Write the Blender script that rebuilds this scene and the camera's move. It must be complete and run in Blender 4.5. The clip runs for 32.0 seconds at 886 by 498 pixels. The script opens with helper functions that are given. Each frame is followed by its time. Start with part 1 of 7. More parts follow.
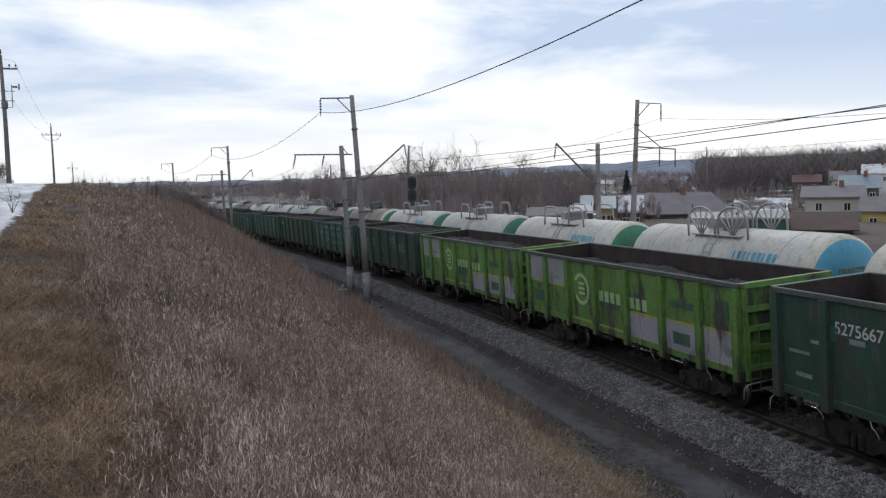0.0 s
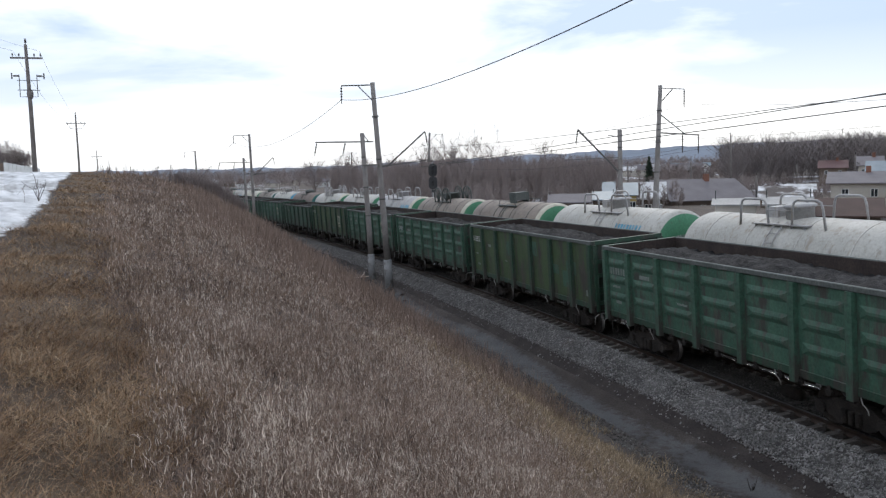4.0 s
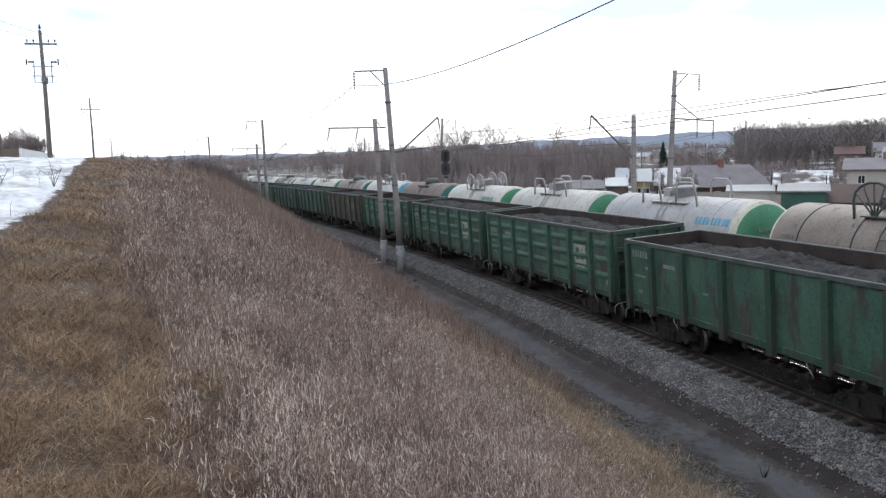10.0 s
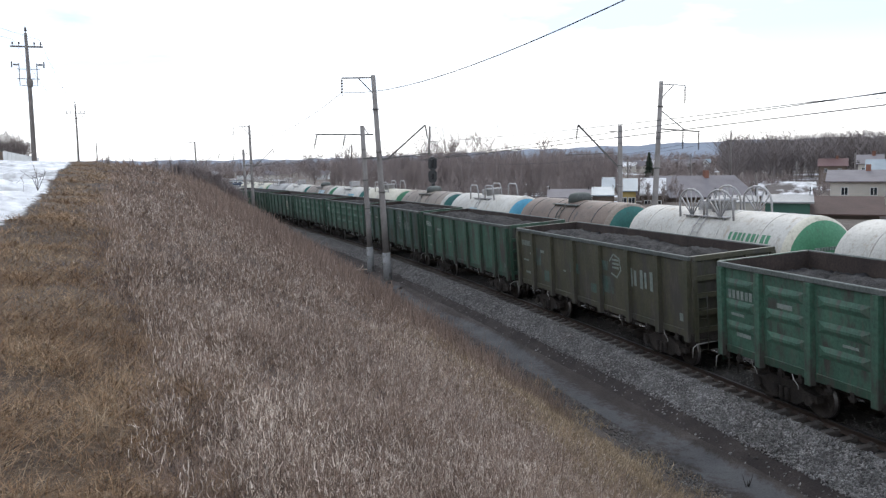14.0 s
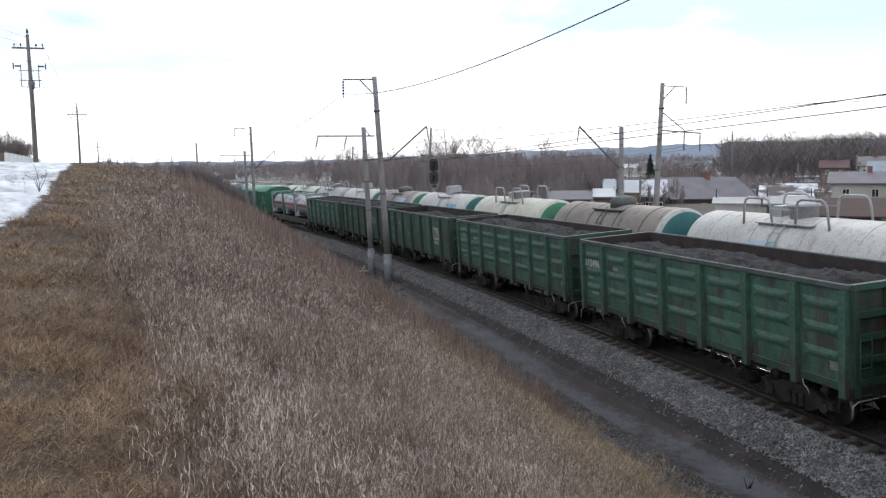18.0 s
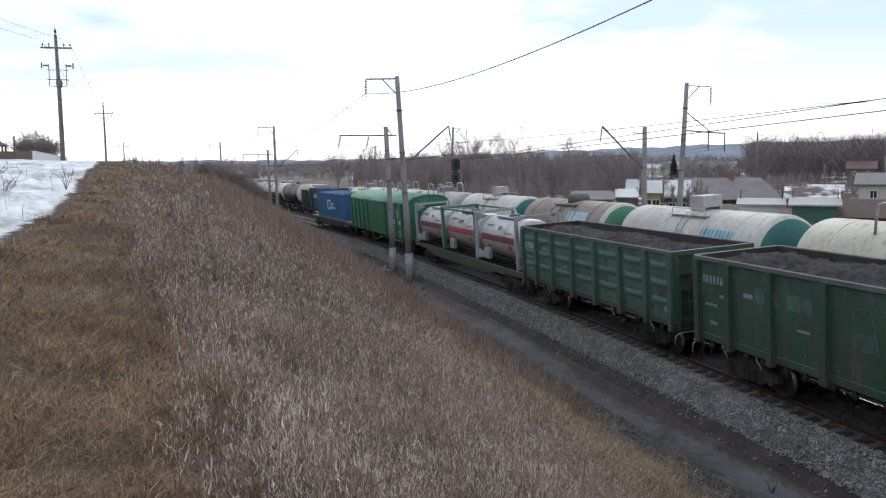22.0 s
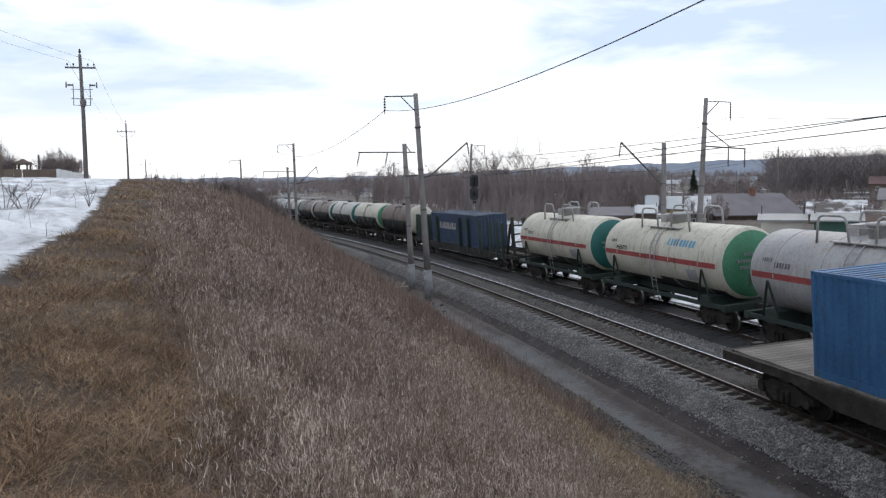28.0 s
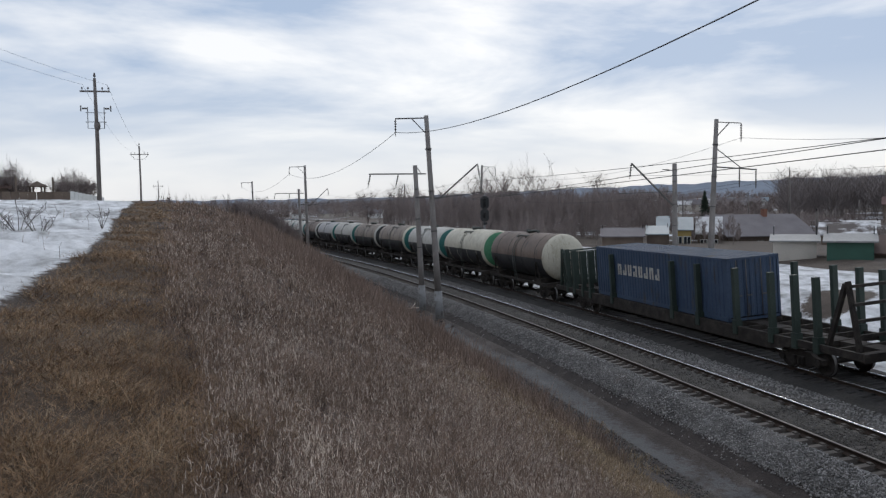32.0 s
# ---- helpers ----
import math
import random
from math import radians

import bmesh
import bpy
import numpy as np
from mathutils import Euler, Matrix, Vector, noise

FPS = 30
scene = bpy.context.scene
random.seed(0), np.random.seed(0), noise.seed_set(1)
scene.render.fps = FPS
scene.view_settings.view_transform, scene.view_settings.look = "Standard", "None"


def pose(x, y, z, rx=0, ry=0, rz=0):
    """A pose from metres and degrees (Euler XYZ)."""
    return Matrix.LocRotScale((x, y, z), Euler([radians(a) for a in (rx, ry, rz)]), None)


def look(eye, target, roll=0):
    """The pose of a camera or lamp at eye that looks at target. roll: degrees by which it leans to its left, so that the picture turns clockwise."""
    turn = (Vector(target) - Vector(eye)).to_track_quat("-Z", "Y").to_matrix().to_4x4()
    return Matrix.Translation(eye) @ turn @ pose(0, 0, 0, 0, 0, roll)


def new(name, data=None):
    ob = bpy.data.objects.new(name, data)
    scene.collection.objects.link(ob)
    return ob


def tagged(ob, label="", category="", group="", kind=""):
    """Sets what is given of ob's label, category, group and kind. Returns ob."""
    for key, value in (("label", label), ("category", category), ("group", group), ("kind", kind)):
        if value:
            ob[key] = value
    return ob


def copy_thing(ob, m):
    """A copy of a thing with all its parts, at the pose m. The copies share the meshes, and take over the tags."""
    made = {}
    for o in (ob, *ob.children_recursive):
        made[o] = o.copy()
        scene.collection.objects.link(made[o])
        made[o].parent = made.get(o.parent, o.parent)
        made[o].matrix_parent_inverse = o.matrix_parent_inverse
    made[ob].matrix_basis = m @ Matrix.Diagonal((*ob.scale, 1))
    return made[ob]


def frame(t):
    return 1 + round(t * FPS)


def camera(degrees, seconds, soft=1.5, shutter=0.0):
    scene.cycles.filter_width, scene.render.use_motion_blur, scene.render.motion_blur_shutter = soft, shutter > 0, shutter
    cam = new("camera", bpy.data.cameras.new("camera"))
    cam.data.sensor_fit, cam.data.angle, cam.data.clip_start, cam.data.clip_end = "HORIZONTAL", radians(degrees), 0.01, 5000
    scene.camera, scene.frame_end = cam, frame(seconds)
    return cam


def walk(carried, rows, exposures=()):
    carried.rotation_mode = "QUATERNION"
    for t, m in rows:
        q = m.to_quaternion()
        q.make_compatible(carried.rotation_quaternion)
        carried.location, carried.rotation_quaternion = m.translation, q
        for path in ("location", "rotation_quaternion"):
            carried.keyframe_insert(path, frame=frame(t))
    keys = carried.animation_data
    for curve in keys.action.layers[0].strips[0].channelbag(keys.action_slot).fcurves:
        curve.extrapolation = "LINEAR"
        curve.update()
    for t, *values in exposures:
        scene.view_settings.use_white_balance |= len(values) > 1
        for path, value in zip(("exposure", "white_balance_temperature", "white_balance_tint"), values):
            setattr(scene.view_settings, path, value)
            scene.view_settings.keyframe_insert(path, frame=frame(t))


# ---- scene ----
# ---------------------------------------------------------------- camera and its walk
EYE = Vector((0.0, 0.0, 5.845))
# seconds, yaw from +y towards +x, pitch down, roll (degrees)
PATH = [
    (0.0, 15.84, 4.26, -0.95), (0.5, 15.54, 4.19, -1.09), (1.0, 15.19, 4.34, -1.14), (1.5, 14.83, 4.78, -1.21),
    (2.0, 14.43, 5.20, -1.30), (2.5, 14.12, 5.46, -1.40), (3.0, 14.18, 5.28, -1.08), (3.5, 14.29, 5.14, -1.17),
    (5.5, 14.27, 5.53, -0.79), (6.0, 14.09, 5.78, -0.60), (6.5, 13.69, 5.90, -0.77), (7.0, 13.23, 5.92, -1.05),
    (7.5, 12.89, 5.94, -1.16), (8.0, 12.64, 6.05, -1.19), (8.5, 12.68, 6.17, -1.31), (9.0, 12.79, 6.27, -1.41),
    (9.5, 13.08, 6.18, -1.23), (10.0, 13.40, 6.13, -1.10), (10.5, 13.70, 6.00, -1.08), (11.0, 14.01, 5.93, -1.07),
    (11.5, 14.20, 5.98, -0.83), (12.0, 14.35, 6.04, -0.91), (12.5, 14.39, 6.03, -1.04), (13.0, 14.35, 5.89, -1.00),
    (13.5, 14.39, 5.74, -0.78), (14.0, 14.39, 5.60, -0.49), (14.5, 14.37, 5.48, -0.46), (16.5, 13.97, 5.66, -0.45),
    (17.0, 13.95, 5.65, -0.51), (17.5, 14.08, 5.60, -0.66), (18.0, 14.31, 5.49, -0.46), (18.5, 14.50, 5.38, -0.40),
    (19.0, 14.58, 5.31, -0.43), (19.5, 14.52, 5.24, -0.35), (20.0, 14.19, 5.20, -0.51), (20.5, 13.88, 5.18, -0.44),
    (21.0, 13.45, 5.25, -0.53), (21.5, 13.12, 5.39, -0.26), (22.0, 12.77, 5.51, -0.25), (22.5, 12.46, 5.55, -0.46),
    (23.0, 12.13, 5.59, -0.68), (23.5, 11.91, 5.51, -0.66), (24.0, 11.66, 5.40, -0.80), (24.5, 11.65, 5.37, -0.95),
    (25.0, 11.54, 5.44, -0.61), (25.5, 11.67, 5.39, -0.52), (27.5, 11.39, 4.73, -0.27), (28.0, 11.44, 4.33, -0.43),
    (28.5, 11.43, 4.07, -0.68), (29.0, 11.35, 3.94, -0.71), (29.5, 11.36, 3.80, -0.65), (30.0, 11.46, 3.62, -0.52),
    (30.5, 11.47, 3.46, -0.72), (31.0, 11.25, 3.11, -0.93), (31.5, 10.74, 2.93, -0.88), (32.0, 10.69, 2.80, -0.55),
]


def aim(yaw, pitch, roll):
    a, p = radians(yaw), radians(pitch)
    way = Vector((math.sin(a) * math.cos(p), math.cos(a) * math.cos(p), -math.sin(p)))
    return look(EYE, EYE + way, roll)


cam = camera(57.95, 32.0, soft=1.3)
walk(cam, [(t, aim(y, p, r)) for t, y, p, r in PATH],
     exposures=[(0, -0.57), (1, -0.57), (3, -0.38), (5.5, -0.14), (7.5, 0.09), (13, 0.12), (17, 0.04), (21, -0.1), (25, -0.18), (27.5, -0.26), (28.2, -0.34), (29, -0.48), (30, -0.62), (32, -0.8)])

# ---------------------------------------------------------------- sky and sun
SUN_EL, SUN_AZ = radians(34), radians(28)
world = bpy.data.worlds.new("overcast_sky")
scene.world = world
world.use_nodes = True
wn, wl = world.node_tree.nodes, world.node_tree.links
wn.clear()


def wnode(kind, **kw):
    n = wn.new(kind)
    for k, v in kw.items():
        n.inputs[k].default_value = v
    return n


sky = wn.new("ShaderNodeTexSky")
sky.sky_type, sky.sun_disc, sky.sun_elevation, sky.sun_rotation = "NISHITA", False, SUN_EL, SUN_AZ
blue = wnode("ShaderNodeBackground", Strength=0.12)
wl.new(sky.outputs[0], blue.inputs["Color"])
coord = wn.new("ShaderNodeTexCoord")
squash = wn.new("ShaderNodeMapping")
squash.inputs["Scale"].default_value = (1.0, 1.0, 4.2)
squash.inputs["Location"].default_value = (3.1, 1.7, 0.25)
wl.new(coord.outputs["Generated"], squash.inputs["Vector"])
drift = wnode("ShaderNodeTexNoise", Scale=2.3, Detail=7.0, Roughness=0.55, Distortion=0.25)
wl.new(squash.outputs[0], drift.inputs["Vector"])
shade = wn.new("ShaderNodeValToRGB")
shade.color_ramp.elements[0].position, shade.color_ramp.elements[0].color = 0.42, (0.45, 0.57, 0.77, 1)
shade.color_ramp.elements[1].position, shade.color_ramp.elements[1].color = 0.62, (1.1, 1.11, 1.13, 1)
wl.new(drift.outputs[0], shade.inputs[0])
# clouds are whiter towards the horizon
height = wn.new("ShaderNodeSeparateXYZ")
wl.new(coord.outputs["Generated"], height.inputs[0])
low = wn.new("ShaderNodeMapRange")
low.inputs["From Min"].default_value, low.inputs["From Max"].default_value = 0.02, 0.16
low.inputs["To Min"].default_value, low.inputs["To Max"].default_value = 0.85, 0.0
wl.new(height.outputs["Z"], low.inputs["Value"])
veil = wn.new("ShaderNodeMixRGB")
veil.inputs["Color2"].default_value = (0.95, 0.968, 1.0, 1)
wl.new(low.outputs[0], veil.inputs["Fac"])
wl.new(shade.outputs[0], veil.inputs["Color1"])
cloud = wnode("ShaderNodeBackground", Strength=1.66)
wl.new(veil.outputs[0], cloud.inputs["Color"])
both = wnode("ShaderNodeMixShader", Fac=0.86)
wl.new(blue.outputs[0], both.inputs[1])
wl.new(cloud.outputs[0], both.inputs[2])
wout = wn.new("ShaderNodeOutputWorld")
wl.new(both.outputs[0], wout.inputs[0])

sun_data = bpy.data.lights.new("sun", "SUN")
sun_data.energy, sun_data.angle, sun_data.color = 0.9, radians(14), (1.0, 0.96, 0.9)
sun = new("sun", sun_data)
sun.matrix_world = look((math.sin(SUN_AZ) * 60, math.cos(SUN_AZ) * 60, 80), (math.sin(SUN_AZ) * 20, math.cos(SUN_AZ) * 20, 80 - 40 * math.tan(SUN_EL)))


# ---------------------------------------------------------------- materials
def mat(name, ramp, scale=4.0, fine=40.0, rough=0.8, metal=0.0, bump=0.3, bumpscale=60.0, vary=0.0, stain=None, stain_scale=1.5, stain_at=0.6, streak=0.0, island=0.0, grime=None):
    """A surface: a colour ramp over coarse and fine noise, one layer of stains, relief, and a shift per object or island."""
    m = bpy.data.materials.new(name)
    m.use_nodes = True
    nt, ln = m.node_tree.nodes, m.node_tree.links
    b = nt["Principled BSDF"]
    b.inputs["Roughness"].default_value, b.inputs["Metallic"].default_value = rough, metal
    tc = nt.new("ShaderNodeTexCoord")
    src = tc.outputs["Object"]
    a, c = nt.new("ShaderNodeTexNoise"), nt.new("ShaderNodeTexNoise")
    a.inputs["Scale"].default_value, a.inputs["Detail"].default_value = scale, 5
    c.inputs["Scale"].default_value, c.inputs["Detail"].default_value = fine, 3
    ln.new(src, a.inputs["Vector"]), ln.new(src, c.inputs["Vector"])
    mixn = nt.new("ShaderNodeMath")
    mixn.operation = "MULTIPLY_ADD"
    mixn.inputs[1].default_value = 0.45
    ln.new(c.outputs[0], mixn.inputs[0])
    half = nt.new("ShaderNodeMath")
    half.operation = "MULTIPLY"
    half.inputs[1].default_value = 0.55
    ln.new(a.outputs[0], half.inputs[0])
    ln.new(half.outputs[0], mixn.inputs[2])
    r = nt.new("ShaderNodeValToRGB")
    els = r.color_ramp.elements
    while len(els) < len(ramp):
        els.new(0.5)
    for i, col in enumerate(ramp):
        els[i].position = 0.34 + 0.32 * i / max(1, len(ramp) - 1)
        els[i].color = (*col, 1)
    ln.new(mixn.outputs[0], r.inputs[0])
    out = r.outputs[0]
    if stain:
        s = nt.new("ShaderNodeTexNoise")
        s.inputs["Scale"].default_value, s.inputs["Detail"].default_value, s.inputs["Roughness"].default_value = stain_scale, 8, 0.65
        if streak:
            mp = nt.new("ShaderNodeMapping")
            mp.inputs["Scale"].default_value = (1, 1, streak)
            ln.new(src, mp.inputs[0]), ln.new(mp.outputs[0], s.inputs["Vector"])
        else:
            ln.new(src, s.inputs["Vector"])
        mr = nt.new("ShaderNodeMapRange")
        mr.inputs["From Min"].default_value, mr.inputs["From Max"].default_value = stain_at - 0.03, stain_at + 0.09
        ln.new(s.outputs[0], mr.inputs["Value"])
        mx = nt.new("ShaderNodeMixRGB")
        mx.inputs["Color2"].default_value = (*stain, 1)
        ln.new(mr.outputs[0], mx.inputs["Fac"]), ln.new(out, mx.inputs["Color1"])
        out = mx.outputs[0]
    if grime:
        # dried dust runs and rubbed spots, long downwards
        g = nt.new("ShaderNodeTexNoise")
        g.inputs["Scale"].default_value, g.inputs["Detail"].default_value, g.inputs["Roughness"].default_value = 5.5, 6, 0.7
        mp = nt.new("ShaderNodeMapping")
        mp.inputs["Scale"].default_value, mp.inputs["Location"].default_value = (1, 1, 0.22), (3, 7, 1)
        ln.new(src, mp.inputs[0]), ln.new(mp.outputs[0], g.inputs["Vector"])
        mr = nt.new("ShaderNodeMapRange")
        mr.inputs["From Min"].default_value, mr.inputs["From Max"].default_value, mr.inputs["To Max"].default_value = 0.53, 0.72, 0.7
        ln.new(g.outputs[0], mr.inputs["Value"])
        mx = nt.new("ShaderNodeMixRGB")
        mx.inputs["Color2"].default_value = (*grime, 1)
        ln.new(mr.outputs[0], mx.inputs["Fac"]), ln.new(out, mx.inputs["Color1"])
        out = mx.outputs[0]
    if vary or island:
        hsv = nt.new("ShaderNodeHueSaturation")
        rnd = nt.new("ShaderNodeMapRange")
        amount = vary or island
        rnd.inputs["To Min"].default_value, rnd.inputs["To Max"].default_value = 1 - amount, 1 + amount
        if vary:
            ln.new(nt.new("ShaderNodeObjectInfo").outputs["Random"], rnd.inputs["Value"])
        else:
            ln.new(nt.new("ShaderNodeNewGeometry").outputs["Random Per Island"], rnd.inputs["Value"])
        ln.new(rnd.outputs[0], hsv.inputs["Value"]), ln.new(out, hsv.inputs["Color"])
        out = hsv.outputs[0]
    ln.new(out, b.inputs["Base Color"])
    if bump:
        n = nt.new("ShaderNodeTexNoise")
        n.inputs["Scale"].default_value, n.inputs["Detail"].default_value = bumpscale, 4
        ln.new(src, n.inputs["Vector"])
        bp = nt.new("ShaderNodeBump")
        bp.inputs["Strength"].default_value, bp.inputs["Distance"].default_value = bump, 0.6 / bumpscale
        ln.new(n.outputs[0], bp.inputs["Height"]), ln.new(bp.outputs[0], b.inputs["Normal"])
    return m


PAINT = {
    "green": ((0.025, 0.063, 0.043), (0.044, 0.11, 0.074), (0.069, 0.153, 0.105)),
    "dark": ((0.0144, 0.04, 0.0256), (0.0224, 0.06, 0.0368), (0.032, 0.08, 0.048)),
    "olive": ((0.0338, 0.0638, 0.0263), (0.0488, 0.0863, 0.0338), (0.0638, 0.105, 0.045)),
    "brown": ((0.036, 0.04, 0.024), (0.056, 0.0544, 0.032), (0.08, 0.072, 0.044)),
    "patchy": ((0.0225, 0.0675, 0.0488), (0.0525, 0.0975, 0.0825), (0.0975, 0.1425, 0.1275)),
    "lime": ((0.075, 0.16, 0.03), (0.11, 0.225, 0.042), (0.145, 0.275, 0.065)),
    "grey": ((0.2, 0.2, 0.21), (0.28, 0.28, 0.29), (0.35, 0.35, 0.36)),
    "teal": ((0.012, 0.082, 0.074), (0.017, 0.11, 0.099), (0.027, 0.14, 0.126)),
    "tankgreen": ((0.032, 0.135, 0.068), (0.045, 0.18, 0.092), (0.07, 0.225, 0.125)),
    "tankblue": ((0.055, 0.22, 0.33), (0.07, 0.27, 0.39), (0.11, 0.32, 0.43)),
    "white": ((0.33, 0.315, 0.28), (0.42, 0.403, 0.365), (0.50, 0.485, 0.445)),
    "cream": ((0.38, 0.352, 0.275), (0.49, 0.458, 0.37), (0.57, 0.536, 0.44)),
    "darkred": ((0.1, 0.02, 0.024), (0.15, 0.03, 0.034), (0.19, 0.045, 0.045)),
    "plate": ((0.2, 0.29, 0.34), (0.28, 0.38, 0.43), (0.36, 0.45, 0.49)),
    "flatgreen": ((0.026, 0.036, 0.022), (0.042, 0.056, 0.034), (0.064, 0.08, 0.052)),
    "stake": ((0.014, 0.024, 0.019), (0.022, 0.036, 0.028), (0.034, 0.052, 0.042)),
    "tan": ((0.135, 0.105, 0.082), (0.2, 0.16, 0.128), (0.27, 0.225, 0.183)),
    "rust": ((0.095, 0.064, 0.048), (0.14, 0.098, 0.075), (0.19, 0.14, 0.108)),
    "silver": ((0.26, 0.25, 0.25), (0.34, 0.33, 0.325), (0.42, 0.41, 0.4)),
    "black": ((0.012, 0.012, 0.013), (0.02, 0.02, 0.021), (0.035, 0.034, 0.034)),
    "blue": ((0.018, 0.075, 0.17), (0.025, 0.10, 0.22), (0.04, 0.13, 0.27)),
    "navy": ((0.023, 0.041, 0.076), (0.032, 0.056, 0.102), (0.048, 0.077, 0.128)),
    "boxgreen": ((0.016, 0.098, 0.048), (0.023, 0.132, 0.066), (0.04, 0.175, 0.094)),
    "roofgreen": ((0.085, 0.21, 0.125), (0.13, 0.275, 0.18), (0.185, 0.335, 0.235)),
    "yellow": ((0.28, 0.25, 0.05), (0.34, 0.31, 0.07), (0.4, 0.36, 0.1)),
    "limepale": ((0.22, 0.38, 0.14), (0.3, 0.46, 0.2), (0.36, 0.5, 0.26)),
    "red": ((0.2, 0.03, 0.03), (0.28, 0.042, 0.04), (0.34, 0.07, 0.06)),
}
DIRT = (0.046, 0.042, 0.036)
GRIME = (0.105, 0.09, 0.076)
M = {}
RAIL_GREENS = ("green", "dark", "olive", "brown", "patchy", "lime")
for key, cols in PAINT.items():
    M[key] = mat("paint_" + key, cols, scale=0.9, fine=14, rough=0.62, bump=0.15, bumpscale=25, vary=0.08, stain=(0.3, 0.255, 0.2) if key in ("white", "cream", "silver") else DIRT, stain_scale=1.9, stain_at=(0.525 if key in RAIL_GREENS else 0.59), streak=0.3, grime=GRIME if key in RAIL_GREENS + ("boxgreen",) else (0.2, 0.155, 0.115) if key in ("white", "cream", "silver", "tan") else None)
M["under"] = mat("dirty_steel", ((0.02, 0.0175, 0.0155), (0.04, 0.034, 0.03), (0.075, 0.063, 0.055)), 3, 40, 0.85, 0.2, 0.4, 50, vary=0.2)
M["inside"] = mat("rusty_inside", ((0.02, 0.014, 0.012), (0.038, 0.026, 0.022), (0.06, 0.042, 0.034)), 1.5, 15, 0.9, 0, 0.3, 25)
M["tread"] = mat("polished_tread", ((0.16, 0.155, 0.15), (0.26, 0.25, 0.245)), 6, 60, 0.4, 1.0, 0.05, 80)
M["barrelsteel"] = mat("stainless_barrel", ((0.33, 0.322, 0.315), (0.42, 0.412, 0.4), (0.5, 0.49, 0.478)), 1.1, 14, 0.45, 0.5, 0.1, 25, stain=(0.22, 0.2, 0.18), stain_scale=1.7, stain_at=0.6, streak=0.3)
M["rim"] = mat("worn_top_rail", ((0.05, 0.062, 0.055), (0.085, 0.095, 0.088), (0.13, 0.135, 0.13)), 1.5, 15, 0.75, 0.2, 0.2, 25, vary=0.15)
M["coal"] = mat("coal", ((0.0065, 0.0064, 0.0068), (0.0165, 0.016, 0.017), (0.042, 0.0405, 0.043)), 2, 30, 0.8, 0, 0.9, 14, island=0.4)
M["coal"].node_tree.nodes["Principled BSDF"].inputs["Specular IOR Level"].default_value = 0.12
M["under"].node_tree.nodes["Principled BSDF"].inputs["Specular IOR Level"].default_value = 0.25
M["lever"] = mat("worn_pale_lever", ((0.2, 0.19, 0.18), (0.34, 0.33, 0.31)), 5, 40, 0.6, 0.2, 0.1, 60)
M["rail"] = mat("rail_rust", ((0.05, 0.035, 0.028), (0.08, 0.055, 0.042)), 6, 60, 0.7, 0.6, 0.2, 80)
# rail head with its weaker sky reflection put into a darker colour
M["railhead"] = mat("rail_head", ((0.11, 0.1, 0.095), (0.18, 0.17, 0.165)), 6, 60, 0.5, 1.0, 0.05, 80)
M["railbright"] = mat("polished_rail_head", ((0.5, 0.5, 0.51), (0.62, 0.62, 0.63)), 6, 60, 0.22, 1.0, 0.05, 80)
M["sleeper"] = mat("concrete_sleeper", ((0.065, 0.054, 0.047), (0.1, 0.086, 0.076), (0.14, 0.123, 0.111)), 3, 40, 0.95, 0, 0.5, 40, vary=0.25)
M["concrete"] = mat("pole_concrete", ((0.155, 0.14, 0.13), (0.215, 0.197, 0.185), (0.28, 0.26, 0.245)), 1.2, 25, 0.95, 0, 0.4, 30, stain=(0.1, 0.09, 0.08), stain_scale=1.4, stain_at=0.6, streak=0.3)
M["basepaint"] = mat("pole_base_concrete", ((0.2, 0.2, 0.2), (0.26, 0.26, 0.26), (0.32, 0.32, 0.32)), 2, 30, 0.9, 0, 0.3, 30, stain=(0.12, 0.11, 0.1), stain_scale=2.5, stain_at=0.55)
M["steel"] = mat("galvanised_steel", ((0.10, 0.095, 0.09), (0.16, 0.15, 0.145)), 5, 40, 0.6, 0.7, 0.2, 60)
M["insulator"] = mat("insulator_glaze", ((0.03, 0.022, 0.02), (0.055, 0.04, 0.035)), 5, 40, 0.3, 0, 0, 60)
M["wire"] = mat("wire_metal", ((0.035, 0.035, 0.036), (0.06, 0.06, 0.06)), 5, 40, 0.55, 0.6, 0, 60)
M["wood"] = mat("pole_wood", ((0.09, 0.078, 0.072), (0.145, 0.128, 0.118), (0.19, 0.168, 0.155)), 3, 40, 0.9, 0, 0.4, 40)
M["ballast"] = mat("ballast_stone", ((0.042, 0.038, 0.036), (0.082, 0.076, 0.072), (0.15, 0.142, 0.136)), 1.2, 17, 0.95, 0, 1.0, 16, stain=(0.075, 0.055, 0.046), stain_scale=0.5, stain_at=0.60)
M["stone"] = mat("crushed_stone", ((0.1, 0.094, 0.09), (0.205, 0.195, 0.188), (0.335, 0.32, 0.308)), 3, 30, 0.95, 0, 0.5, 30, island=0.45)
M["gravel"] = mat("dirty_gravel", ((0.05, 0.045, 0.042), (0.105, 0.097, 0.09), (0.19, 0.178, 0.167)), 3, 30, 0.95, 0, 0.5, 30, island=0.45)
M["darksleeper"] = mat("oily_sleeper", ((0.014, 0.012, 0.011), (0.026, 0.023, 0.021), (0.045, 0.04, 0.037)), 3, 40, 0.85, 0, 0.5, 40)
M["middle"] = mat("dirty_track_middle", ((0.026, 0.022, 0.019), (0.05, 0.044, 0.038), (0.095, 0.085, 0.075)), 2.2, 22, 0.95, 0, 1.0, 18)
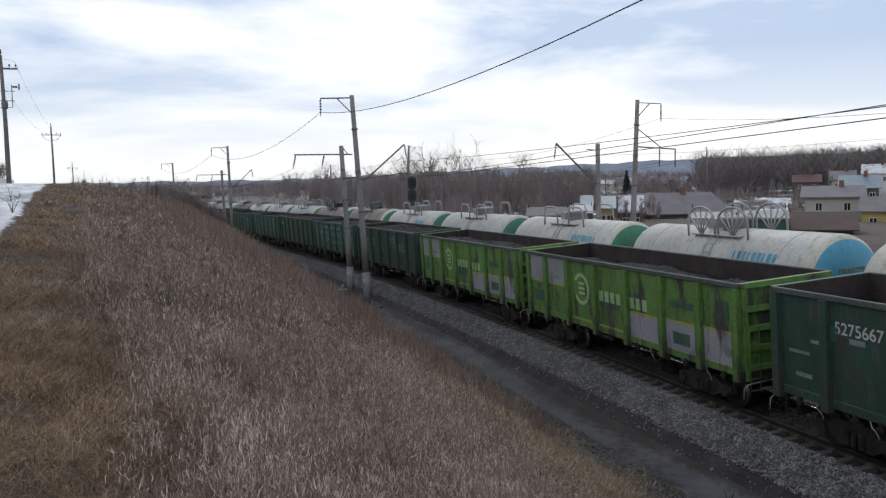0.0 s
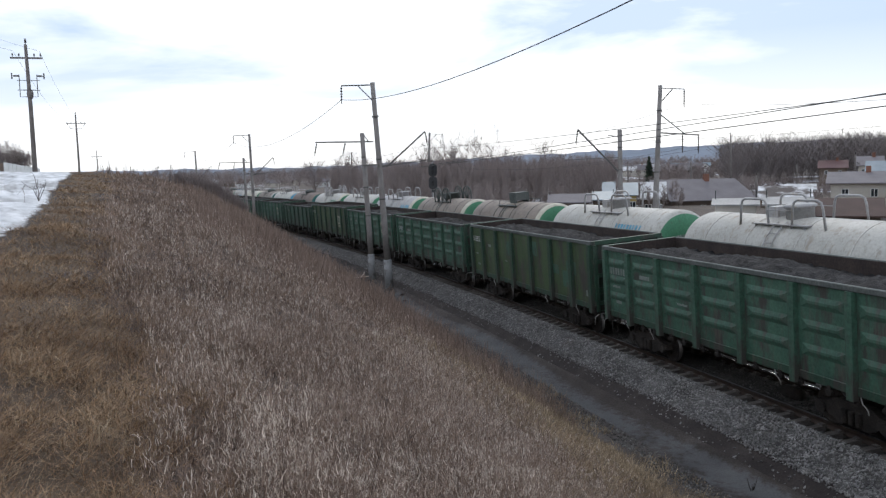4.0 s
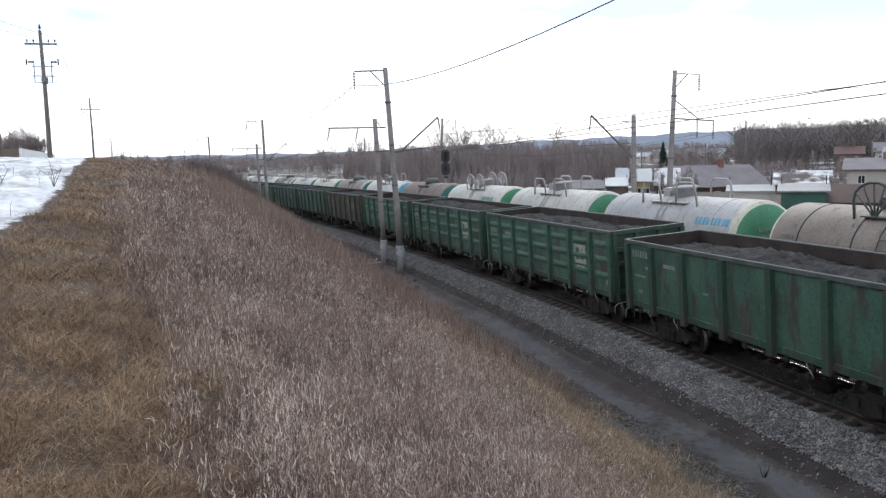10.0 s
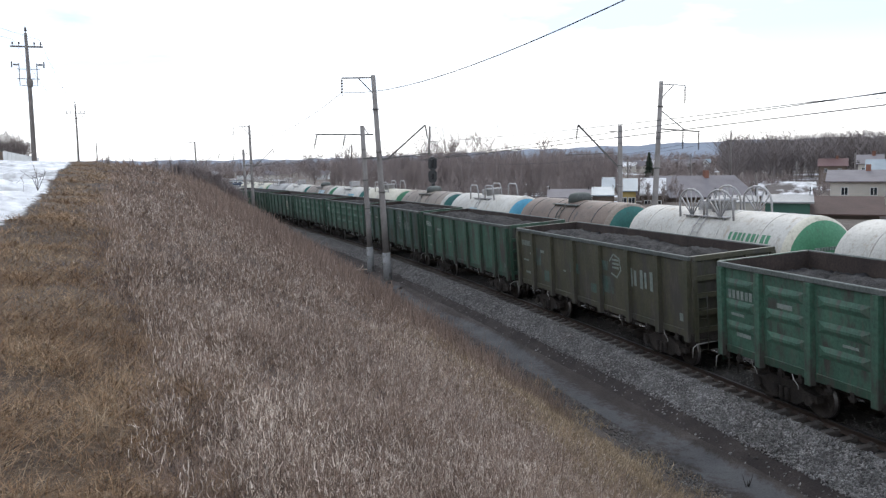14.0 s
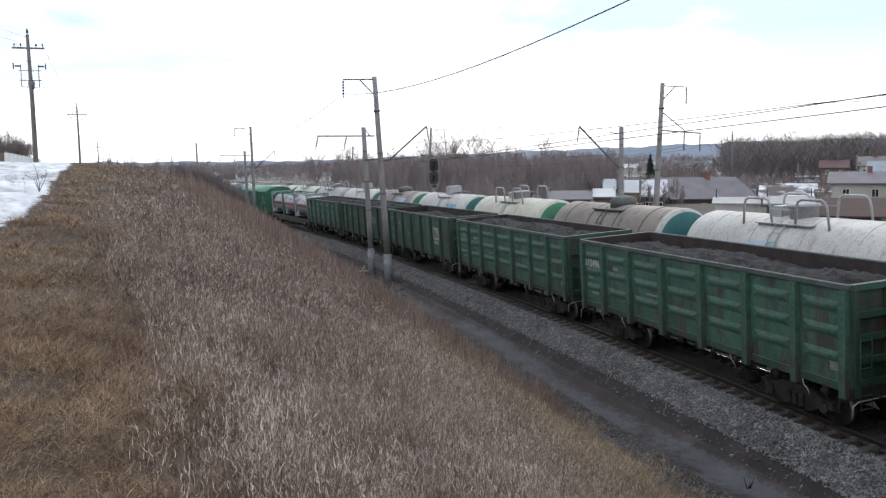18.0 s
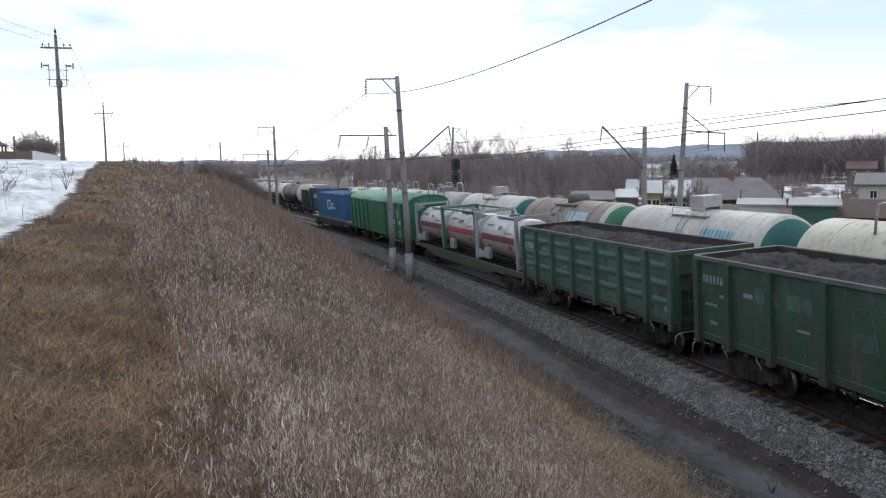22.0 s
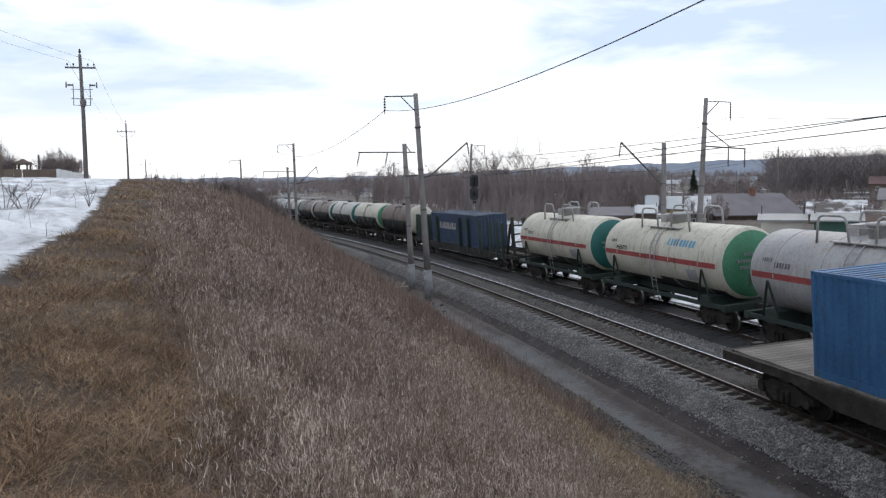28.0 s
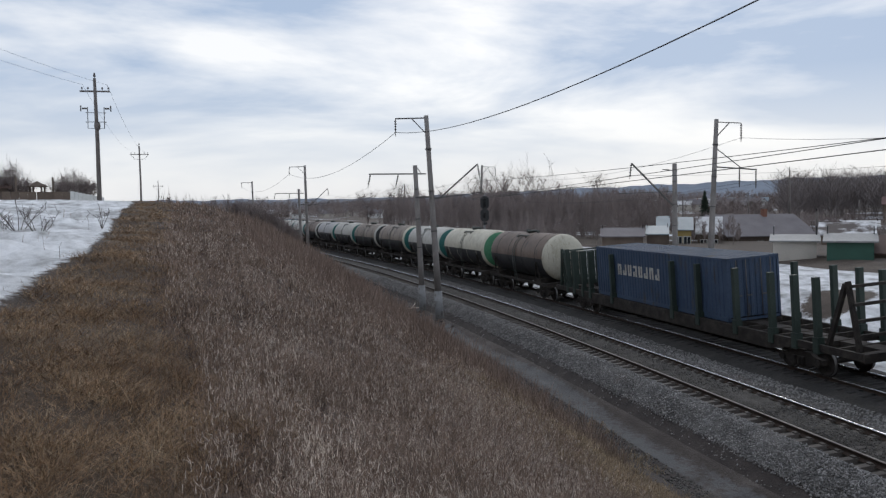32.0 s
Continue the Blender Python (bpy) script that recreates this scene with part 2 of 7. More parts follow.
M["darkbed"] = mat("oily_ballast", ((0.011, 0.0098, 0.009), (0.024, 0.021, 0.019), (0.05, 0.044, 0.04)), 1.0, 17, 0.9, 0, 1.0, 16)
M["cinder"] = mat("dark_cinder_bank", ((0.016, 0.0115, 0.0105), (0.031, 0.023, 0.0205), (0.058, 0.046, 0.041)), 1.5, 20, 0.95, 0, 0.8, 25)


# ---------------------------------------------------------------- mesh helpers
def box(bm, x0, x1, y0, y1, z0, z1, mi=0):
    v = [bm.verts.new(p) for p in ((x0, y0, z0), (x1, y0, z0), (x1, y1, z0), (x0, y1, z0), (x0, y0, z1), (x1, y0, z1), (x1, y1, z1), (x0, y1, z1))]
    for f in ((0, 3, 2, 1), (4, 5, 6, 7), (0, 1, 5, 4), (1, 2, 6, 5), (2, 3, 7, 6), (3, 0, 4, 7)):
        bm.faces.new([v[i] for i in f]).material_index = mi
    return v


def tube(bm, pts, r, n=6, r1=None, cap=True, smooth=True):
    """A round bar along pts, from radius r to r1."""
    pts = [Vector(p) for p in pts]
    r1 = r if r1 is None else r1
    rings = []
    for i, p in enumerate(pts):
        d = (pts[min(i + 1, len(pts) - 1)] - pts[max(i - 1, 0)]).normalized()
        u = d.orthogonal().normalized() if i == 0 else (u - d * u.dot(d)).normalized()
        w = d.cross(u)
        rr = r + (r1 - r) * i / max(1, len(pts) - 1)
        rings.append([bm.verts.new(p + (u * math.cos(a) + w * math.sin(a)) * rr) for a in [2 * math.pi * k / n for k in range(n)]])
    for a, b in zip(rings, rings[1:]):
        for k in range(n):
            f = bm.faces.new((a[k], a[(k + 1) % n], b[(k + 1) % n], b[k]))
            f.smooth = smooth
    if cap:
        bm.faces.new(rings[0][::-1]), bm.faces.new(rings[-1])
    return rings


def beam(bm, p, q, w, h, up=(0, 0, 1)):
    """A square bar from p to q, w wide and h high."""
    p, q = Vector(p), Vector(q)
    d = (q - p).normalized()
    s = d.cross(Vector(up))
    s = s.normalized() if s.length > 1e-4 else d.orthogonal().normalized()
    t = s.cross(d)
    v = [bm.verts.new(c + s * a * w / 2 + t * b * h / 2) for c in (p, q) for a, b in ((-1, -1), (1, -1), (1, 1), (-1, 1))]
    for f in ((0, 1, 2, 3), (7, 6, 5, 4), (0, 4, 5, 1), (1, 5, 6, 2), (2, 6, 7, 3), (3, 7, 4, 0)):
        bm.faces.new([v[i] for i in f])


def lathe(bm, prof, n=24, axis="y", mi=0, smooth=True):
    """A body of rotation: prof is a list of (along, radius)."""
    rings = []
    for a, r in prof:
        ring = []
        for k in range(n):
            c, s = math.cos(2 * math.pi * k / n) * r, math.sin(2 * math.pi * k / n) * r
            ring.append(bm.verts.new((c, a, s) if axis == "y" else (c, s, a) if axis == "z" else (a, c, s)))
        rings.append(ring)
    for a, b in zip(rings, rings[1:]):
        for k in range(n):
            f = bm.faces.new((a[k], a[(k + 1) % n], b[(k + 1) % n], b[k]))
            f.smooth, f.material_index = smooth, mi
    for ring in (rings[0], rings[-1][::-1]):
        bm.faces.new(ring).material_index = mi


def mesh_of(name, bm, mats):
    bmesh.ops.recalc_face_normals(bm, faces=bm.faces)
    me = bpy.data.meshes.new(name)
    bm.to_mesh(me)
    bm.free()
    for m in mats if isinstance(mats, (list, tuple)) else [mats]:
        me.materials.append(m)
    return me


def part(name, bm, material, parent=None, label="", at=None, bevel=0.0):
    if bevel:
        bmesh.ops.bevel(bm, geom=list(bm.edges), offset=bevel, segments=1, affect="EDGES")
    ob = new(name, mesh_of(name, bm, material))
    ob.parent = parent
    if at is not None:
        ob.matrix_basis = at
    if label:
        ob["label"] = label
    return ob


def again(ob, parent, at):
    """Another part on the same mesh."""
    o = new(ob.name.split(".")[0], ob.data)
    o.parent, o.matrix_basis = parent, at
    return o


def raw(name, verts, faces, mats, idx=None, smooth=False):
    """A mesh from numpy arrays: verts (n,3), faces (m,3) or (m,4)."""
    me = bpy.data.meshes.new(name)
    verts, faces = np.asarray(verts, np.float32), np.asarray(faces, np.int32)
    k = faces.shape[1]
    me.vertices.add(len(verts))
    me.vertices.foreach_set("co", verts.ravel())
    me.loops.add(faces.size)
    me.loops.foreach_set("vertex_index", faces.ravel())
    me.polygons.add(len(faces))
    me.polygons.foreach_set("loop_start", np.arange(0, faces.size, k, dtype=np.int32))
    me.polygons.foreach_set("loop_total", np.full(len(faces), k, np.int32))
    if idx is not None:
        me.polygons.foreach_set("material_index", np.asarray(idx, np.int32))
    if smooth:
        me.polygons.foreach_set("use_smooth", np.ones(len(faces), bool))
    for m in mats:
        me.materials.append(m)
    me.update(calc_edges=True)
    return new(name, me)


def thing(name, m=None, **tags):
    e = new(name)
    e.empty_display_size = 0.3
    if m is not None:
        e.matrix_basis = m
    return tagged(e, **tags)


# ---------------------------------------------------------------- plan: two tracks on a left-hand curve
DIST, BEND, GAUGE, SPACING, CANT = 14.31, 0.000849, 0.76, 5.116, 0.070


def bend(y):
    y = np.maximum(np.asarray(y, float), 0)
    near = -BEND * np.minimum(y, 100) ** 2
    return near - 2 * BEND * 100 * np.maximum(y - 100, 0)


def slope(y):
    return -2 * BEND * np.clip(y, 0, 100)


_ys = np.arange(-900.0, 1200.0, 0.5)
_arc = np.concatenate([[0], np.cumsum(np.hypot(0.5, np.diff(bend(_ys))))])
_arc -= np.interp(0, _ys, _arc)


def track_point(s, lat=0.0, z=0.0, track=0):
    """The place at arc length s on a track, lat metres to its outside and z above its rails."""
    y = float(np.interp(s, _arc, _ys))
    g = float(slope(y))
    n = math.hypot(1, g)
    off = lat * math.cos(CANT) - z * math.sin(CANT) + (SPACING if track else 0)
    return Vector((DIST + float(bend(y)) + off / n, y - off * g / n, z * math.cos(CANT) + lat * math.sin(CANT) - 0.0014 * y + 0.04 * track))


def track_pose(s, track=0, half=4.3):
    """The pose of a wagon whose middle is at s: its y axis points away along the track."""
    a, b = track_point(s - half, track=track), track_point(s + half, track=track)
    d = b - a
    yaw = math.degrees(math.atan2(-d.x, d.y))
    c = (a + b) / 2
    return pose(c.x, c.y, c.z, math.degrees(math.atan2(d.z, math.hypot(d.x, d.y))), -math.degrees(CANT), yaw)


# ---------------------------------------------------------------- ground
SECT_L = np.array([-40, -26, -20, -17.2, -15.7, -14.3, -13.1, -11.5, -8.0, -5.6])
SECT_Y = np.array([0.0, 25, 50, 80])
SECT_Z = np.array([[4.8, 4.75, 4.7, 4.6, 4.45, 4.15, 3.6, 2.65, 0.6, -0.8],
                   [5.8, 5.7, 5.55, 5.4, 5.15, 4.6, 3.9, 2.85, 0.75, -0.75],
                   [6.7, 6.7, 6.5, 6.1, 5.55, 4.85, 4.2, 3.2, 1.15, -0.5],
                   [7.0, 6.9, 6.7, 6.3, 5.8, 5.25, 4.75, 4.0, 2.4, 0.75]])
FLAT_L = np.array([-5.6, -4.9, -4.35, -4.2, -3.25, -3.05, -2.6, 8.3, 9.0, 11.0, 14.0, 22.0, 40.0, 90.0, 300.0, 900.0, 2600.0])
FLAT_Z = np.array([-0.8, -0.85, -0.95, -1.08, -1.10, -0.98, -1.0, -1.0, -1.1, -0.4, 1.4, 2.5, 2.3, 1.2, 6.0, 18.0, 30.0])


def ground_z(l, y):
    l, y = np.asarray(l, float), np.asarray(y, float)
    left = np.zeros(np.broadcast(l, y).shape)
    yy = np.clip(y, 0, 79.99)
    k = np.clip(np.searchsorted(SECT_Y, yy, side="right") - 1, 0, 2)
    w = (yy - SECT_Y[k]) / (SECT_Y[k + 1] - SECT_Y[k])
    for i in range(4):
        zi = np.interp(l, SECT_L, SECT_Z[i])
        left = left + zi * (np.where(k == i, 1 - w, 0) + np.where(k + 1 == i, w, 0))
    toe = np.zeros(left.shape)
    for i in range(4):
        toe = toe + SECT_Z[i, -1] * (np.where(k == i, 1 - w, 0) + np.where(k + 1 == i, w, 0))
    f = np.clip((l + 5.6) / 1.2, 0, 1)
    z = np.where(l < -5.6, left, np.where(l < -4.4, toe * (1 - f) - 0.94 * f, np.interp(l, FLAT_L, FLAT_Z)))
    return z - 0.0014 * np.clip(y, -100, 300)


def ground_at(x, y):
    return float(ground_z(x - DIST - float(bend(y)), y))


def snow_edge(y):
    return np.interp(y, [0, 8, 10, 12, 14, 16.5, 20, 28.8, 36, 48, 60, 90], [-3.4, -3.05, -3.15, -3.42, -3.58, -3.88, -4.45, -5.88, -7.1, -8.8, -12, -16])


def bank_edge(y):
    return np.interp(y, [0, 4, 7.3, 11, 16, 43, 90], [-14.6, -14.8, -15.3, -16.1, -16.9, -19.0, -20.5])


def wobble(x, y, amp, size):
    return np.array([noise.noise(Vector((a / size, b / size, 0.3))) for a, b in zip(np.ravel(x), np.ravel(y))]).reshape(np.shape(x)) * amp


def ground_material():
    """Turf, weedy soil, mud, snow, cinder, wet ditch and field, laid over one another by named areas with ragged edges."""
    m = bpy.data.materials.new("bank_and_field")
    m.use_nodes = True
    nt, ln = m.node_tree.nodes, m.node_tree.links
    b = nt["Principled BSDF"]
    b.inputs["Roughness"].default_value = 0.92
    tc = nt.new("ShaderNodeTexCoord")

    def grain(scale, detail=5, rough=0.6):
        n = nt.new("ShaderNodeTexNoise")
        n.inputs["Scale"].default_value, n.inputs["Detail"].default_value, n.inputs["Roughness"].default_value = scale, detail, rough
        ln.new(tc.outputs["Object"], n.inputs["Vector"])
        return n.outputs[0]

    coarse, mid, fine = grain(0.7), grain(5.0), grain(26.0)
    blend = nt.new("ShaderNodeMath")
    blend.operation = "MULTIPLY_ADD"
    blend.inputs[1].default_value = 0.5
    ln.new(fine, blend.inputs[0])
    hb = nt.new("ShaderNodeMath")
    hb.operation = "MULTIPLY"
    hb.inputs[1].default_value = 0.5
    ln.new(coarse, hb.inputs[0]), ln.new(hb.outputs[0], blend.inputs[2])

    def tone(cols, src=blend.outputs[0]):
        r = nt.new("ShaderNodeValToRGB")
        els = r.color_ramp.elements
        els.new(0.5)
        for i, c in enumerate(cols):
            els[i].position, els[i].color = 0.36 + 0.14 * i, (*c, 1)
        ln.new(src, r.inputs[0])
        return r.outputs[0]

    out = tone(((0.035, 0.021, 0.013), (0.075, 0.047, 0.027), (0.14, 0.092, 0.052)))
    layers = (("weed", ((0.028, 0.019, 0.016), (0.05, 0.036, 0.031), (0.085, 0.064, 0.055)), 0.5),
              ("bare", ((0.026, 0.019, 0.016), (0.048, 0.036, 0.031), (0.1, 0.085, 0.076)), 0.35),
              ("ditch", ((0.062, 0.060, 0.061), (0.09, 0.088, 0.089), (0.125, 0.122, 0.122)), 0.25),
              ("field", ((0.05, 0.038, 0.03), (0.085, 0.064, 0.05), (0.12, 0.094, 0.076)), 0.8),
              ("mud", ((0.035, 0.024, 0.018), (0.06, 0.042, 0.031), (0.09, 0.066, 0.05)), 0.3),
              ("snow", ((0.34, 0.335, 0.33), (0.63, 0.63, 0.635), (0.84, 0.84, 0.85)), 0.22))
    # grey shading of the snow lumps, and dirt, put into the snow's colour
    drifts = nt.new("ShaderNodeTexNoise")
    drifts.inputs["Scale"].default_value, drifts.inputs["Detail"].default_value, drifts.inputs["Roughness"].default_value = 1.6, 7, 0.62
    lie = nt.new("ShaderNodeMapping")
    lie.inputs["Scale"].default_value, lie.inputs["Rotation"].default_value = (1.0, 0.45, 1.0), (0, 0, 0.5)
    ln.new(tc.outputs["Object"], lie.inputs[0]), ln.new(lie.outputs[0], drifts.inputs["Vector"])
    for key, cols, jag in layers:
        at = nt.new("ShaderNodeAttribute")
        at.attribute_name = key
        sh = nt.new("ShaderNodeMath")
        sh.operation = "MULTIPLY_ADD"
        sh.inputs[1].default_value, sh.inputs[2].default_value = jag * 2, -jag
        ln.new(mid, sh.inputs[0])
        ad = nt.new("ShaderNodeMath")
        ln.new(at.outputs["Fac"], ad.inputs[0]), ln.new(sh.outputs[0], ad.inputs[1])
        mr = nt.new("ShaderNodeMapRange")
        mr.inputs["From Min"].default_value, mr.inputs["From Max"].default_value = -0.06, 0.06
        ln.new(ad.outputs[0], mr.inputs["Value"])
        mx = nt.new("ShaderNodeMixRGB")
        ln.new(mr.outputs[0], mx.inputs["Fac"]), ln.new(out, mx.inputs["Color1"]), ln.new(tone(cols, drifts.outputs[0]) if key == "snow" else tone(cols), mx.inputs["Color2"])
        out = mx.outputs[0]
    # thawing snow patches far off in the fields
    far = grain(0.03, 8, 0.65)
    fr = nt.new("ShaderNodeMapRange")
    fr.inputs["From Min"].default_value, fr.inputs["From Max"].default_value = 0.58, 0.62
    ln.new(far, fr.inputs["Value"])
    at = nt.new("ShaderNodeAttribute")
    at.attribute_name = "field"
    gate = nt.new("ShaderNodeMath")
    gate.operation, gate.use_clamp = "MULTIPLY", True
    ln.new(fr.outputs[0], gate.inputs[0]), ln.new(at.outputs["Fac"], gate.inputs[1])
    mx = nt.new("ShaderNodeMixRGB")
    mx.inputs["Color2"].default_value = (0.66, 0.68, 0.72, 1)
    ln.new(gate.outputs[0], mx.inputs["Fac"]), ln.new(out, mx.inputs["Color1"])
    ln.new(mx.outputs[0], b.inputs["Base Color"])
    bp = nt.new("ShaderNodeBump")
    bp.inputs["Strength"].default_value, bp.inputs["Distance"].default_value = 0.9, 0.06
    ln.new(grain(9.0, 8, 0.7), bp.inputs["Height"]), ln.new(bp.outputs[0], b.inputs["Normal"])
    return m


def relief(x, y, l):
    """Humps and hollows of the bank."""
    rough = np.clip((-l - 5.6) / 3, 0, 1) * np.clip(1.5 - np.abs(l + 10) / 30, 0, 1)
    return (wobble(x, y, 0.15, 2.2) + wobble(x, y, 0.06, 0.7)) * rough


def build_ground():
    ls = np.unique(np.concatenate([[-2600, -1000, -400, -200, -110, -70, -50], np.arange(-40, -28, 1.5), np.arange(-28, -5.6, 0.35), FLAT_L, np.arange(8.3, 30, 1.5), [35, 40, 60, 90, 130, 200, 300, 500, 900, 1600, 2600]]))
    ys = np.unique(np.concatenate([[-2600, -1000, -400, -200, -100, -60, -40, -25, -15], np.arange(-10, 60, 0.5), np.arange(60, 130, 2.0), [140, 160, 180, 220, 280, 360, 500, 800, 1300, 2000, 2900]]))
    L, Y = np.meshgrid(ls, ys)
    X = DIST + bend(Y) + L
    Z = ground_z(L, Y)
    Z = Z + relief(X, Y, L)
    lump = (X < snow_edge(Y)) & (L < -12) & (Y > -10) & (Y < 70)
    Z = Z + np.clip((48 - Y) / 26, 0.12, 1) * np.clip((snow_edge(Y) - X) / 1.2, 0, 1) * np.where(lump, wobble(X, Y, 0.34, 1.2) + wobble(X + 9, Y, 0.2, 0.55) + 0.12, 0)
    n, m = L.shape
    i = np.arange((n - 1) * (m - 1))
    a = (i // (m - 1)) * m + i % (m - 1)
    F = np.stack([a, a + 1, a + m + 1, a + m], 1)
    jag = wobble(X, Y, 0.7, 1.6) + wobble(X, Y, 0.35, 0.5)
    e = snow_edge(Y) + jag * 0.16
    left = (L < -12) & (Y > -60)
    snow = np.where(left, e - X, np.where((L > 9.3) & (L < 20) & (Y > -20) & (Y < 130), wobble(X, Y, 2.2, 6.0) + 1.2, -3.0))
    masks = {"snow": snow, "mud": np.where(left, e + 0.25 + 0.5 * jag - X, -3.0),
             "weed": np.minimum(L - bank_edge(Y) + jag, -9.6 + 0.8 * jag - L), "bare": L + 5.5 + 0.4 * jag,
             "ditch": np.minimum(0.52 - np.abs(L + 3.72 + 0.14 * np.sin(Y * 0.35) + 0.12 * jag) + 0.12 * jag, (46 - Y) * 0.1 + jag), "field": L - 8.4}
    g = raw("ground", np.stack([X.ravel(), Y.ravel(), Z.ravel()], 1), F, [ground_material()], None, True)
    for key, val in masks.items():
        at = g.data.attributes.new(key, "FLOAT", "POINT")
        at.data.foreach_set("value", np.clip(val, -3, 3).astype(np.float32).ravel())
    return tagged(g, "dry grass bank, gravel ditch, old snow and thawing village land", "ground", kind="structure")


build_ground()


# ---------------------------------------------------------------- track bed, rails, sleepers
def ribbon(prof, s0, s1, step, track=0):
    """Sweep a profile of (lat, z) along a track."""
    ss = np.arange(s0, s1 + step / 2, step)
    V = np.array([track_point(s, l, z, track) for s in ss for l, z in prof])
    m = len(prof)
    i = np.arange((len(ss) - 1) * (m - 1))
    a = (i // (m - 1)) * m + i % (m - 1)
    return V, np.stack([a, a + m, a + m + 1, a + 1], 1), len(ss)


BED = [(-3.3, -1.0), (-2.95, -0.84), (-2.4, -0.52), (-1.85, -0.2), (-1.55, -0.13), (-1.3, -0.125), (-1.18, -0.24), (-0.6, -0.25), (-0.47, -0.115), (0.45, -0.115), (0.58, -0.22), (0.98, -0.22), (1.12, -0.13), (1.6, -0.17), (2.5, -0.42), (3.2, -0.58), (3.7, -0.48), (4.2, -0.45), (4.6, -0.46), (5.6, -0.46), (6.1, -0.45), (6.9, -0.54), (8.6, -1.7)]


def build_bed():
    prof = BED
    V, F, n = ribbon(prof, -120, 220, 1.0)
    lat = np.tile([0.5 * (a[0] + b[0]) for a, b in zip(prof, prof[1:])], n - 1)
    V[:, 2] += wobble(V[:, 0], V[:, 1], 0.05, 0.6)
    # beyond lat 2.0 the bed takes the near-black stone
    idx = np.where(lat > 2.0, 1, 0)
    idx = np.where(lat < -2.3, 2, idx)
    idx = np.where((lat > -1.25) & (lat < 1.05), 3, idx)
    bed = raw("track_bed", V, F, [M["ballast"], M["darkbed"], M["cinder"], M["middle"]], idx, True)
    tagged(bed, "grey crushed-stone ballast bed under two tracks, near black under the far one", "track bed", kind="structure")


build_bed()
RAIL = [(-0.075, -0.18), (-0.075, -0.165), (-0.012, -0.15), (-0.012, -0.045), (-0.037, -0.035), (-0.037, 0.0), (0.037, 0.0), (0.037, -0.035), (0.012, -0.045), (0.012, -0.15), (0.075, -0.165), (0.075, -0.18)]


def build_rails():
    for track in (0, 1):
        for side in (-GAUGE, GAUGE):
            prof = [(side + a, b) for a, b in RAIL]
            V, F, n = ribbon(prof, -120, 215, 1.5, track)
            lat = np.tile(np.arange(len(prof) - 1), n - 1)
            # only the near left head is dimmed, for the reflection it lacks
            r = raw("rail", V, F, [M["rail"], M["railbright" if track or side > 0 else "railhead"]], np.where((lat == 5) | ((lat == 4) & (side > 0)), 1, 0))
            tagged(r, "long rusty steel rail with a worn bright head", "rail", group="rails", kind="structure")


build_rails()


def build_sleepers():
    bm = bmesh.new()
    v = box(bm, -1.35, 1.35, -0.13, 0.13, -0.34, -0.13)
    for p in v[4:]:
        p.co.y *= 0.75
        if abs(p.co.x) > 1:
            p.co.x *= 0.985
    for sx in (-1, 1):
        for dx in (-0.11, 0.11):
            box(bm, sx * GAUGE + dx - 0.05, sx * GAUGE + dx + 0.05, -0.07, 0.07, -0.13, -0.09)
    me = mesh_of("sleeper", bm, M["sleeper"])
    holder = thing("near_track_sleepers", label="grey concrete sleepers half sunk in ballast", category="sleepers", kind="structure")
    verts, faces = [], []
    base = np.array([q.co[:] for q in me.vertices])
    quads = np.array([list(p.vertices) for p in me.polygons if len(p.vertices) == 4])
    for track in (0, 1):
        s = 6.0 if track == 0 else 8.0
        while s < 200:
            if track == 0 and s < 150:
                o = new("sleeper", me)
                o.parent, o.matrix_basis = holder, track_pose(s, 0, 0.5)
            else:
                m = np.array(track_pose(s, track, 0.5))
                verts.append(base @ m[:3, :3].T + m[:3, 3]), faces.append(quads + len(base) * (len(verts) - 1))
            s += 0.545
    tagged(raw("far_track_sleepers", np.concatenate(verts), np.concatenate(faces), [M["darksleeper"]]), "near-black sleepers of the second track", "sleepers", kind="stuff")


build_sleepers()


def scatter_stones(name, label, count, seed, lats, s0, s1, size, track=0, on_ground=False, material="stone"):
    """Crushed stones lying on the bed: eight-sided lumps, joined."""
    rng = np.random.default_rng(seed)
    prof_l, prof_z = [p[0] for p in BED], [p[1] for p in BED]
    base = np.array([[1, 0, 0], [-1, 0, 0], [0, 1, 0], [0, -1, 0], [0, 0, 1], [0, 0, -1]], float)
    tri = np.array([[0, 2, 4], [2, 1, 4], [1, 3, 4], [3, 0, 4], [2, 0, 5], [1, 2, 5], [3, 1, 5], [0, 3, 5]])
    s = s0 * (s1 / s0) ** rng.random(count)
    l = rng.uniform(*lats, count)
    V = np.empty((count, 6, 3))
    for k in range(count):
        if on_ground:
            y = s[k]
            c = np.array([DIST + float(bend(y)) + l[k], y, float(ground_z(l[k], y)) + 0.01])
        else:
            c = np.array(track_point(s[k], l[k], float(np.interp(l[k], prof_l, prof_z)) + 0.012))
        sc = rng.uniform(0.5, 1.15, 3) * size * rng.uniform(0.7, 1.3)
        a = rng.uniform(0, 6.28)
        R = np.array([[math.cos(a), -math.sin(a), 0.2], [math.sin(a), math.cos(a), -0.15], [0.1, 0.2, 1]])
        V[k] = (base * sc + rng.normal(0, 0.18, (6, 3)) * size) @ R.T + c
    F = (np.arange(count)[:, None, None] * 6 + tri[None]).reshape(-1, 3)
    return tagged(raw(name, V.reshape(-1, 3), F, [M[material]]), label, "ballast", kind="stuff")


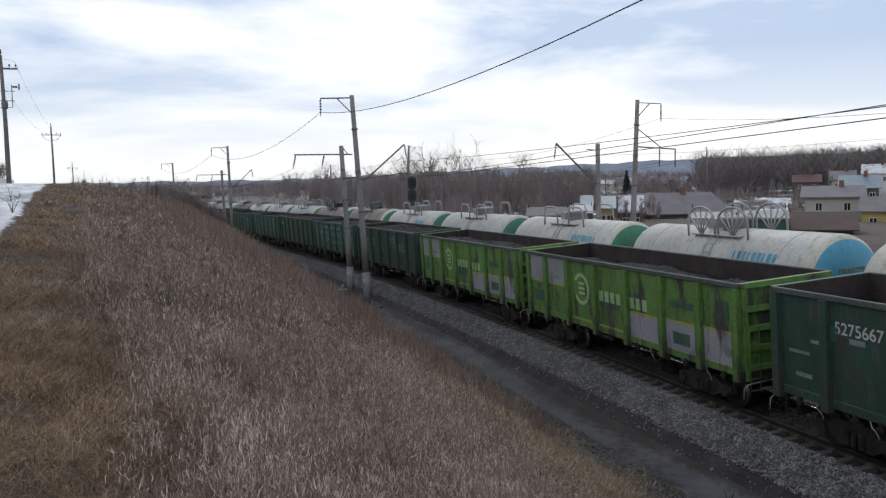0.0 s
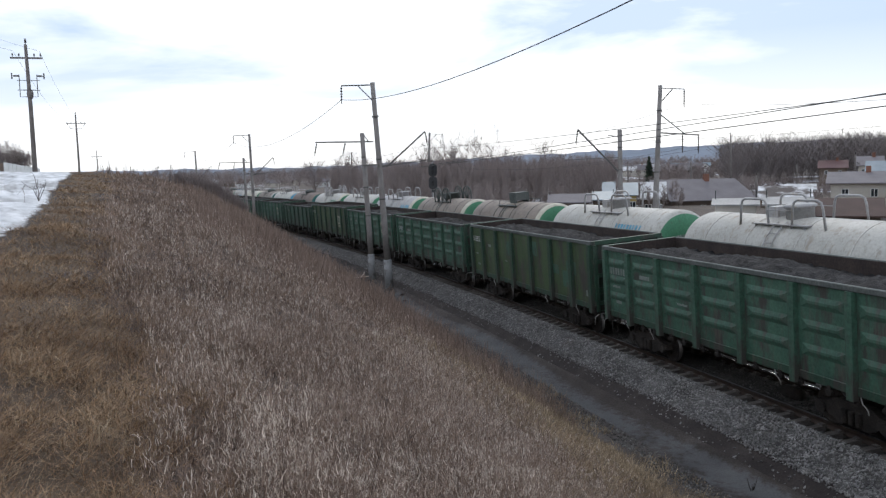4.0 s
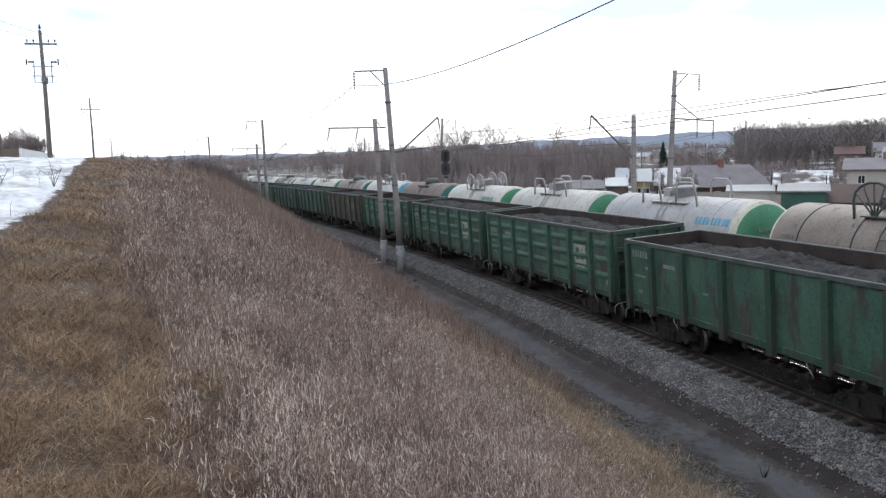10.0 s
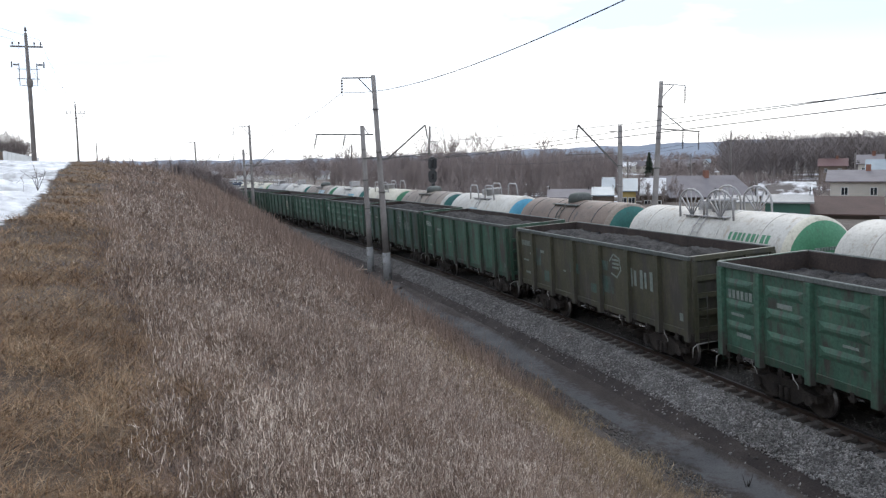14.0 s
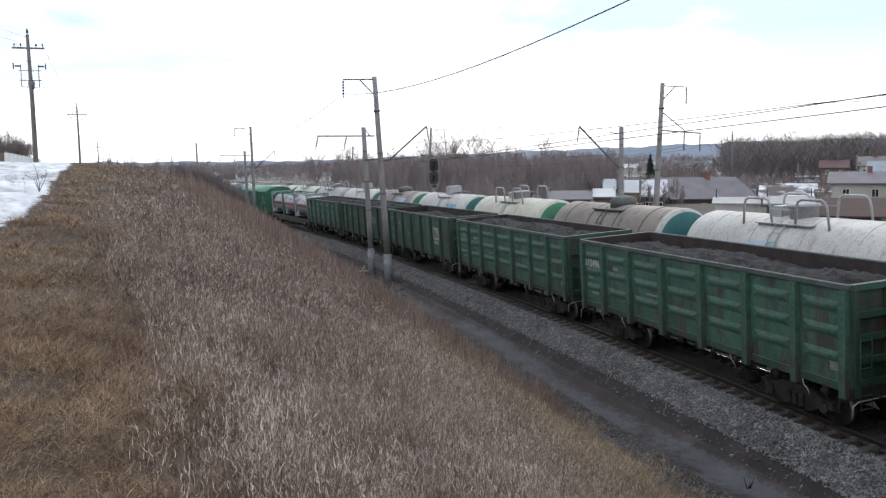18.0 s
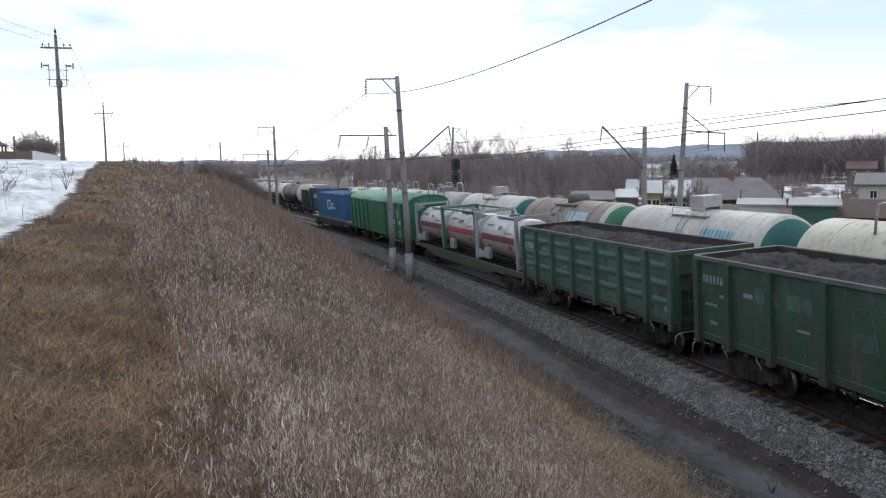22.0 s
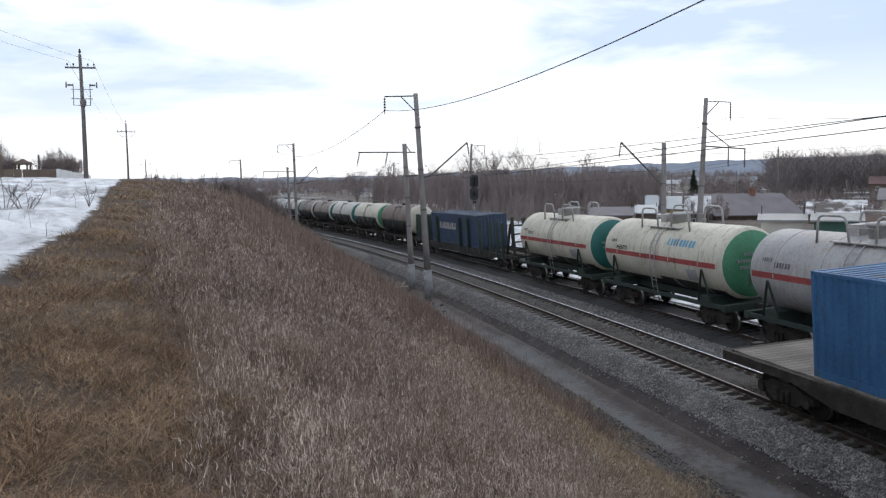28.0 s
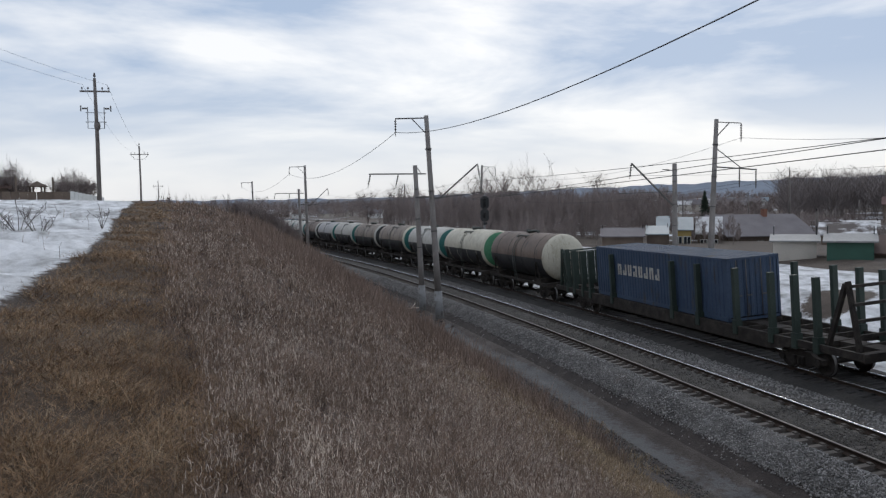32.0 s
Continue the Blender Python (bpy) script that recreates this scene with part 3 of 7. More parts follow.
scatter_stones("ballast_stones", "loose grey crushed stones on the ballast shoulder", 28000, 3, (-2.5, -1.0), 12, 75, 0.031)
scatter_stones("ballast_stones", "loose stones strewn below the ballast shoulder", 500, 9, (-3.2, -2.5), 12, 60, 0.032)
scatter_stones("ballast_stones", "loose grey crushed stones between the tracks", 9000, 4, (0.85, 3.2), 14, 70, 0.038)
scatter_stones("middle_stones", "small dirty stones between the near rails", 5000, 14, (-0.5, 0.5), 12, 60, 0.025, material="gravel")
scatter_stones("ditch_gravel", "grey gravel along the edge of the ditch", 3500, 5, (-5.1, -4.35), 12, 60, 0.035, on_ground=True, material="gravel")


# ---------------------------------------------------------------- rolling stock: shared pieces
def wheelset_mesh():
    bm = bmesh.new()
    for sx in (-1, 1):
        lathe(bm, [(sx * 0.70, 0.30), (sx * 0.70, 0.505), (sx * 0.73, 0.475), (sx * 0.83, 0.470), (sx * 0.83, 0.40), (sx * 0.80, 0.37), (sx * 0.79, 0.16), (sx * 0.85, 0.11), (sx * 0.85, 0.02)], 20, "x")
        for k in range(3):
            a = 2 * math.pi * k / 3
            box(bm, sx * 0.80 - 0.02, sx * 0.80 + 0.02, math.cos(a) * 0.25 - 0.05, math.cos(a) * 0.25 + 0.05, math.sin(a) * 0.25 - 0.05, math.sin(a) * 0.25 + 0.05)
    lathe(bm, [(-1.08, 0.07), (-0.8, 0.09), (0.8, 0.09), (1.08, 0.07)], 8, "x")
    for f in bm.faces:
        c = f.calc_center_median()
        r = math.hypot(c.y, c.z)
        if r > 0.43 and 0.72 < abs(c.x) < 0.835:
            f.material_index = 1
    return mesh_of("wheelset", bm, [M["under"], M["tread"]])


def bogie_mesh():
    bm = bmesh.new()
    for sx in (-1, 1):
        x0, x1 = (0.93, 1.12) if sx > 0 else (-1.12, -0.93)
        outline = [(-1.15, 0.62), (-0.75, 0.66), (-0.5, 0.80), (0.5, 0.80), (0.75, 0.66), (1.15, 0.62), (1.15, 0.44), (0.80, 0.44), (0.45, 0.24), (-0.45, 0.24), (-0.80, 0.44), (-1.15, 0.44)]
        a = [bm.verts.new((x0, y, z)) for y, z in outline]
        b = [bm.verts.new((x1, y, z)) for y, z in outline]
        bm.faces.new(a), bm.faces.new(b[::-1])
        for k in range(len(outline)):
            j = (k + 1) % len(outline)
            bm.faces.new((a[k], a[j], b[j], b[k]))
        xo = sx * 1.13
        for y in (-0.925, 0.925):
            lathe_at = [bm.verts.new((xo + sx * 0.06 * (q > 7), y + 0.14 * math.cos(math.pi * q / 4), 0.475 + 0.14 * math.sin(math.pi * q / 4))) for q in range(16)]
            for q in range(8):
                bm.faces.new((lathe_at[q], lathe_at[(q + 1) % 8], lathe_at[8 + (q + 1) % 8], lathe_at[8 + q]))
            bm.faces.new(lathe_at[8:])
        for y in (-0.2, 0.0, 0.2):
            tube(bm, [(sx * 1.16, y, 0.30 + 0.045 * k) for k in range(8)], 0.075, 6)
    box(bm, -1.1, 1.1, -0.22, 0.22, 0.55, 0.86)
    for y in (-0.5, 0.5):
        beam(bm, (-0.95, y, 0.42), (0.95, y, 0.42), 0.08, 0.14)
    return mesh_of("bogie", bm, M["under"])


WHEELS, BOGIE = wheelset_mesh(), bogie_mesh()
TURNING = []


def add_bogies(wagon, half):
    for y in (-half, half):
        b = new("bogie", BOGIE)
        b.parent, b.matrix_basis = wagon, pose(0, y, 0)
        for dy in (-0.925, 0.925):
            w = new("wheelset", WHEELS)
            w.parent, w.matrix_basis = b, pose(0, dy, 0.475)


def coupler_mesh():
    bm = bmesh.new()
    box(bm, -0.10, 0.10, -0.55, 0.35, 0.95, 1.17)
    box(bm, -0.20, 0.16, -0.62, -0.38, 0.90, 1.22)
    box(bm, -0.26, -0.14, -0.76, -0.55, 0.96, 1.14)
    tube(bm, [(0.35, 0.1, 1.15), (0.37, -0.25, 1.02), (0.33, -0.42, 0.72), (0.16, -0.62, 0.62), (0.0, -0.7, 0.72)], 0.022, 5)
    tube(bm, [(-0.9, 0.2, 1.1), (-0.9, -0.12, 1.05), (-0.6, -0.14, 0.98), (-0.3, -0.12, 1.02)], 0.014, 4)
    return mesh_of("coupler", bm, M["under"])


COUPLER = coupler_mesh()


def add_couplers(wagon, half):
    for sy in (-1, 1):
        c = new("coupler", COUPLER)
        c.parent, c.matrix_basis = wagon, pose(0, sy * half, 0, 0, 0, 0 if sy < 0 else 180)


def sign_text(body, size, parent, x, y, z, material, name="number"):
    """Painted figures on the side that faces the bank."""
    cu = bpy.data.curves.new(name, "FONT")
    cu.body, cu.size, cu.align_x, cu.align_y = body, size, "CENTER", "CENTER"
    cu.offset = size * 0.012
    tmp = new("text_source", cu)
    me = bpy.data.meshes.new_from_object(tmp)
    bpy.data.objects.remove(tmp)
    bpy.data.curves.remove(cu)
    me.name = name
    me.materials.clear()
    me.materials.append(material)
    ob = new(name, me)
    ob.parent = parent
    ob.matrix_basis = Matrix(((0, 0, -1, x), (-1, 0, 0, y), (0, 1, 0, z), (0, 0, 0, 1)))
    return ob


def side_marks(name, rects, x, material, parent, thick=0.004):
    """Painted bars and patches on the side: rects of (y0, y1, z0, z1)."""
    bm = bmesh.new()
    for y0, y1, z0, z1 in rects:
        box(bm, x - thick, x, min(y0, y1), max(y0, y1), z0, z1)
    return part(name, bm, material, parent)


M["oldwood"] = mat("weathered_planks", ((0.10, 0.085, 0.07), (0.16, 0.14, 0.12), (0.22, 0.195, 0.17)), 2, 20, 0.95, 0, 0.4, 30, vary=0.25)
M["letter"] = mat("lettering_white", ((0.42, 0.43, 0.42), (0.58, 0.58, 0.56)), 5, 30, 0.8, 0, 0, 20)
M["letterdim"] = mat("lettering_worn", ((0.12, 0.155, 0.135), (0.24, 0.265, 0.24)), 5, 30, 0.8, 0, 0, 20)


# ---------------------------------------------------------------- gondola wagons
def coal_mesh(seed, top):
    rng = np.random.default_rng(seed)
    ys, xs = np.linspace(-6.26, 6.26, 90), np.linspace(-1.36, 1.36, 22)
    X, Y = np.meshgrid(xs, ys)
    Z = top + 0.30 * np.clip(1 - (np.abs(X) / 1.45) ** 2, 0, 1) * np.clip((6.5 - np.abs(Y)) / 1.6, 0, 1) * (0.75 + 0.35 * np.sin(Y * 1.05 + seed)) + rng.normal(0, 0.034, X.shape)
    Z += wobble(X, Y + seed * 20, 0.07, 0.5)
    n, m = X.shape
    i = np.arange((n - 1) * (m - 1))
    a = (i // (m - 1)) * m + i % (m - 1)
    ob = raw("coal", np.stack([X.ravel(), Y.ravel(), Z.ravel()], 1), np.stack([a, a + 1, a + m + 1, a + m], 1), [M["coal"]])
    me = ob.data
    bpy.data.objects.remove(ob)
    return me


COALS = [coal_mesh(s, 3.03 + 0.08 * s) for s in range(3)]


def gondola(paint, ribbed=True, top=3.52, accents=None, name="gondola_wagon", label=""):
    # E: ends, sills and flat-side posts darkened, gap shade and dirt in the colour
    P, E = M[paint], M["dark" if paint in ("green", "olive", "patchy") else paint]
    g = thing(name, label=label, category="freight wagon", group="coal train wagons")
    HW, L = 1.40, 6.36
    posts = [-6.36, -4.72, -2.95, -1.0, 1.0, 2.95, 4.72, 6.36]
    for sx, nm in ((-1, "side_wall"), (1, "side_wall")):
        bm = bmesh.new()
        x = sx * HW
        box(bm, min(x, x - sx * 0.05), max(x, x - sx * 0.05), -L, L, 1.30, top - 0.1)
        part(nm, bm, P, g)
        bm = bmesh.new()
        box(bm, min(x - sx * 0.05, x - sx * 0.065), max(x - sx * 0.05, x - sx * 0.065), -L + 0.06, L - 0.06, 1.36, top - 0.02)
        part("inner_lining", bm, M["inside"], g, "dark rusty inner face")
        if ribbed:
            made = {}
            for a, b in zip(posts, posts[1:]):
                hw = round((b - a) / 2, 2)
                for zc in (1.85, 2.42, 2.98):
                    if hw not in made:
                        bm = bmesh.new()
                        p0 = [bm.verts.new((x, q * (hw - 0.19), r * 0.14)) for q, r in ((-1, -1), (1, -1), (1, 1), (-1, 1))]
                        p1 = [bm.verts.new((x + sx * 0.042, q * (hw - 0.42), r * 0.03)) for q, r in ((-1, -1), (1, -1), (1, 1), (-1, 1))]
                        bm.faces.new(p1)
                        for k in range(4):
                            bm.faces.new((p0[k], p0[(k + 1) % 4], p1[(k + 1) % 4], p1[k]))
                        made[hw] = part("pressed_rib", bm, P, g, at=pose(0, (a + b) / 2, zc))
                    else:
                        again(made[hw], g, pose(0, (a + b) / 2, zc))
        bm = bmesh.new()
        box(bm, min(x - sx * 0.02, x + sx * 0.075), max(x - sx * 0.02, x + sx * 0.075), -L - 0.03, L + 0.03, top - 0.13, top)
        part("top_rail", bm, M["rim"], g, bevel=0.015)
        bm = bmesh.new()
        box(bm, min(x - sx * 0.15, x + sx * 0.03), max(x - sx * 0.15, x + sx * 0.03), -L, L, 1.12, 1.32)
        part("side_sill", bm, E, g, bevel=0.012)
        bm = bmesh.new()
        w = 0.10 if ribbed else 0.11
        h0 = [(-w, 1.02), (w, 1.02), (w, top - 0.13), (-w, top - 0.13)]
        a = [bm.verts.new((x, dy * 1.1, z)) for dy, z in h0]
        b = [bm.verts.new((x + sx * (0.15 if z < 2 else 0.12), dy, z)) for dy, z in h0]
        bm.faces.new(b), bm.faces.new(a)
        for k in range(4):
            bm.faces.new((a[k], a[(k + 1) % 4], b[(k + 1) % 4], b[k]))
        post = part("post", bm, P if ribbed else E, g, at=pose(0, posts[0] + 0.12, 0))
        for y in posts[1:-1] + [posts[-1] - 0.12]:
            again(post, g, pose(0, y, 0))
        # hatch hinges and locks hang below the sill
        bm = bmesh.new()
        box(bm, min(x - sx * 0.02, x + sx * 0.05), max(x - sx * 0.02, x + sx * 0.05), -0.05, 0.05, 0.94, 1.16)
        box(bm, min(x, x + sx * 0.07), max(x, x + sx * 0.07), -0.09, 0.09, 0.99, 1.06)
        lock = part("hatch_lock", bm, M["under"], g, at=pose(0, -5.6, 0))
        for k in range(1, 15):
            again(lock, g, pose(0, -5.6 + 0.8 * k + (0.12 if k % 2 else 0), 0))
        if sx < 0:
            bm = bmesh.new()
            tube(bm, [(x - 0.03, 0, 1.12), (x - 0.06, -0.08, 1.0), (x - 0.07, -0.18, 0.95), (x - 0.07, -0.24, 0.88), (x - 0.06, -0.24, 0.8)], 0.013, 5)
            lever = part("hatch_lever", bm, M["lever"], g, "pale worn hanging lever", at=pose(0, -4.9, 0))
            for y in (-2.2, 3.6, 5.1):
                again(lever, g, pose(0, y, 0))
    for sy in (-1, 1):
        bm = bmesh.new()
        y = sy * L
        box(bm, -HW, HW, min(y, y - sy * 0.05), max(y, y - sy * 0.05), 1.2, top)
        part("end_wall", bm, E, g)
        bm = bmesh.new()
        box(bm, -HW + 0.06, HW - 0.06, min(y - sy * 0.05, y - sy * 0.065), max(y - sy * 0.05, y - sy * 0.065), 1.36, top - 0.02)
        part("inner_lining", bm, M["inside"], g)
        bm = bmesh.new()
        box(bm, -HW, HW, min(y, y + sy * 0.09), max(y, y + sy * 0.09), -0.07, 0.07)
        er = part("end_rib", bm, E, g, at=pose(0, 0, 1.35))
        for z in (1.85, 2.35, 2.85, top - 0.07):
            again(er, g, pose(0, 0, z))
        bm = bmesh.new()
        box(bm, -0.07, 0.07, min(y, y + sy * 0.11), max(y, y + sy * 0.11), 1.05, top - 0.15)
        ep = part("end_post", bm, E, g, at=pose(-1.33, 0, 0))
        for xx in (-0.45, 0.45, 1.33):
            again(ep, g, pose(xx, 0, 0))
        bm = bmesh.new()
        box(bm, -1.46, 1.46, min(y - sy * 0.25, y + sy * 0.08), max(y - sy * 0.25, y + sy * 0.08), 0.98, 1.28)
        part("end_beam", bm, M["under"], g)
        bm = bmesh.new()
        tube(bm, [(-1.3, y + sy * 0.14, 0.75), (-1.3, y + sy * 0.16, 2.4)], 0.013, 4)
        tube(bm, [(-1.0, y + sy * 0.14, 0.75), (-1.0, y + sy * 0.16, 2.4)], 0.013, 4)
        for k in range(6):
            tube(bm, [(-1.3, y + sy * 0.15, 0.8 + 0.3 * k), (-1.0, y + sy * 0.15, 0.8 + 0.3 * k)], 0.012, 4)
        part("ladder", bm, E, g)
        # a bent uncoupling lever, worn pale, and a step below the corner
        bm = bmesh.new()
        tube(bm, [(-0.3, y + sy * 0.12, 1.0), (-1.36, y + sy * 0.14, 0.98), (-1.5, y + sy * 0.14, 0.9), (-1.53, y + sy * 0.14, 0.62)], 0.017, 5)
        part("uncoupling_lever", bm, M["lever"], g, "pale worn lever")
        bm = bmesh.new()
        tube(bm, [(-1.43, y - sy * 0.32, 1.1), (-1.45, y - sy * 0.32, 0.62), (-1.45, y - sy * 0.7, 0.62), (-1.43, y - sy * 0.7, 1.1)], 0.015, 5)
        part("step", bm, M["under"], g)
    bm = bmesh.new()
    box(bm, -1.36, 1.36, -L + 0.05, L - 0.05, 1.30, 1.36)
    box(bm, -0.22, 0.22, -L, L, 0.92, 1.30)
    for y in posts[1:-1]:
        box(bm, -1.3, 1.3, y - 0.09, y + 0.09, 1.0, 1.30)
    lathe(bm, [(-1.4, 0.03), (-1.35, 0.18), (-0.8, 0.18), (-0.75, 0.03)], 10, "y")
    tube(bm, [(-0.95, -3, 0.88), (-0.95, 3, 0.88)], 0.03, 5)
    part("underframe", bm, M["under"], g)
    add_bogies(g, 4.325)
    add_couplers(g, 6.46)
    return g


def load(g, k, lower=0.0):
    c = new("coal_load", COALS[k % 3])
    c.parent, c.matrix_basis = g, pose(0, 0, -lower)
    c["label"] = "heap of crushed black coal"


# ---------------------------------------------------------------- tank wagons
def arch(bm, x, y, z, w, h, r=0.035, spokes=False):
    """An arched handrail in the x plane."""
    if spokes:
        pts = [(x, y - w / 2, z), (x, y - w / 2, z + h * 0.55)] + [(x, y + w / 2 * math.cos(a), z + h * 0.55 + h * 0.45 * math.sin(a)) for a in [math.pi * (1 - k / 7) for k in range(1, 7)]] + [(x, y + w / 2, z + h * 0.55), (x, y + w / 2, z)]
    else:
        # a flat-topped hoop with rounded corners, its feet splayed
        c = 0.24
        pts = [(x, y - w / 2 - 0.1, z), (x, y - w / 2, z + h - c), (x, y - w / 2 + 0.3 * c, z + h - 0.3 * c), (x, y - w / 2 + c, z + h), (x, y + w / 2 - c, z + h), (x, y + w / 2 - 0.3 * c, z + h - 0.3 * c), (x, y + w / 2, z + h - c), (x, y + w / 2 + 0.1, z)]
    tube(bm, pts, r, 6)
    if spokes:
        for k in range(1, 6):
            a = math.pi * k / 6
            tube(bm, [(x, y, z + h * 0.1), (x, y + w / 2 * math.cos(a), z + h * 0.5 + h * 0.45 * math.sin(a))], r * 0.7, 4)


def tank(paint="white", cap="tankgreen", ring="cream", style="arch", stripe=None, belly=False, frame="under", label="", dark_top=False):
    t = thing("tank_wagon", label=label, category="tank wagon", group="tank train wagons")
    R, zc, half = 1.5, 2.75, 4.85
    dome = [(half + 0.53 * math.sin(a), R * math.cos(a) ** 0.75) for a in [math.pi / 2 * k / 6 for k in range(6)]] + [(half + 0.53, 0.03)]
    prof = [(-y, r) for y, r in dome[::-1]] + [(-3.2, R), (0, R), (3.2, R)] + dome
    bm = bmesh.new()
    lathe(bm, prof, 40, "y")
    bmesh.ops.translate(bm, vec=(0, 0, zc), verts=bm.verts)
    mats = [M[paint], M["black"], M[ring], M[cap]]
    for f in bm.faces:
        c = f.calc_center_median()
        r = math.hypot(c.x, c.z - zc)
        f.material_index = 0
        if abs(c.y) > half:
            f.material_index = 3 if r < 1.30 else 2
        # low tanks: black lower half; striped tanks: underside shade painted as a band
        elif belly and c.z < zc - (0.05 if style == "low" else 1.0) + 0.12 * math.sin(c.y * 2.3):
            f.material_index = 1
    part("barrel", bm, mats, t)
    bm = bmesh.new()
    for y in (-3.6, -1.25, 1.25, 3.6):
        lathe_b = [(y - 0.03, R + 0.002), (y - 0.03, R + 0.012), (y + 0.03, R + 0.012), (y + 0.03, R + 0.002)]
        b2 = bmesh.new()
        lathe(b2, lathe_b, 40, "y")
        bmesh.ops.translate(b2, vec=(0, 0, zc), verts=b2.verts)
        part("band", b2, M["black" if paint in ("rust", "tan") else paint], t)
    bm.free()
    if stripe:
        for sx in (-1, 1):
            bm = bmesh.new()
            for k in range(12):
                y0 = -4.85 + 9.7 * k / 12
                bm.faces.new([bm.verts.new((sx * (R + 0.006), y, z)) for y, z in ((y0, zc - 0.12), (y0 + 9.7 / 12, zc - 0.12), (y0 + 9.7 / 12, zc + 0.1), (y0, zc + 0.1))])
            part("stripe", bm, M[stripe], t, "painted stripe along the barrel")
    top = zc + R
    steel = M["silver"] if paint in ("white", "cream", "silver") and style != "low" else M["rim"]
    bm = bmesh.new()
    if style == "dome":
        lathe(bm, [(top - 0.1, 0.62), (top + 0.22, 0.60), (top + 0.34, 0.5), (top + 0.40, 0.25), (top + 0.42, 0.02)], 18, "z")
    elif style == "box":
        box(bm, -0.45, 0.45, -0.5, 0.5, top + 0.1, top + 0.58)
        for q in (-0.4, 0.4):
            box(bm, q - 0.04, q + 0.04, -0.45, 0.45, top - 0.16, top + 0.1)
    elif style == "low":
        lathe(bm, [(top - 0.1, 0.33), (top + 0.1, 0.33), (top + 0.1, 0.38), (top + 0.15, 0.38), (top + 0.18, 0.02)], 14, "z")
        box(bm, -0.12, 0.12, 0.6, 0.85, top - 0.1, top + 0.2)
        box(bm, -0.08, 0.08, -1.1, -0.9, top - 0.1, top + 0.16)
    else:
        lathe(bm, [(top - 0.1, 0.46), (top + 0.34, 0.46), (top + 0.34, 0.54), (top + 0.42, 0.54), (top + 0.46, 0.02)], 16, "z")
        box(bm, -0.3, 0.3, 0.75, 1.25, top - 0.1, top + 0.34)
    part("hatch", bm, steel, t)
    bm = bmesh.new()
    if style == "low":
        for sx in (-0.62, 0.62):
            box(bm, sx - 0.16, sx + 0.16, -0.9, 0.9, top - 0.16, top - 0.12)
    else:
        box(bm, -0.95, 0.95, -1.35, 1.35, top - 0.20, top - 0.16)
    for y in (-0.8, 0.8) if style == "low" else (-1.2, 1.2):
        beam(bm, (-0.9, y, top - 0.25), (0.9, y, top - 0.25), 0.06, 0.12)
    part("platform", bm, steel, t)
    if style in ("arch", "wheel") and cap in ("tankgreen", "tankblue", "teal"):
        # warning lines on the end disc
        for z, w in ((0.36, 0.5), (0.1, 0.8), (-0.16, 0.7)):
            bm = bmesh.new()
            y = -half - 0.545
            n = int(w / 0.055)
            for q in range(n):
                x = -w + 2 * w * q / n
                box(bm, x, x + 1.25 * w / n, y - 0.004, y + 0.3, zc + z, zc + z + 0.12)
            part("warning_line", bm, M["letterdim"], t)
    if style in ("arch", "wheel"):
        for x in (-0.85, 0.85):
            for y in (-1.15, 1.15):
                bm = bmesh.new()
                arch(bm, x, y * (0.78 if style == "wheel" else 1.15), top - 0.35, 1.6 if style == "wheel" else 1.35, 1.2 if style == "wheel" else 1.02, 0.045, style == "wheel")
                part("handrail", bm, steel, t)
        for x in (-0.85, 0.85):
            bm = bmesh.new()
            tube(bm, [(x, -0.65, top + 0.3), (x, 0.65, top + 0.3)], 0.02, 4)
            part("guard_bar", bm, steel, t)
    elif style == "box":
        for x in (-0.85, 0.85):
            bm = bmesh.new()
            tube(bm, [(x, -1.2, top - 0.2), (x, -1.2, top + 0.1), (x, 1.2, top + 0.1), (x, 1.2, top - 0.2)], 0.02, 4)
            part("guard_bar", bm, steel, t)
    # side ladder that follows the barrel
    bm = bmesh.new()
    for sx in (-1, 1):
        for dy in (-0.2, 0.2):
            tube(bm, [(sx * 1.42, dy, 0.75), (sx * 1.58, dy, zc - 0.6), (sx * 1.58, dy, zc)] + [(sx * 1.58 * math.cos(a), dy, zc + 1.58 * math.sin(a)) for a in (0.3, 0.6, 0.9, 1.1)], 0.022, 4)
        for k in range(11):
            z = 0.8 + 0.3 * k
            x = 1.58 if z < zc else math.sqrt(max(0.1, 1.58 ** 2 - (z - zc) ** 2))
            if z < zc - 0.6:
                x = 1.42 + 0.16 * (z - 0.75) / (zc - 1.35)
            tube(bm, [(sx * x, -0.2, z), (sx * x, 0.2, z)], 0.016, 4)
    part("ladder", bm, steel, t)
    F = M[frame]
    bm = bmesh.new()
    box(bm, -0.3, 0.3, -5.4, 5.4, 0.90, 1.22)
    for sy in (-1, 1):
        box(bm, -1.5, 1.5, sy * 5.3 - 0.14, sy * 5.3 + 0.14, 0.95, 1.22)
        box(bm, -1.45, 1.45, sy * 3.9 - 0.35, sy * 3.9 + 0.35, 0.98, 1.42)
    for sx in (-1, 1):
        box(bm, sx * 1.42 - 0.06, sx * 1.42 + 0.06, -5.3, 5.3, 1.02, 1.18)
    part("underframe", bm, F, t)
    for sx in (-1, 1):
        first = {}
        for y in (-3.9, 3.9):
            for dy in (-0.5, 0.5):
                if dy in first:
                    again(first[dy], t, pose(0, y, 0))
                else:
                    bm = bmesh.new()
                    beam(bm, (sx * 1.42, dy, 1.1), (sx * 1.53, 0, zc - 0.2), 0.09, 0.03)
                    first[dy] = part("strap", bm, F, t, at=pose(0, y, 0))
    add_bogies(t, 3.9)
    add_couplers(t, 5.46)
    return t


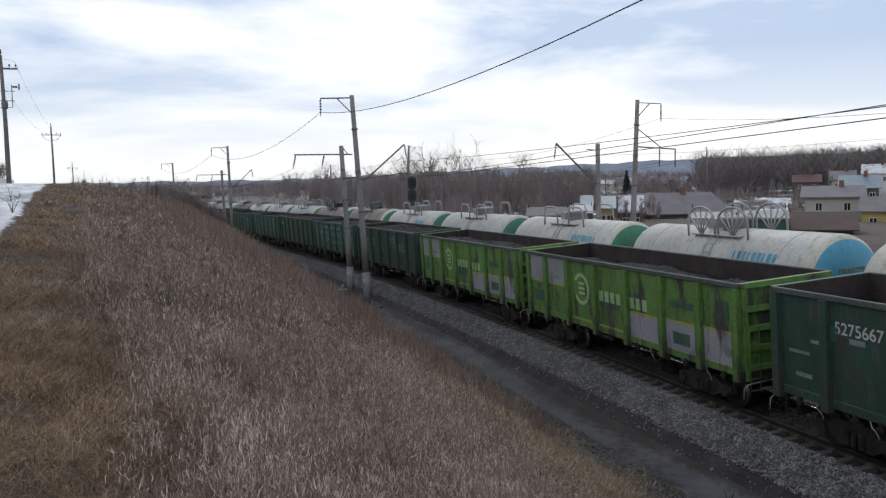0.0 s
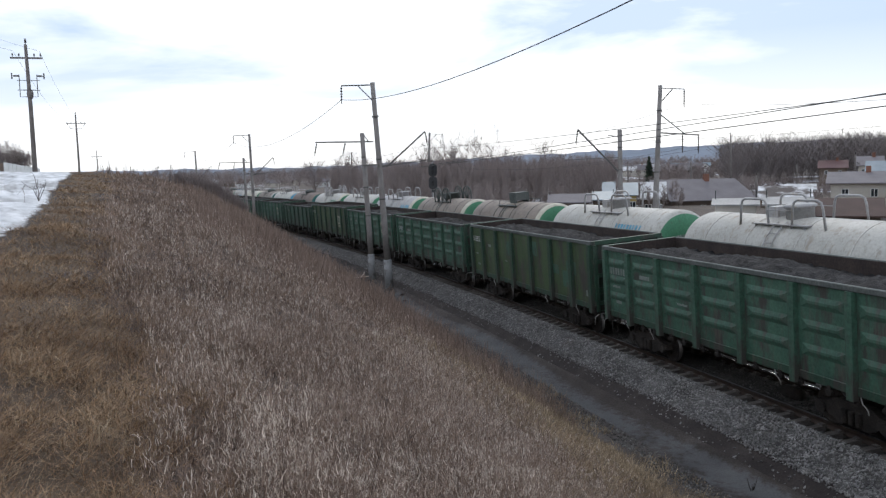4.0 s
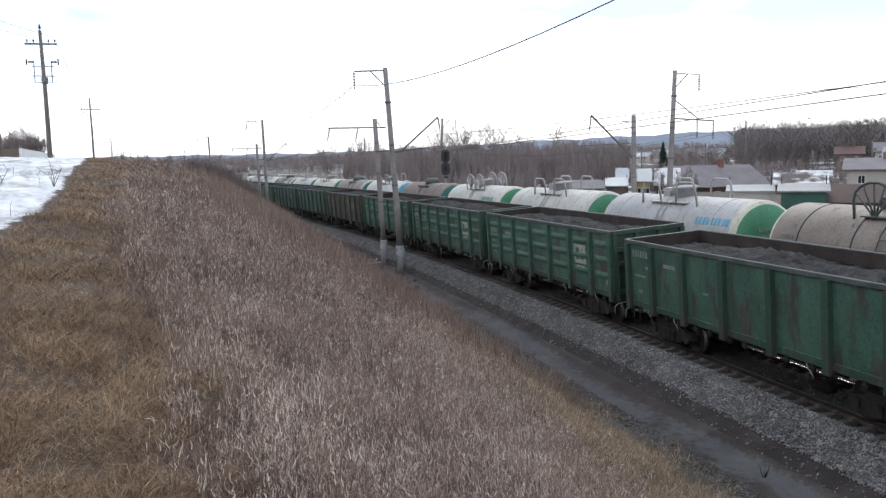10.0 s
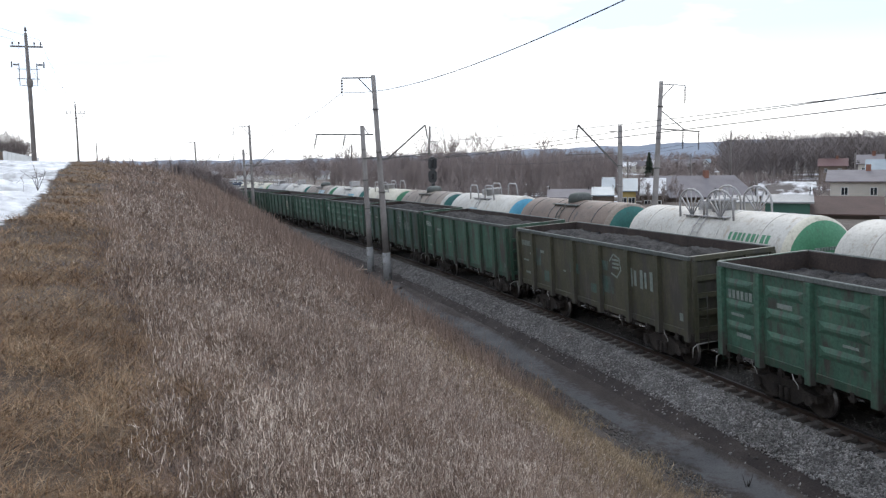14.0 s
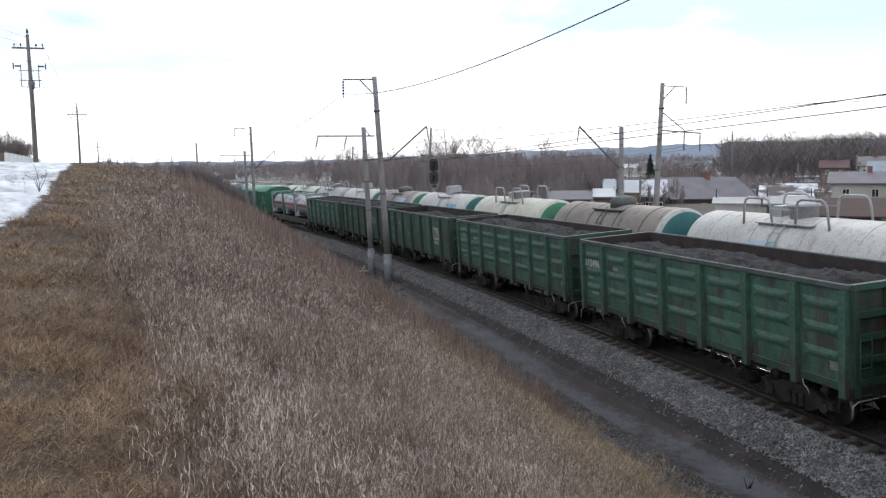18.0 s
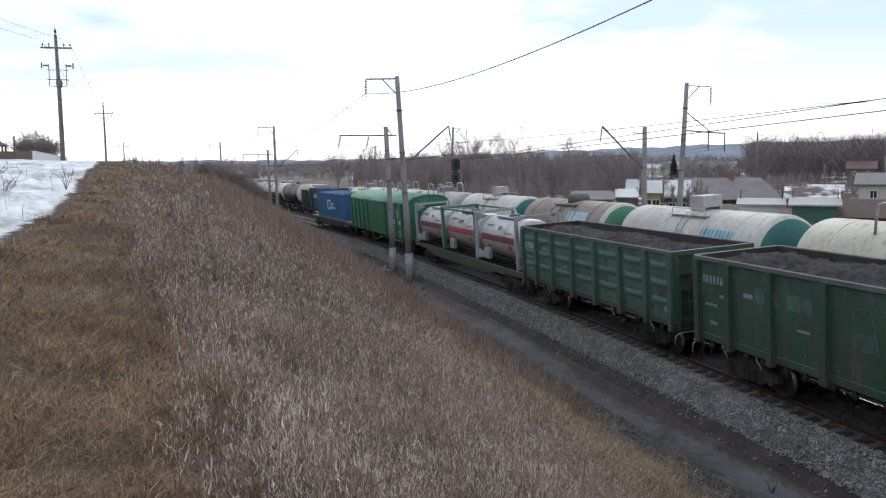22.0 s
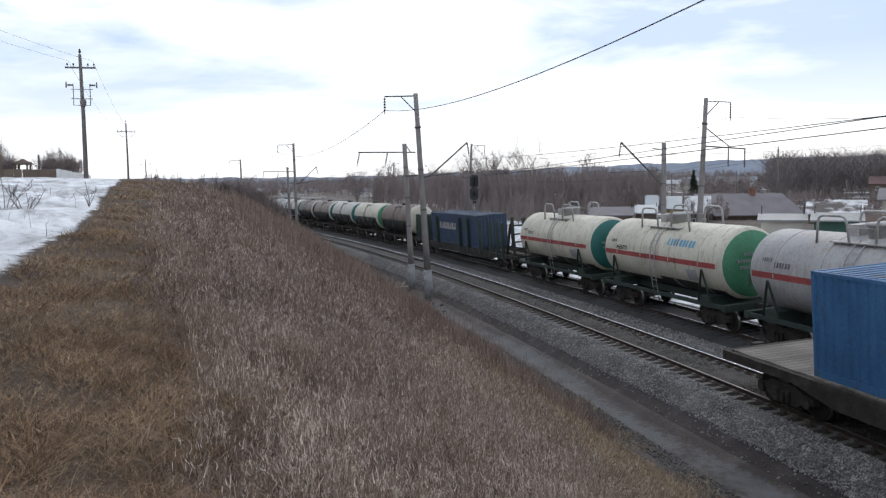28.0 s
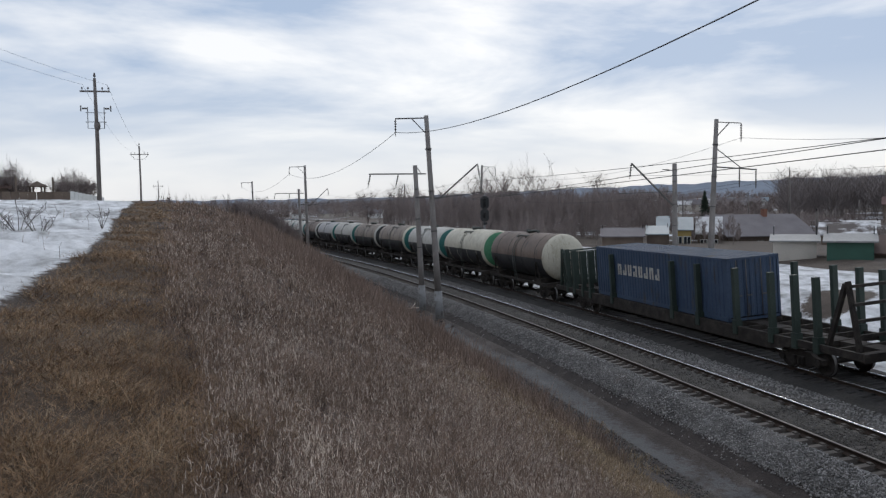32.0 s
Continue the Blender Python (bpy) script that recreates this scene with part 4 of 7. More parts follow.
# ---------------------------------------------------------------- containers, flats, box car
def container(paint, length, name, label):
    c = thing(name, label=label, category="container")
    W, Hh, hl = 1.219, 2.59, length / 2
    P = M[paint]
    n = int(length / 0.28)
    for sx in (-1, 1):
        bm = bmesh.new()
        ys = []
        for k in range(n):
            y = -hl + 0.1 + (length - 0.2) * k / n
            w = (length - 0.2) / n
            ys += [(y, 0.0), (y + w * 0.35, 0.0), (y + w * 0.5, 0.036), (y + w * 0.85, 0.036)]
        ys.append((hl - 0.1, 0.0))
        a = [bm.verts.new((sx * (W - d - 0.01), y, 0.16)) for y, d in ys]
        b = [bm.verts.new((sx * (W - d - 0.01), y, Hh - 0.08)) for y, d in ys]
        for k in range(len(ys) - 1):
            bm.faces.new((a[k], a[k + 1], b[k + 1], b[k]))
        part("side_panel", bm, P, c)
    for sy in (-1, 1):
        bm = bmesh.new()
        pts = []
        for k in range(8):
            w = (2 * W - 0.2) / 8
            x0 = -W + 0.1 + w * k
            pts += [(x0, 0.05), (x0 + w * 0.4, 0.05), (x0 + w * 0.5, 0.015), (x0 + w * 0.9, 0.015)]
        pts.append((W - 0.1, 0.05))
        lo = [bm.verts.new((x, sy * (hl - q), 0.16)) for x, q in pts]
        hi = [bm.verts.new((x, sy * (hl - q), Hh - 0.08)) for x, q in pts]
        for k in range(len(pts) - 1):
            bm.faces.new((lo[k], lo[k + 1], hi[k + 1], hi[k]))
        part("end_panel" if sy > 0 else "door", bm, P, c)
        if sy < 0:
            bm = bmesh.new()
            tube(bm, [(0, -hl - 0.02, 0.15), (0, -hl - 0.02, Hh - 0.1)], 0.02, 5)
            box(bm, -0.02, 0.2, -hl - 0.05, -hl - 0.02, 1.0, 1.05)
            lb = part("lock_bar", bm, M["steel"], c, at=pose(-0.8, 0, 0))
            for x in (-0.35, 0.35, 0.8):
                again(lb, c, pose(x, 0, 0))
    bm = bmesh.new()
    for sx in (-1, 1):
        for sy in (-1, 1):
            box(bm, sx * W - 0.09 * (sx > 0), sx * W + 0.09 * (sx < 0), sy * hl - 0.1 * (sy > 0), sy * hl + 0.1 * (sy < 0), 0, Hh)
        box(bm, sx * W - 0.06 * (sx > 0), sx * W + 0.06 * (sx < 0), -hl, hl, 0.0, 0.17)
        box(bm, sx * W - 0.06 * (sx > 0), sx * W + 0.06 * (sx < 0), -hl, hl, Hh - 0.09, Hh)
    for sy in (-1, 1):
        for z in (0.0, Hh - 0.11):
            box(bm, -W, W, sy * hl - 0.08 * (sy > 0), sy * hl + 0.08 * (sy < 0), z + 0.003, z + 0.108)
    part("frame", bm, P, c)
    bm = bmesh.new()
    box(bm, -W + 0.05, W - 0.05, -hl + 0.06, hl - 0.06, Hh - 0.06, Hh - 0.02)
    for k in range(n):
        y = -hl + 0.15 + (length - 0.3) * k / n
        box(bm, -W + 0.12, W - 0.12, y, y + 0.12, Hh - 0.02, Hh - 0.001)
    part("roof_panel", bm, P, c)
    return c


def flat(length, paint, name, label, pivot, fish=True):
    f = thing(name, label=label, category="flat wagon", group="coal train wagons")
    hl = length / 2
    bm = bmesh.new()
    for sx in (-1, 1):
        x = sx * 1.38
        out = [(-hl, 1.27), (hl, 1.27), (hl, 1.02), (hl - 3.0, 1.02)] + ([(hl - 4.6, 0.72), (-hl + 4.6, 0.72)] if fish else []) + [(-hl + 3.0, 1.02), (-hl, 1.02)]
        a, b = [bm.verts.new((x - 0.06, y, z)) for y, z in out], [bm.verts.new((x + 0.06, y, z)) for y, z in out]
        bm.faces.new(a), bm.faces.new(b[::-1])
        for k in range(len(out)):
            bm.faces.new((a[k], a[(k + 1) % len(out)], b[(k + 1) % len(out)], b[k]))
    part("side_beam", bm, M[paint], f)
    bm = bmesh.new()
    box(bm, -0.3, 0.3, -hl, hl, 0.88, 1.2)
    for k in range(int(length)):
        y = -hl + 0.3 + k * (length - 0.6) / (int(length) - 1)
        box(bm, -1.32, 1.32, y - 0.05, y + 0.05, 1.05, 1.22)
    for sy in (-1, 1):
        box(bm, -1.42, 1.42, sy * hl - 0.1, sy * hl + 0.1, 0.98, 1.26)
    part("underframe", bm, M["under"], f)
    add_bogies(f, pivot)
    add_couplers(f, hl + 0.05)
    return f


def barrel_patch(t, name, material, y0, y1, a0, a1, R=1.507, zc=2.75, label=""):
    """A painted patch on the bank side of a barrel, between two angles above the middle."""
    bm = bmesh.new()
    n = 4
    rows = [[bm.verts.new((-R * math.cos(a0 + (a1 - a0) * k / n), y, zc + R * math.sin(a0 + (a1 - a0) * k / n))) for k in range(n + 1)] for y in (y0, y1)]
    for k in range(n):
        bm.faces.new((rows[0][k], rows[0][k + 1], rows[1][k + 1], rows[1][k]))
    return part(name, bm, M[material], t, label)


def barrel_words(t, material, y, n, a0, size=0.3):
    """A line of lettering on a barrel, as plain bars."""
    for k in range(n):
        yy = y - k * size * 0.95
        barrel_patch(t, "letter_bar", material, yy, yy - size * (0.68 if k % 3 else 0.5), a0, a0 + size * 0.8)


def tank_container(frame_paint, stripe, label, rails=False):
    c = thing("tank_container", label=label, category="tank container", group="tank containers")
    hl, R, zc = 3.03, 1.06, 1.24
    bm = bmesh.new()
    dome = [(2.45 + 0.33 * math.sin(a), R * math.cos(a) ** 0.75) for a in [math.pi / 2 * k / 5 for k in range(5)]] + [(2.78, 0.03)]
    lathe(bm, [(-y, r) for y, r in dome[::-1]] + [(0, R)] + dome, 36, "y")
    bmesh.ops.translate(bm, vec=(0, 0, zc), verts=bm.verts)
    part("barrel", bm, M["barrelsteel"], c)
    for sx in (-1, 1):
        bm = bmesh.new()
        for k in range(8):
            y0 = -2.35 + 4.7 * k / 8
            for a0 in (-0.10, 0.0, 0.1):
                bm.faces.new([bm.verts.new((sx * (R + 0.006) * math.cos(a), y, zc + (R + 0.006) * math.sin(a))) for y, a in ((y0, a0), (y0 + 4.7 / 8, a0), (y0 + 4.7 / 8, a0 + 0.1), (y0, a0 + 0.1))])
        part("stripe", bm, M[stripe], c, "red painted stripe")

    def mark(nm, y0, y1, a0, a1, m):
        return barrel_patch(c, nm, m, y0, y1, a0, a1, R + 0.008, zc)
    for k in range(7):
        mark("letter_bar", 2.0 - 0.16 * k, 1.89 - 0.16 * k, 0.62, 0.72, "steel")
    for k in range(5):
        mark("letter_bar", -1.2 - 0.14 * k, -1.3 - 0.14 * k, 0.34, 0.42, "steel")
    mark("plate", 0.55, 0.12, 0.45, 0.68, "blue" if rails else "letter")
    mark("plate", 0.12, -0.35, 0.45, 0.68, "darkred" if rails else "steel")
    mark("hazard_plate", -1.5, -1.85, -0.42, -0.18, "red")
    for sy in (-1, 1):
        for sx in (-1, 1):
            bm = bmesh.new()
            box(bm, sx * 1.14 - 0.075, sx * 1.14 + 0.075, sy * (hl - 0.08) - 0.08, sy * (hl - 0.08) + 0.08, 0, 2.59)
            part("corner_post", bm, M[frame_paint], c)
        for z in (0.08, 2.51):
            bm = bmesh.new()
            box(bm, -1.06, 1.06, sy * (hl - 0.08) - 0.06, sy * (hl - 0.08) + 0.06, z - 0.07, z + 0.07)
            part("end_rail", bm, M[frame_paint], c)
        if not rails:
            for sx in (-1, 1):
                for z0, z1 in ((2.55, 2.05), (0.05, 0.6)):
                    bm = bmesh.new()
                    x = sx * 1.15
                    v = [bm.verts.new(p) for p in ((x, sy * (hl - 0.1), z0), (x * 0.72, sy * (hl - 1.25), z0 + (z1 - z0) * 0.35), (x, sy * (hl - 0.1), z1))]
                    w = [bm.verts.new((p.co.x - sx * 0.05, p.co.y, p.co.z)) for p in v]
                    bm.faces.new(v), bm.faces.new(w)
                    for k in range(3):
                        bm.faces.new((v[k], v[(k + 1) % 3], w[(k + 1) % 3], w[k]))
                    part("gusset", bm, M["grey"], c)
    if rails:
        for sx in (-1, 1):
            bm = bmesh.new()
            box(bm, sx * 1.14 - 0.05, sx * 1.14 + 0.05, -hl + 0.16, hl - 0.16, 2.44, 2.54)
            part("top_rail", bm, M[frame_paint], c)
        for k in range(5):
            bm = bmesh.new()
            tube(bm, [(-0.85, -1.8 + 0.9 * k, 2.25), (-0.85, -1.8 + 0.9 * k, 2.46), (-1.1, -1.8 + 0.9 * k, 2.48)], 0.025, 5)
            part("rail_bracket", bm, M["steel"], c)
    bm = bmesh.new()
    box(bm, -0.45, 0.45, -1.5, 1.5, zc + R - 0.02, zc + R + 0.05)
    part("walkway", bm, M["grey"], c)
    bm = bmesh.new()
    lathe(bm, [(zc + R, 0.3), (zc + R + 0.14, 0.3), (zc + R + 0.2, 0.05)], 12, "z")
    part("manhole", bm, M["steel"], c)
    bm = bmesh.new()
    box(bm, -1.18, -1.02, 1.0, 1.75, 0.16, 0.72)
    part("document_box", bm, M["grey"], c)
    side_marks("label_plate", [(-1.0, -0.4, 1.55, 1.8)], -1.045, M["letter"], c)
    side_marks("hazard_plate", [(1.1, 1.6, 0.75, 1.02)], -1.0, M["red"], c)
    return c


def box_car():
    b = thing("box_wagon", label="green ribbed covered goods wagon with pale green arched roof", category="box wagon", group="coal train wagons")
    P, hl, W, z0, z1 = M["boxgreen"], 9.0, 1.46, 1.15, 3.78
    for sx in (-1, 1):
        bm = bmesh.new()
        box(bm, sx * W - 0.04, sx * W + 0.04, -hl, hl, z0, z1)
        part("side_wall", bm, P, b)
        bm = bmesh.new()
        v = box(bm, sx * W + (0.04 if sx > 0 else -0.17), sx * W + (0.17 if sx > 0 else -0.04), -0.08, 0.08, z0 - 0.05, z1)
        post = part("side_post", bm, P, b, at=pose(0, -hl + 0.1, 0))
        for y in [-7.4, -5.9, -4.4, -2.95, 2.95, 4.4, 5.9, 7.4, hl - 0.1]:
            again(post, b, pose(0, y, 0))
        bm = bmesh.new()
        x = sx * (W + 0.09)
        box(bm, x - 0.03, x + 0.03, -2.6, 1.9, z0 + 0.03, z1 - 0.12)
        d = part("door", bm, P, b, "wide ribbed sliding door")
        bm = bmesh.new()
        box(bm, min(x, x + sx * 0.09), max(x, x + sx * 0.09), -2.5, -0.45, -0.045, 0.045)
        rib = part("door_rib", bm, P, d, at=pose(0, 0, z0 + 0.3))
        for k in range(1, 9):
            again(rib, d, pose(0, 0, z0 + 0.3 + 0.26 * k))
        for k in range(9):
            again(rib, d, pose(0, 2.25, z0 + 0.3 + 0.26 * k))
        bm = bmesh.new()
        tube(bm, [(sx * (W + 0.16), -2.9, z1 - 0.08), (sx * (W + 0.16), 4.4, z1 - 0.08)], 0.035, 5)
        part("door_track", bm, P, b)
        for y in (-6.7, 6.7):
            bm = bmesh.new()
            box(bm, sx * W - 0.07, sx * W + 0.07, y - 0.35, y + 0.35, 3.0, 3.55)
            part("hatch_cover", bm, P, b)
    for sy in (-1, 1):
        bm = bmesh.new()
        arc = [(-W, z0), (W, z0)] + [(W * math.cos(a), z1 + 0.5 * math.sin(a)) for a in [math.pi * k / 10 for k in range(11)]]
        f0 = [bm.verts.new((x, sy * hl - 0.04, z)) for x, z in arc]
        f1 = [bm.verts.new((x, sy * hl + 0.04, z)) for x, z in arc]
        bm.faces.new(f0), bm.faces.new(f1)
        for k in range(len(arc)):
            j = (k + 1) % len(arc)
            bm.faces.new((f0[k], f0[j], f1[j], f1[k]))
        part("end_wall", bm, P, b)
        bm = bmesh.new()
        box(bm, -W, W, sy * hl + (0.04 if sy > 0 else -0.11), sy * hl + (0.11 if sy > 0 else -0.04), -0.06, 0.06)
        rib = part("end_rib", bm, P, b, at=pose(0, 0, z0 + 0.15))
        for k in range(1, 6):
            again(rib, b, pose(0, 0, z0 + 0.15 + 0.47 * k))
    bm = bmesh.new()
    arc = [((W + 0.07) * math.cos(a), z1 - 0.02 + 0.55 * math.sin(a)) for a in [math.pi * k / 14 for k in range(15)]]
    rings = [[bm.verts.new((x, y, z + dz)) for x, z in arc] for y in (-hl - 0.12, hl + 0.12) for dz in (0.0, 0.06)]
    for i, j in ((0, 2), (1, 3), (0, 1), (2, 3)):
        for k in range(14):
            bm.faces.new((rings[i][k], rings[i][k + 1], rings[j][k + 1], rings[j][k])).smooth = True
    part("roof", bm, M["roofgreen"], b, "pale green dusty arched roof")
    bm = bmesh.new()
    ring = [[bm.verts.new((x * 1.012, y, z + 0.09)) for x, z in arc] for y in (-0.04, 0.04)]
    for k in range(14):
        bm.faces.new((ring[0][k], ring[0][k + 1], ring[1][k + 1], ring[1][k]))
    seam = part("roof_seam", bm, M["roofgreen"], b, at=pose(0, -6.6, 0))
    for y in (-4.4, -2.2, 0, 2.2, 4.4, 6.6):
        again(seam, b, pose(0, y, 0))
    bm = bmesh.new()
    box(bm, -0.3, 0.3, -hl, hl, 0.88, 1.15)
    box(bm, -1.4, 1.4, -hl - 0.05, hl + 0.05, 1.06, 1.16)
    tube(bm, [(-1.0, -3, 0.8), (-1.0, 3, 0.8)], 0.03, 5)
    part("underframe", bm, M["under"], b)
    # faded lettering as plain bars, and a round emblem
    x = -W - 0.044
    side_marks("lettering", [(-4.9 - 0.34 * k, -5.13 - 0.34 * k, 2.18, 2.48) for k in range(3)] + [(-6.15 - 0.31 * k, -6.36 - 0.31 * k, 2.18, 2.48) for k in range(4)], x, M["letter"], b)
    side_marks("notice", [(-4.6, -5.1, 1.62, 1.72), (-4.6, -5.2, 1.46, 1.56), (-6.2, -7.2, 1.5, 1.75), (-6.2, -7.0, 1.3, 1.42), (-7.9, -8.3, 2.75, 3.0)], x, M["letterdim"], b)
    bm = bmesh.new()
    lathe(bm, [(x - 0.004, 0.40), (x - 0.004, 0.34), (x, 0.34), (x, 0.40)], 24, "x")
    box(bm, x - 0.004, x, -0.5, 0.35, -0.02, 0.12)
    em = part("emblem", bm, M["letter"], b, "round white emblem")
    em.matrix_basis = pose(0, -6.0, 2.95)
    add_bogies(b, 6.0)
    add_couplers(b, hl + 0.1)
    return b


def stake_fittings(f):
    """Steel stakes, end racks and a bulkhead on the long flat."""
    bm = bmesh.new()
    box(bm, -0.11, 0.11, -0.09, 0.09, 1.0, 3.55)
    box(bm, -0.14, 0.14, -0.13, 0.13, 0.95, 1.5)
    st = part("stake", bm, M["stake"], f, at=pose(-1.36, -10.6, 0))
    for y in (-10.6, -9.5, -8.2, -6.0, -3.3, -1.2, 4.9, 7.6, 8.6, 9.8, 10.8):
        for x in (-1.36, 1.36):
            if (x, y) != (-1.36, -10.6):
                again(st, f, pose(x, y, 0))
    for sy, paint in ((-1, "under"), (1, "stake")):
        for sx in (-1, 1):
            bm = bmesh.new()
            beam(bm, (sx * 1.2, sy * 12.3, 1.27), (sx * 1.2, sy * 11.9, 3.5), 0.14, 0.14)
            beam(bm, (sx * 1.2, sy * 10.9, 1.27), (sx * 1.2, sy * 11.8, 3.4), 0.14, 0.14)
            part("rack_frame", bm, M[paint], f)
        bm = bmesh.new()
        beam(bm, (-1.2, sy * 12.1, 0), (1.2, sy * 12.1, 0), 0.1, 0.1)
        r = part("rack_bar", bm, M[paint], f, at=pose(0, 0, 1.7))
        for z in (2.2, 2.75, 3.35):
            again(r, f, pose(0, 0, z))
    for k in range(5):
        bm = bmesh.new()
        box(bm, -1.3 + 0.53 * k, -0.82 + 0.53 * k, 11.6, 11.68, 1.27, 3.3)
        part("bulkhead_board", bm, M["stake"], f)


def planks(f, length, width=2.6):
    bm = bmesh.new()
    box(bm, -width / 2, width / 2, -0.11, 0.11, 1.262, 1.31)
    n = int(length / 0.24)
    p = part("plank", bm, M["oldwood"], f, at=pose(0, -length / 2 + 0.12, 0))
    for k in range(1, n):
        again(p, f, pose(0.02 * math.sin(k * 7.3), -length / 2 + 0.12 + 0.24 * k, 0))


# ---------------------------------------------------------------- the two trains
def near_shift(t):
    return 11.5 * t + 0.0135 * t * t - 0.013 * max(0.0, t - 24) ** 2


def far_shift(t):
    return 6.45 * t + 0.0195 * t * t


MOVING = []  # (thing, distance along the train at the start, track, half bogie base, height)


def runs(ob, u, track, half=4.3, lift=0.0):
    MOVING.append((ob, u, track, half, lift))
    ob.matrix_basis = track_pose(u, track, half) @ pose(0, 0, lift)


# paint, ribbed sides, top height, painted number
SLACK = (0.11, 0.17, 0.08, 0.12, 0.1, -0.12, -0.03, 0.02, -0.2, 0.0, -0.12, -0.24, -0.36, -0.15, -0.12, -0.14, -0.08, 0.1, 0.28, 0.42, 0.5)  # play in the couplings
COAL_TRAIN = [
    ("dark", False, 3.60, "5275667"), ("lime", False, 3.52, ""), ("lime", False, 3.52, ""), ("dark", False, 3.55, ""),
    ("green", True, 3.52, ""), ("olive", False, 3.60, "61683314"), ("green", True, 3.52, "61189675"), ("green", True, 3.52, ""),
    ("olive", False, 3.66, "61684951"), ("green", False, 3.34, ""), ("green", True, 3.52, ""), ("green", True, 3.52, "61786059"),
    ("green", True, 3.52, ""), ("brown", False, 3.50, ""), ("green", False, 3.52, "57562001"), ("patchy", False, 3.55, "52942194"),
    ("green", True, 3.52, "61549648"), ("green", True, 3.52, ""), ("green", False, 3.52, ""), ("dark", False, 3.55, ""), ("green", True, 3.52, "61596524"),
]
EMBLEMS = {6, 7, 9, 10, 11, 17}
WORDS = {"dark": "dark green", "lime": "faded lime green and grey", "green": "green", "olive": "olive green", "brown": "brownish rusty green", "patchy": "patched grey-green"}


M["emblem"] = mat("worn_emblem_board", ((0.20, 0.19, 0.15), (0.34, 0.32, 0.26), (0.42, 0.4, 0.34)), 3, 20, 0.85, 0, 0, 20, stain=(0.06, 0.09, 0.06), stain_scale=4, stain_at=0.6)


def lime_livery(g, face, j):
    """Grey bands, yellow edges and dark repainted patches on the lime wagons."""
    grey = [(6.3, 4.82, 2.45, 3.4), (4.62, 3.05, 2.45, 3.4), (-1.1, -2.85, 1.32, 2.05), (-3.05, -4.62, 1.32, 2.1), (-4.82, -6.3, 1.32, 2.15)]
    for r in grey:
        side_marks("grey_band", [r], face - 0.001, M["grey"], g, 0.002)
    for r in [(6.3, 4.82, 2.38, 2.45), (4.62, 3.05, 2.38, 2.45), (-1.1, -2.85, 2.05, 2.13), (-3.05, -4.62, 2.1, 2.18), (-4.82, -6.3, 2.15, 2.23), (0.9, -0.9, 1.34, 1.4), (2.85, 1.1, 1.34, 1.4)]:
        side_marks("yellow_edge", [r], face - 0.001, M["yellow"], g, 0.002)
    dark = [(5.7, 5.25, 2.1, 2.3), (5.9, 4.95, 1.6, 2.05), (0.75, -0.35, 2.0 - 0.2 * j, 2.4), (-0.6, -0.85, 1.7, 2.0), (-1.4, -2.0, 2.35, 2.75), (-3.3, -4.45, 2.55, 2.75), (-3.4, -4.2, 1.5, 1.85), (-5.4, -5.9, 2.5, 3.0)]
    for r in dark:
        side_marks("repaint_patch", [r], face - 0.001, M["green"], g, 0.004)
    bm = bmesh.new()
    x = face - 0.003
    for k in range(20):
        a0, a1 = 0.6 + 5.1 * k / 20, 0.6 + 5.1 * (k + 1) / 20
        v = [bm.verts.new((x, 2.0 + r * math.cos(a), 2.45 + r * math.sin(a))) for a, r in ((a0, 0.42), (a1, 0.42), (a1, 0.56), (a0, 0.56))]
        bm.faces.new(v)
    for z in (2.25, 2.42, 2.59):
        box(bm, x - 0.002, x, 1.75, 2.2, z, z + 0.1)
    part("emblem", bm, M["limepale"], g, "pale ring emblem with three bars")
    for r in [(0.75 - 0.36 * k, 0.5 - 0.36 * k, 2.2, 2.55) for k in range(4)] + [(-1.15 - 0.36 * k, -1.4 - 0.36 * k, 2.2, 2.55) for k in range(3)]:
        side_marks("letter_bar", [r], face - 0.002, M["limepale"], g)


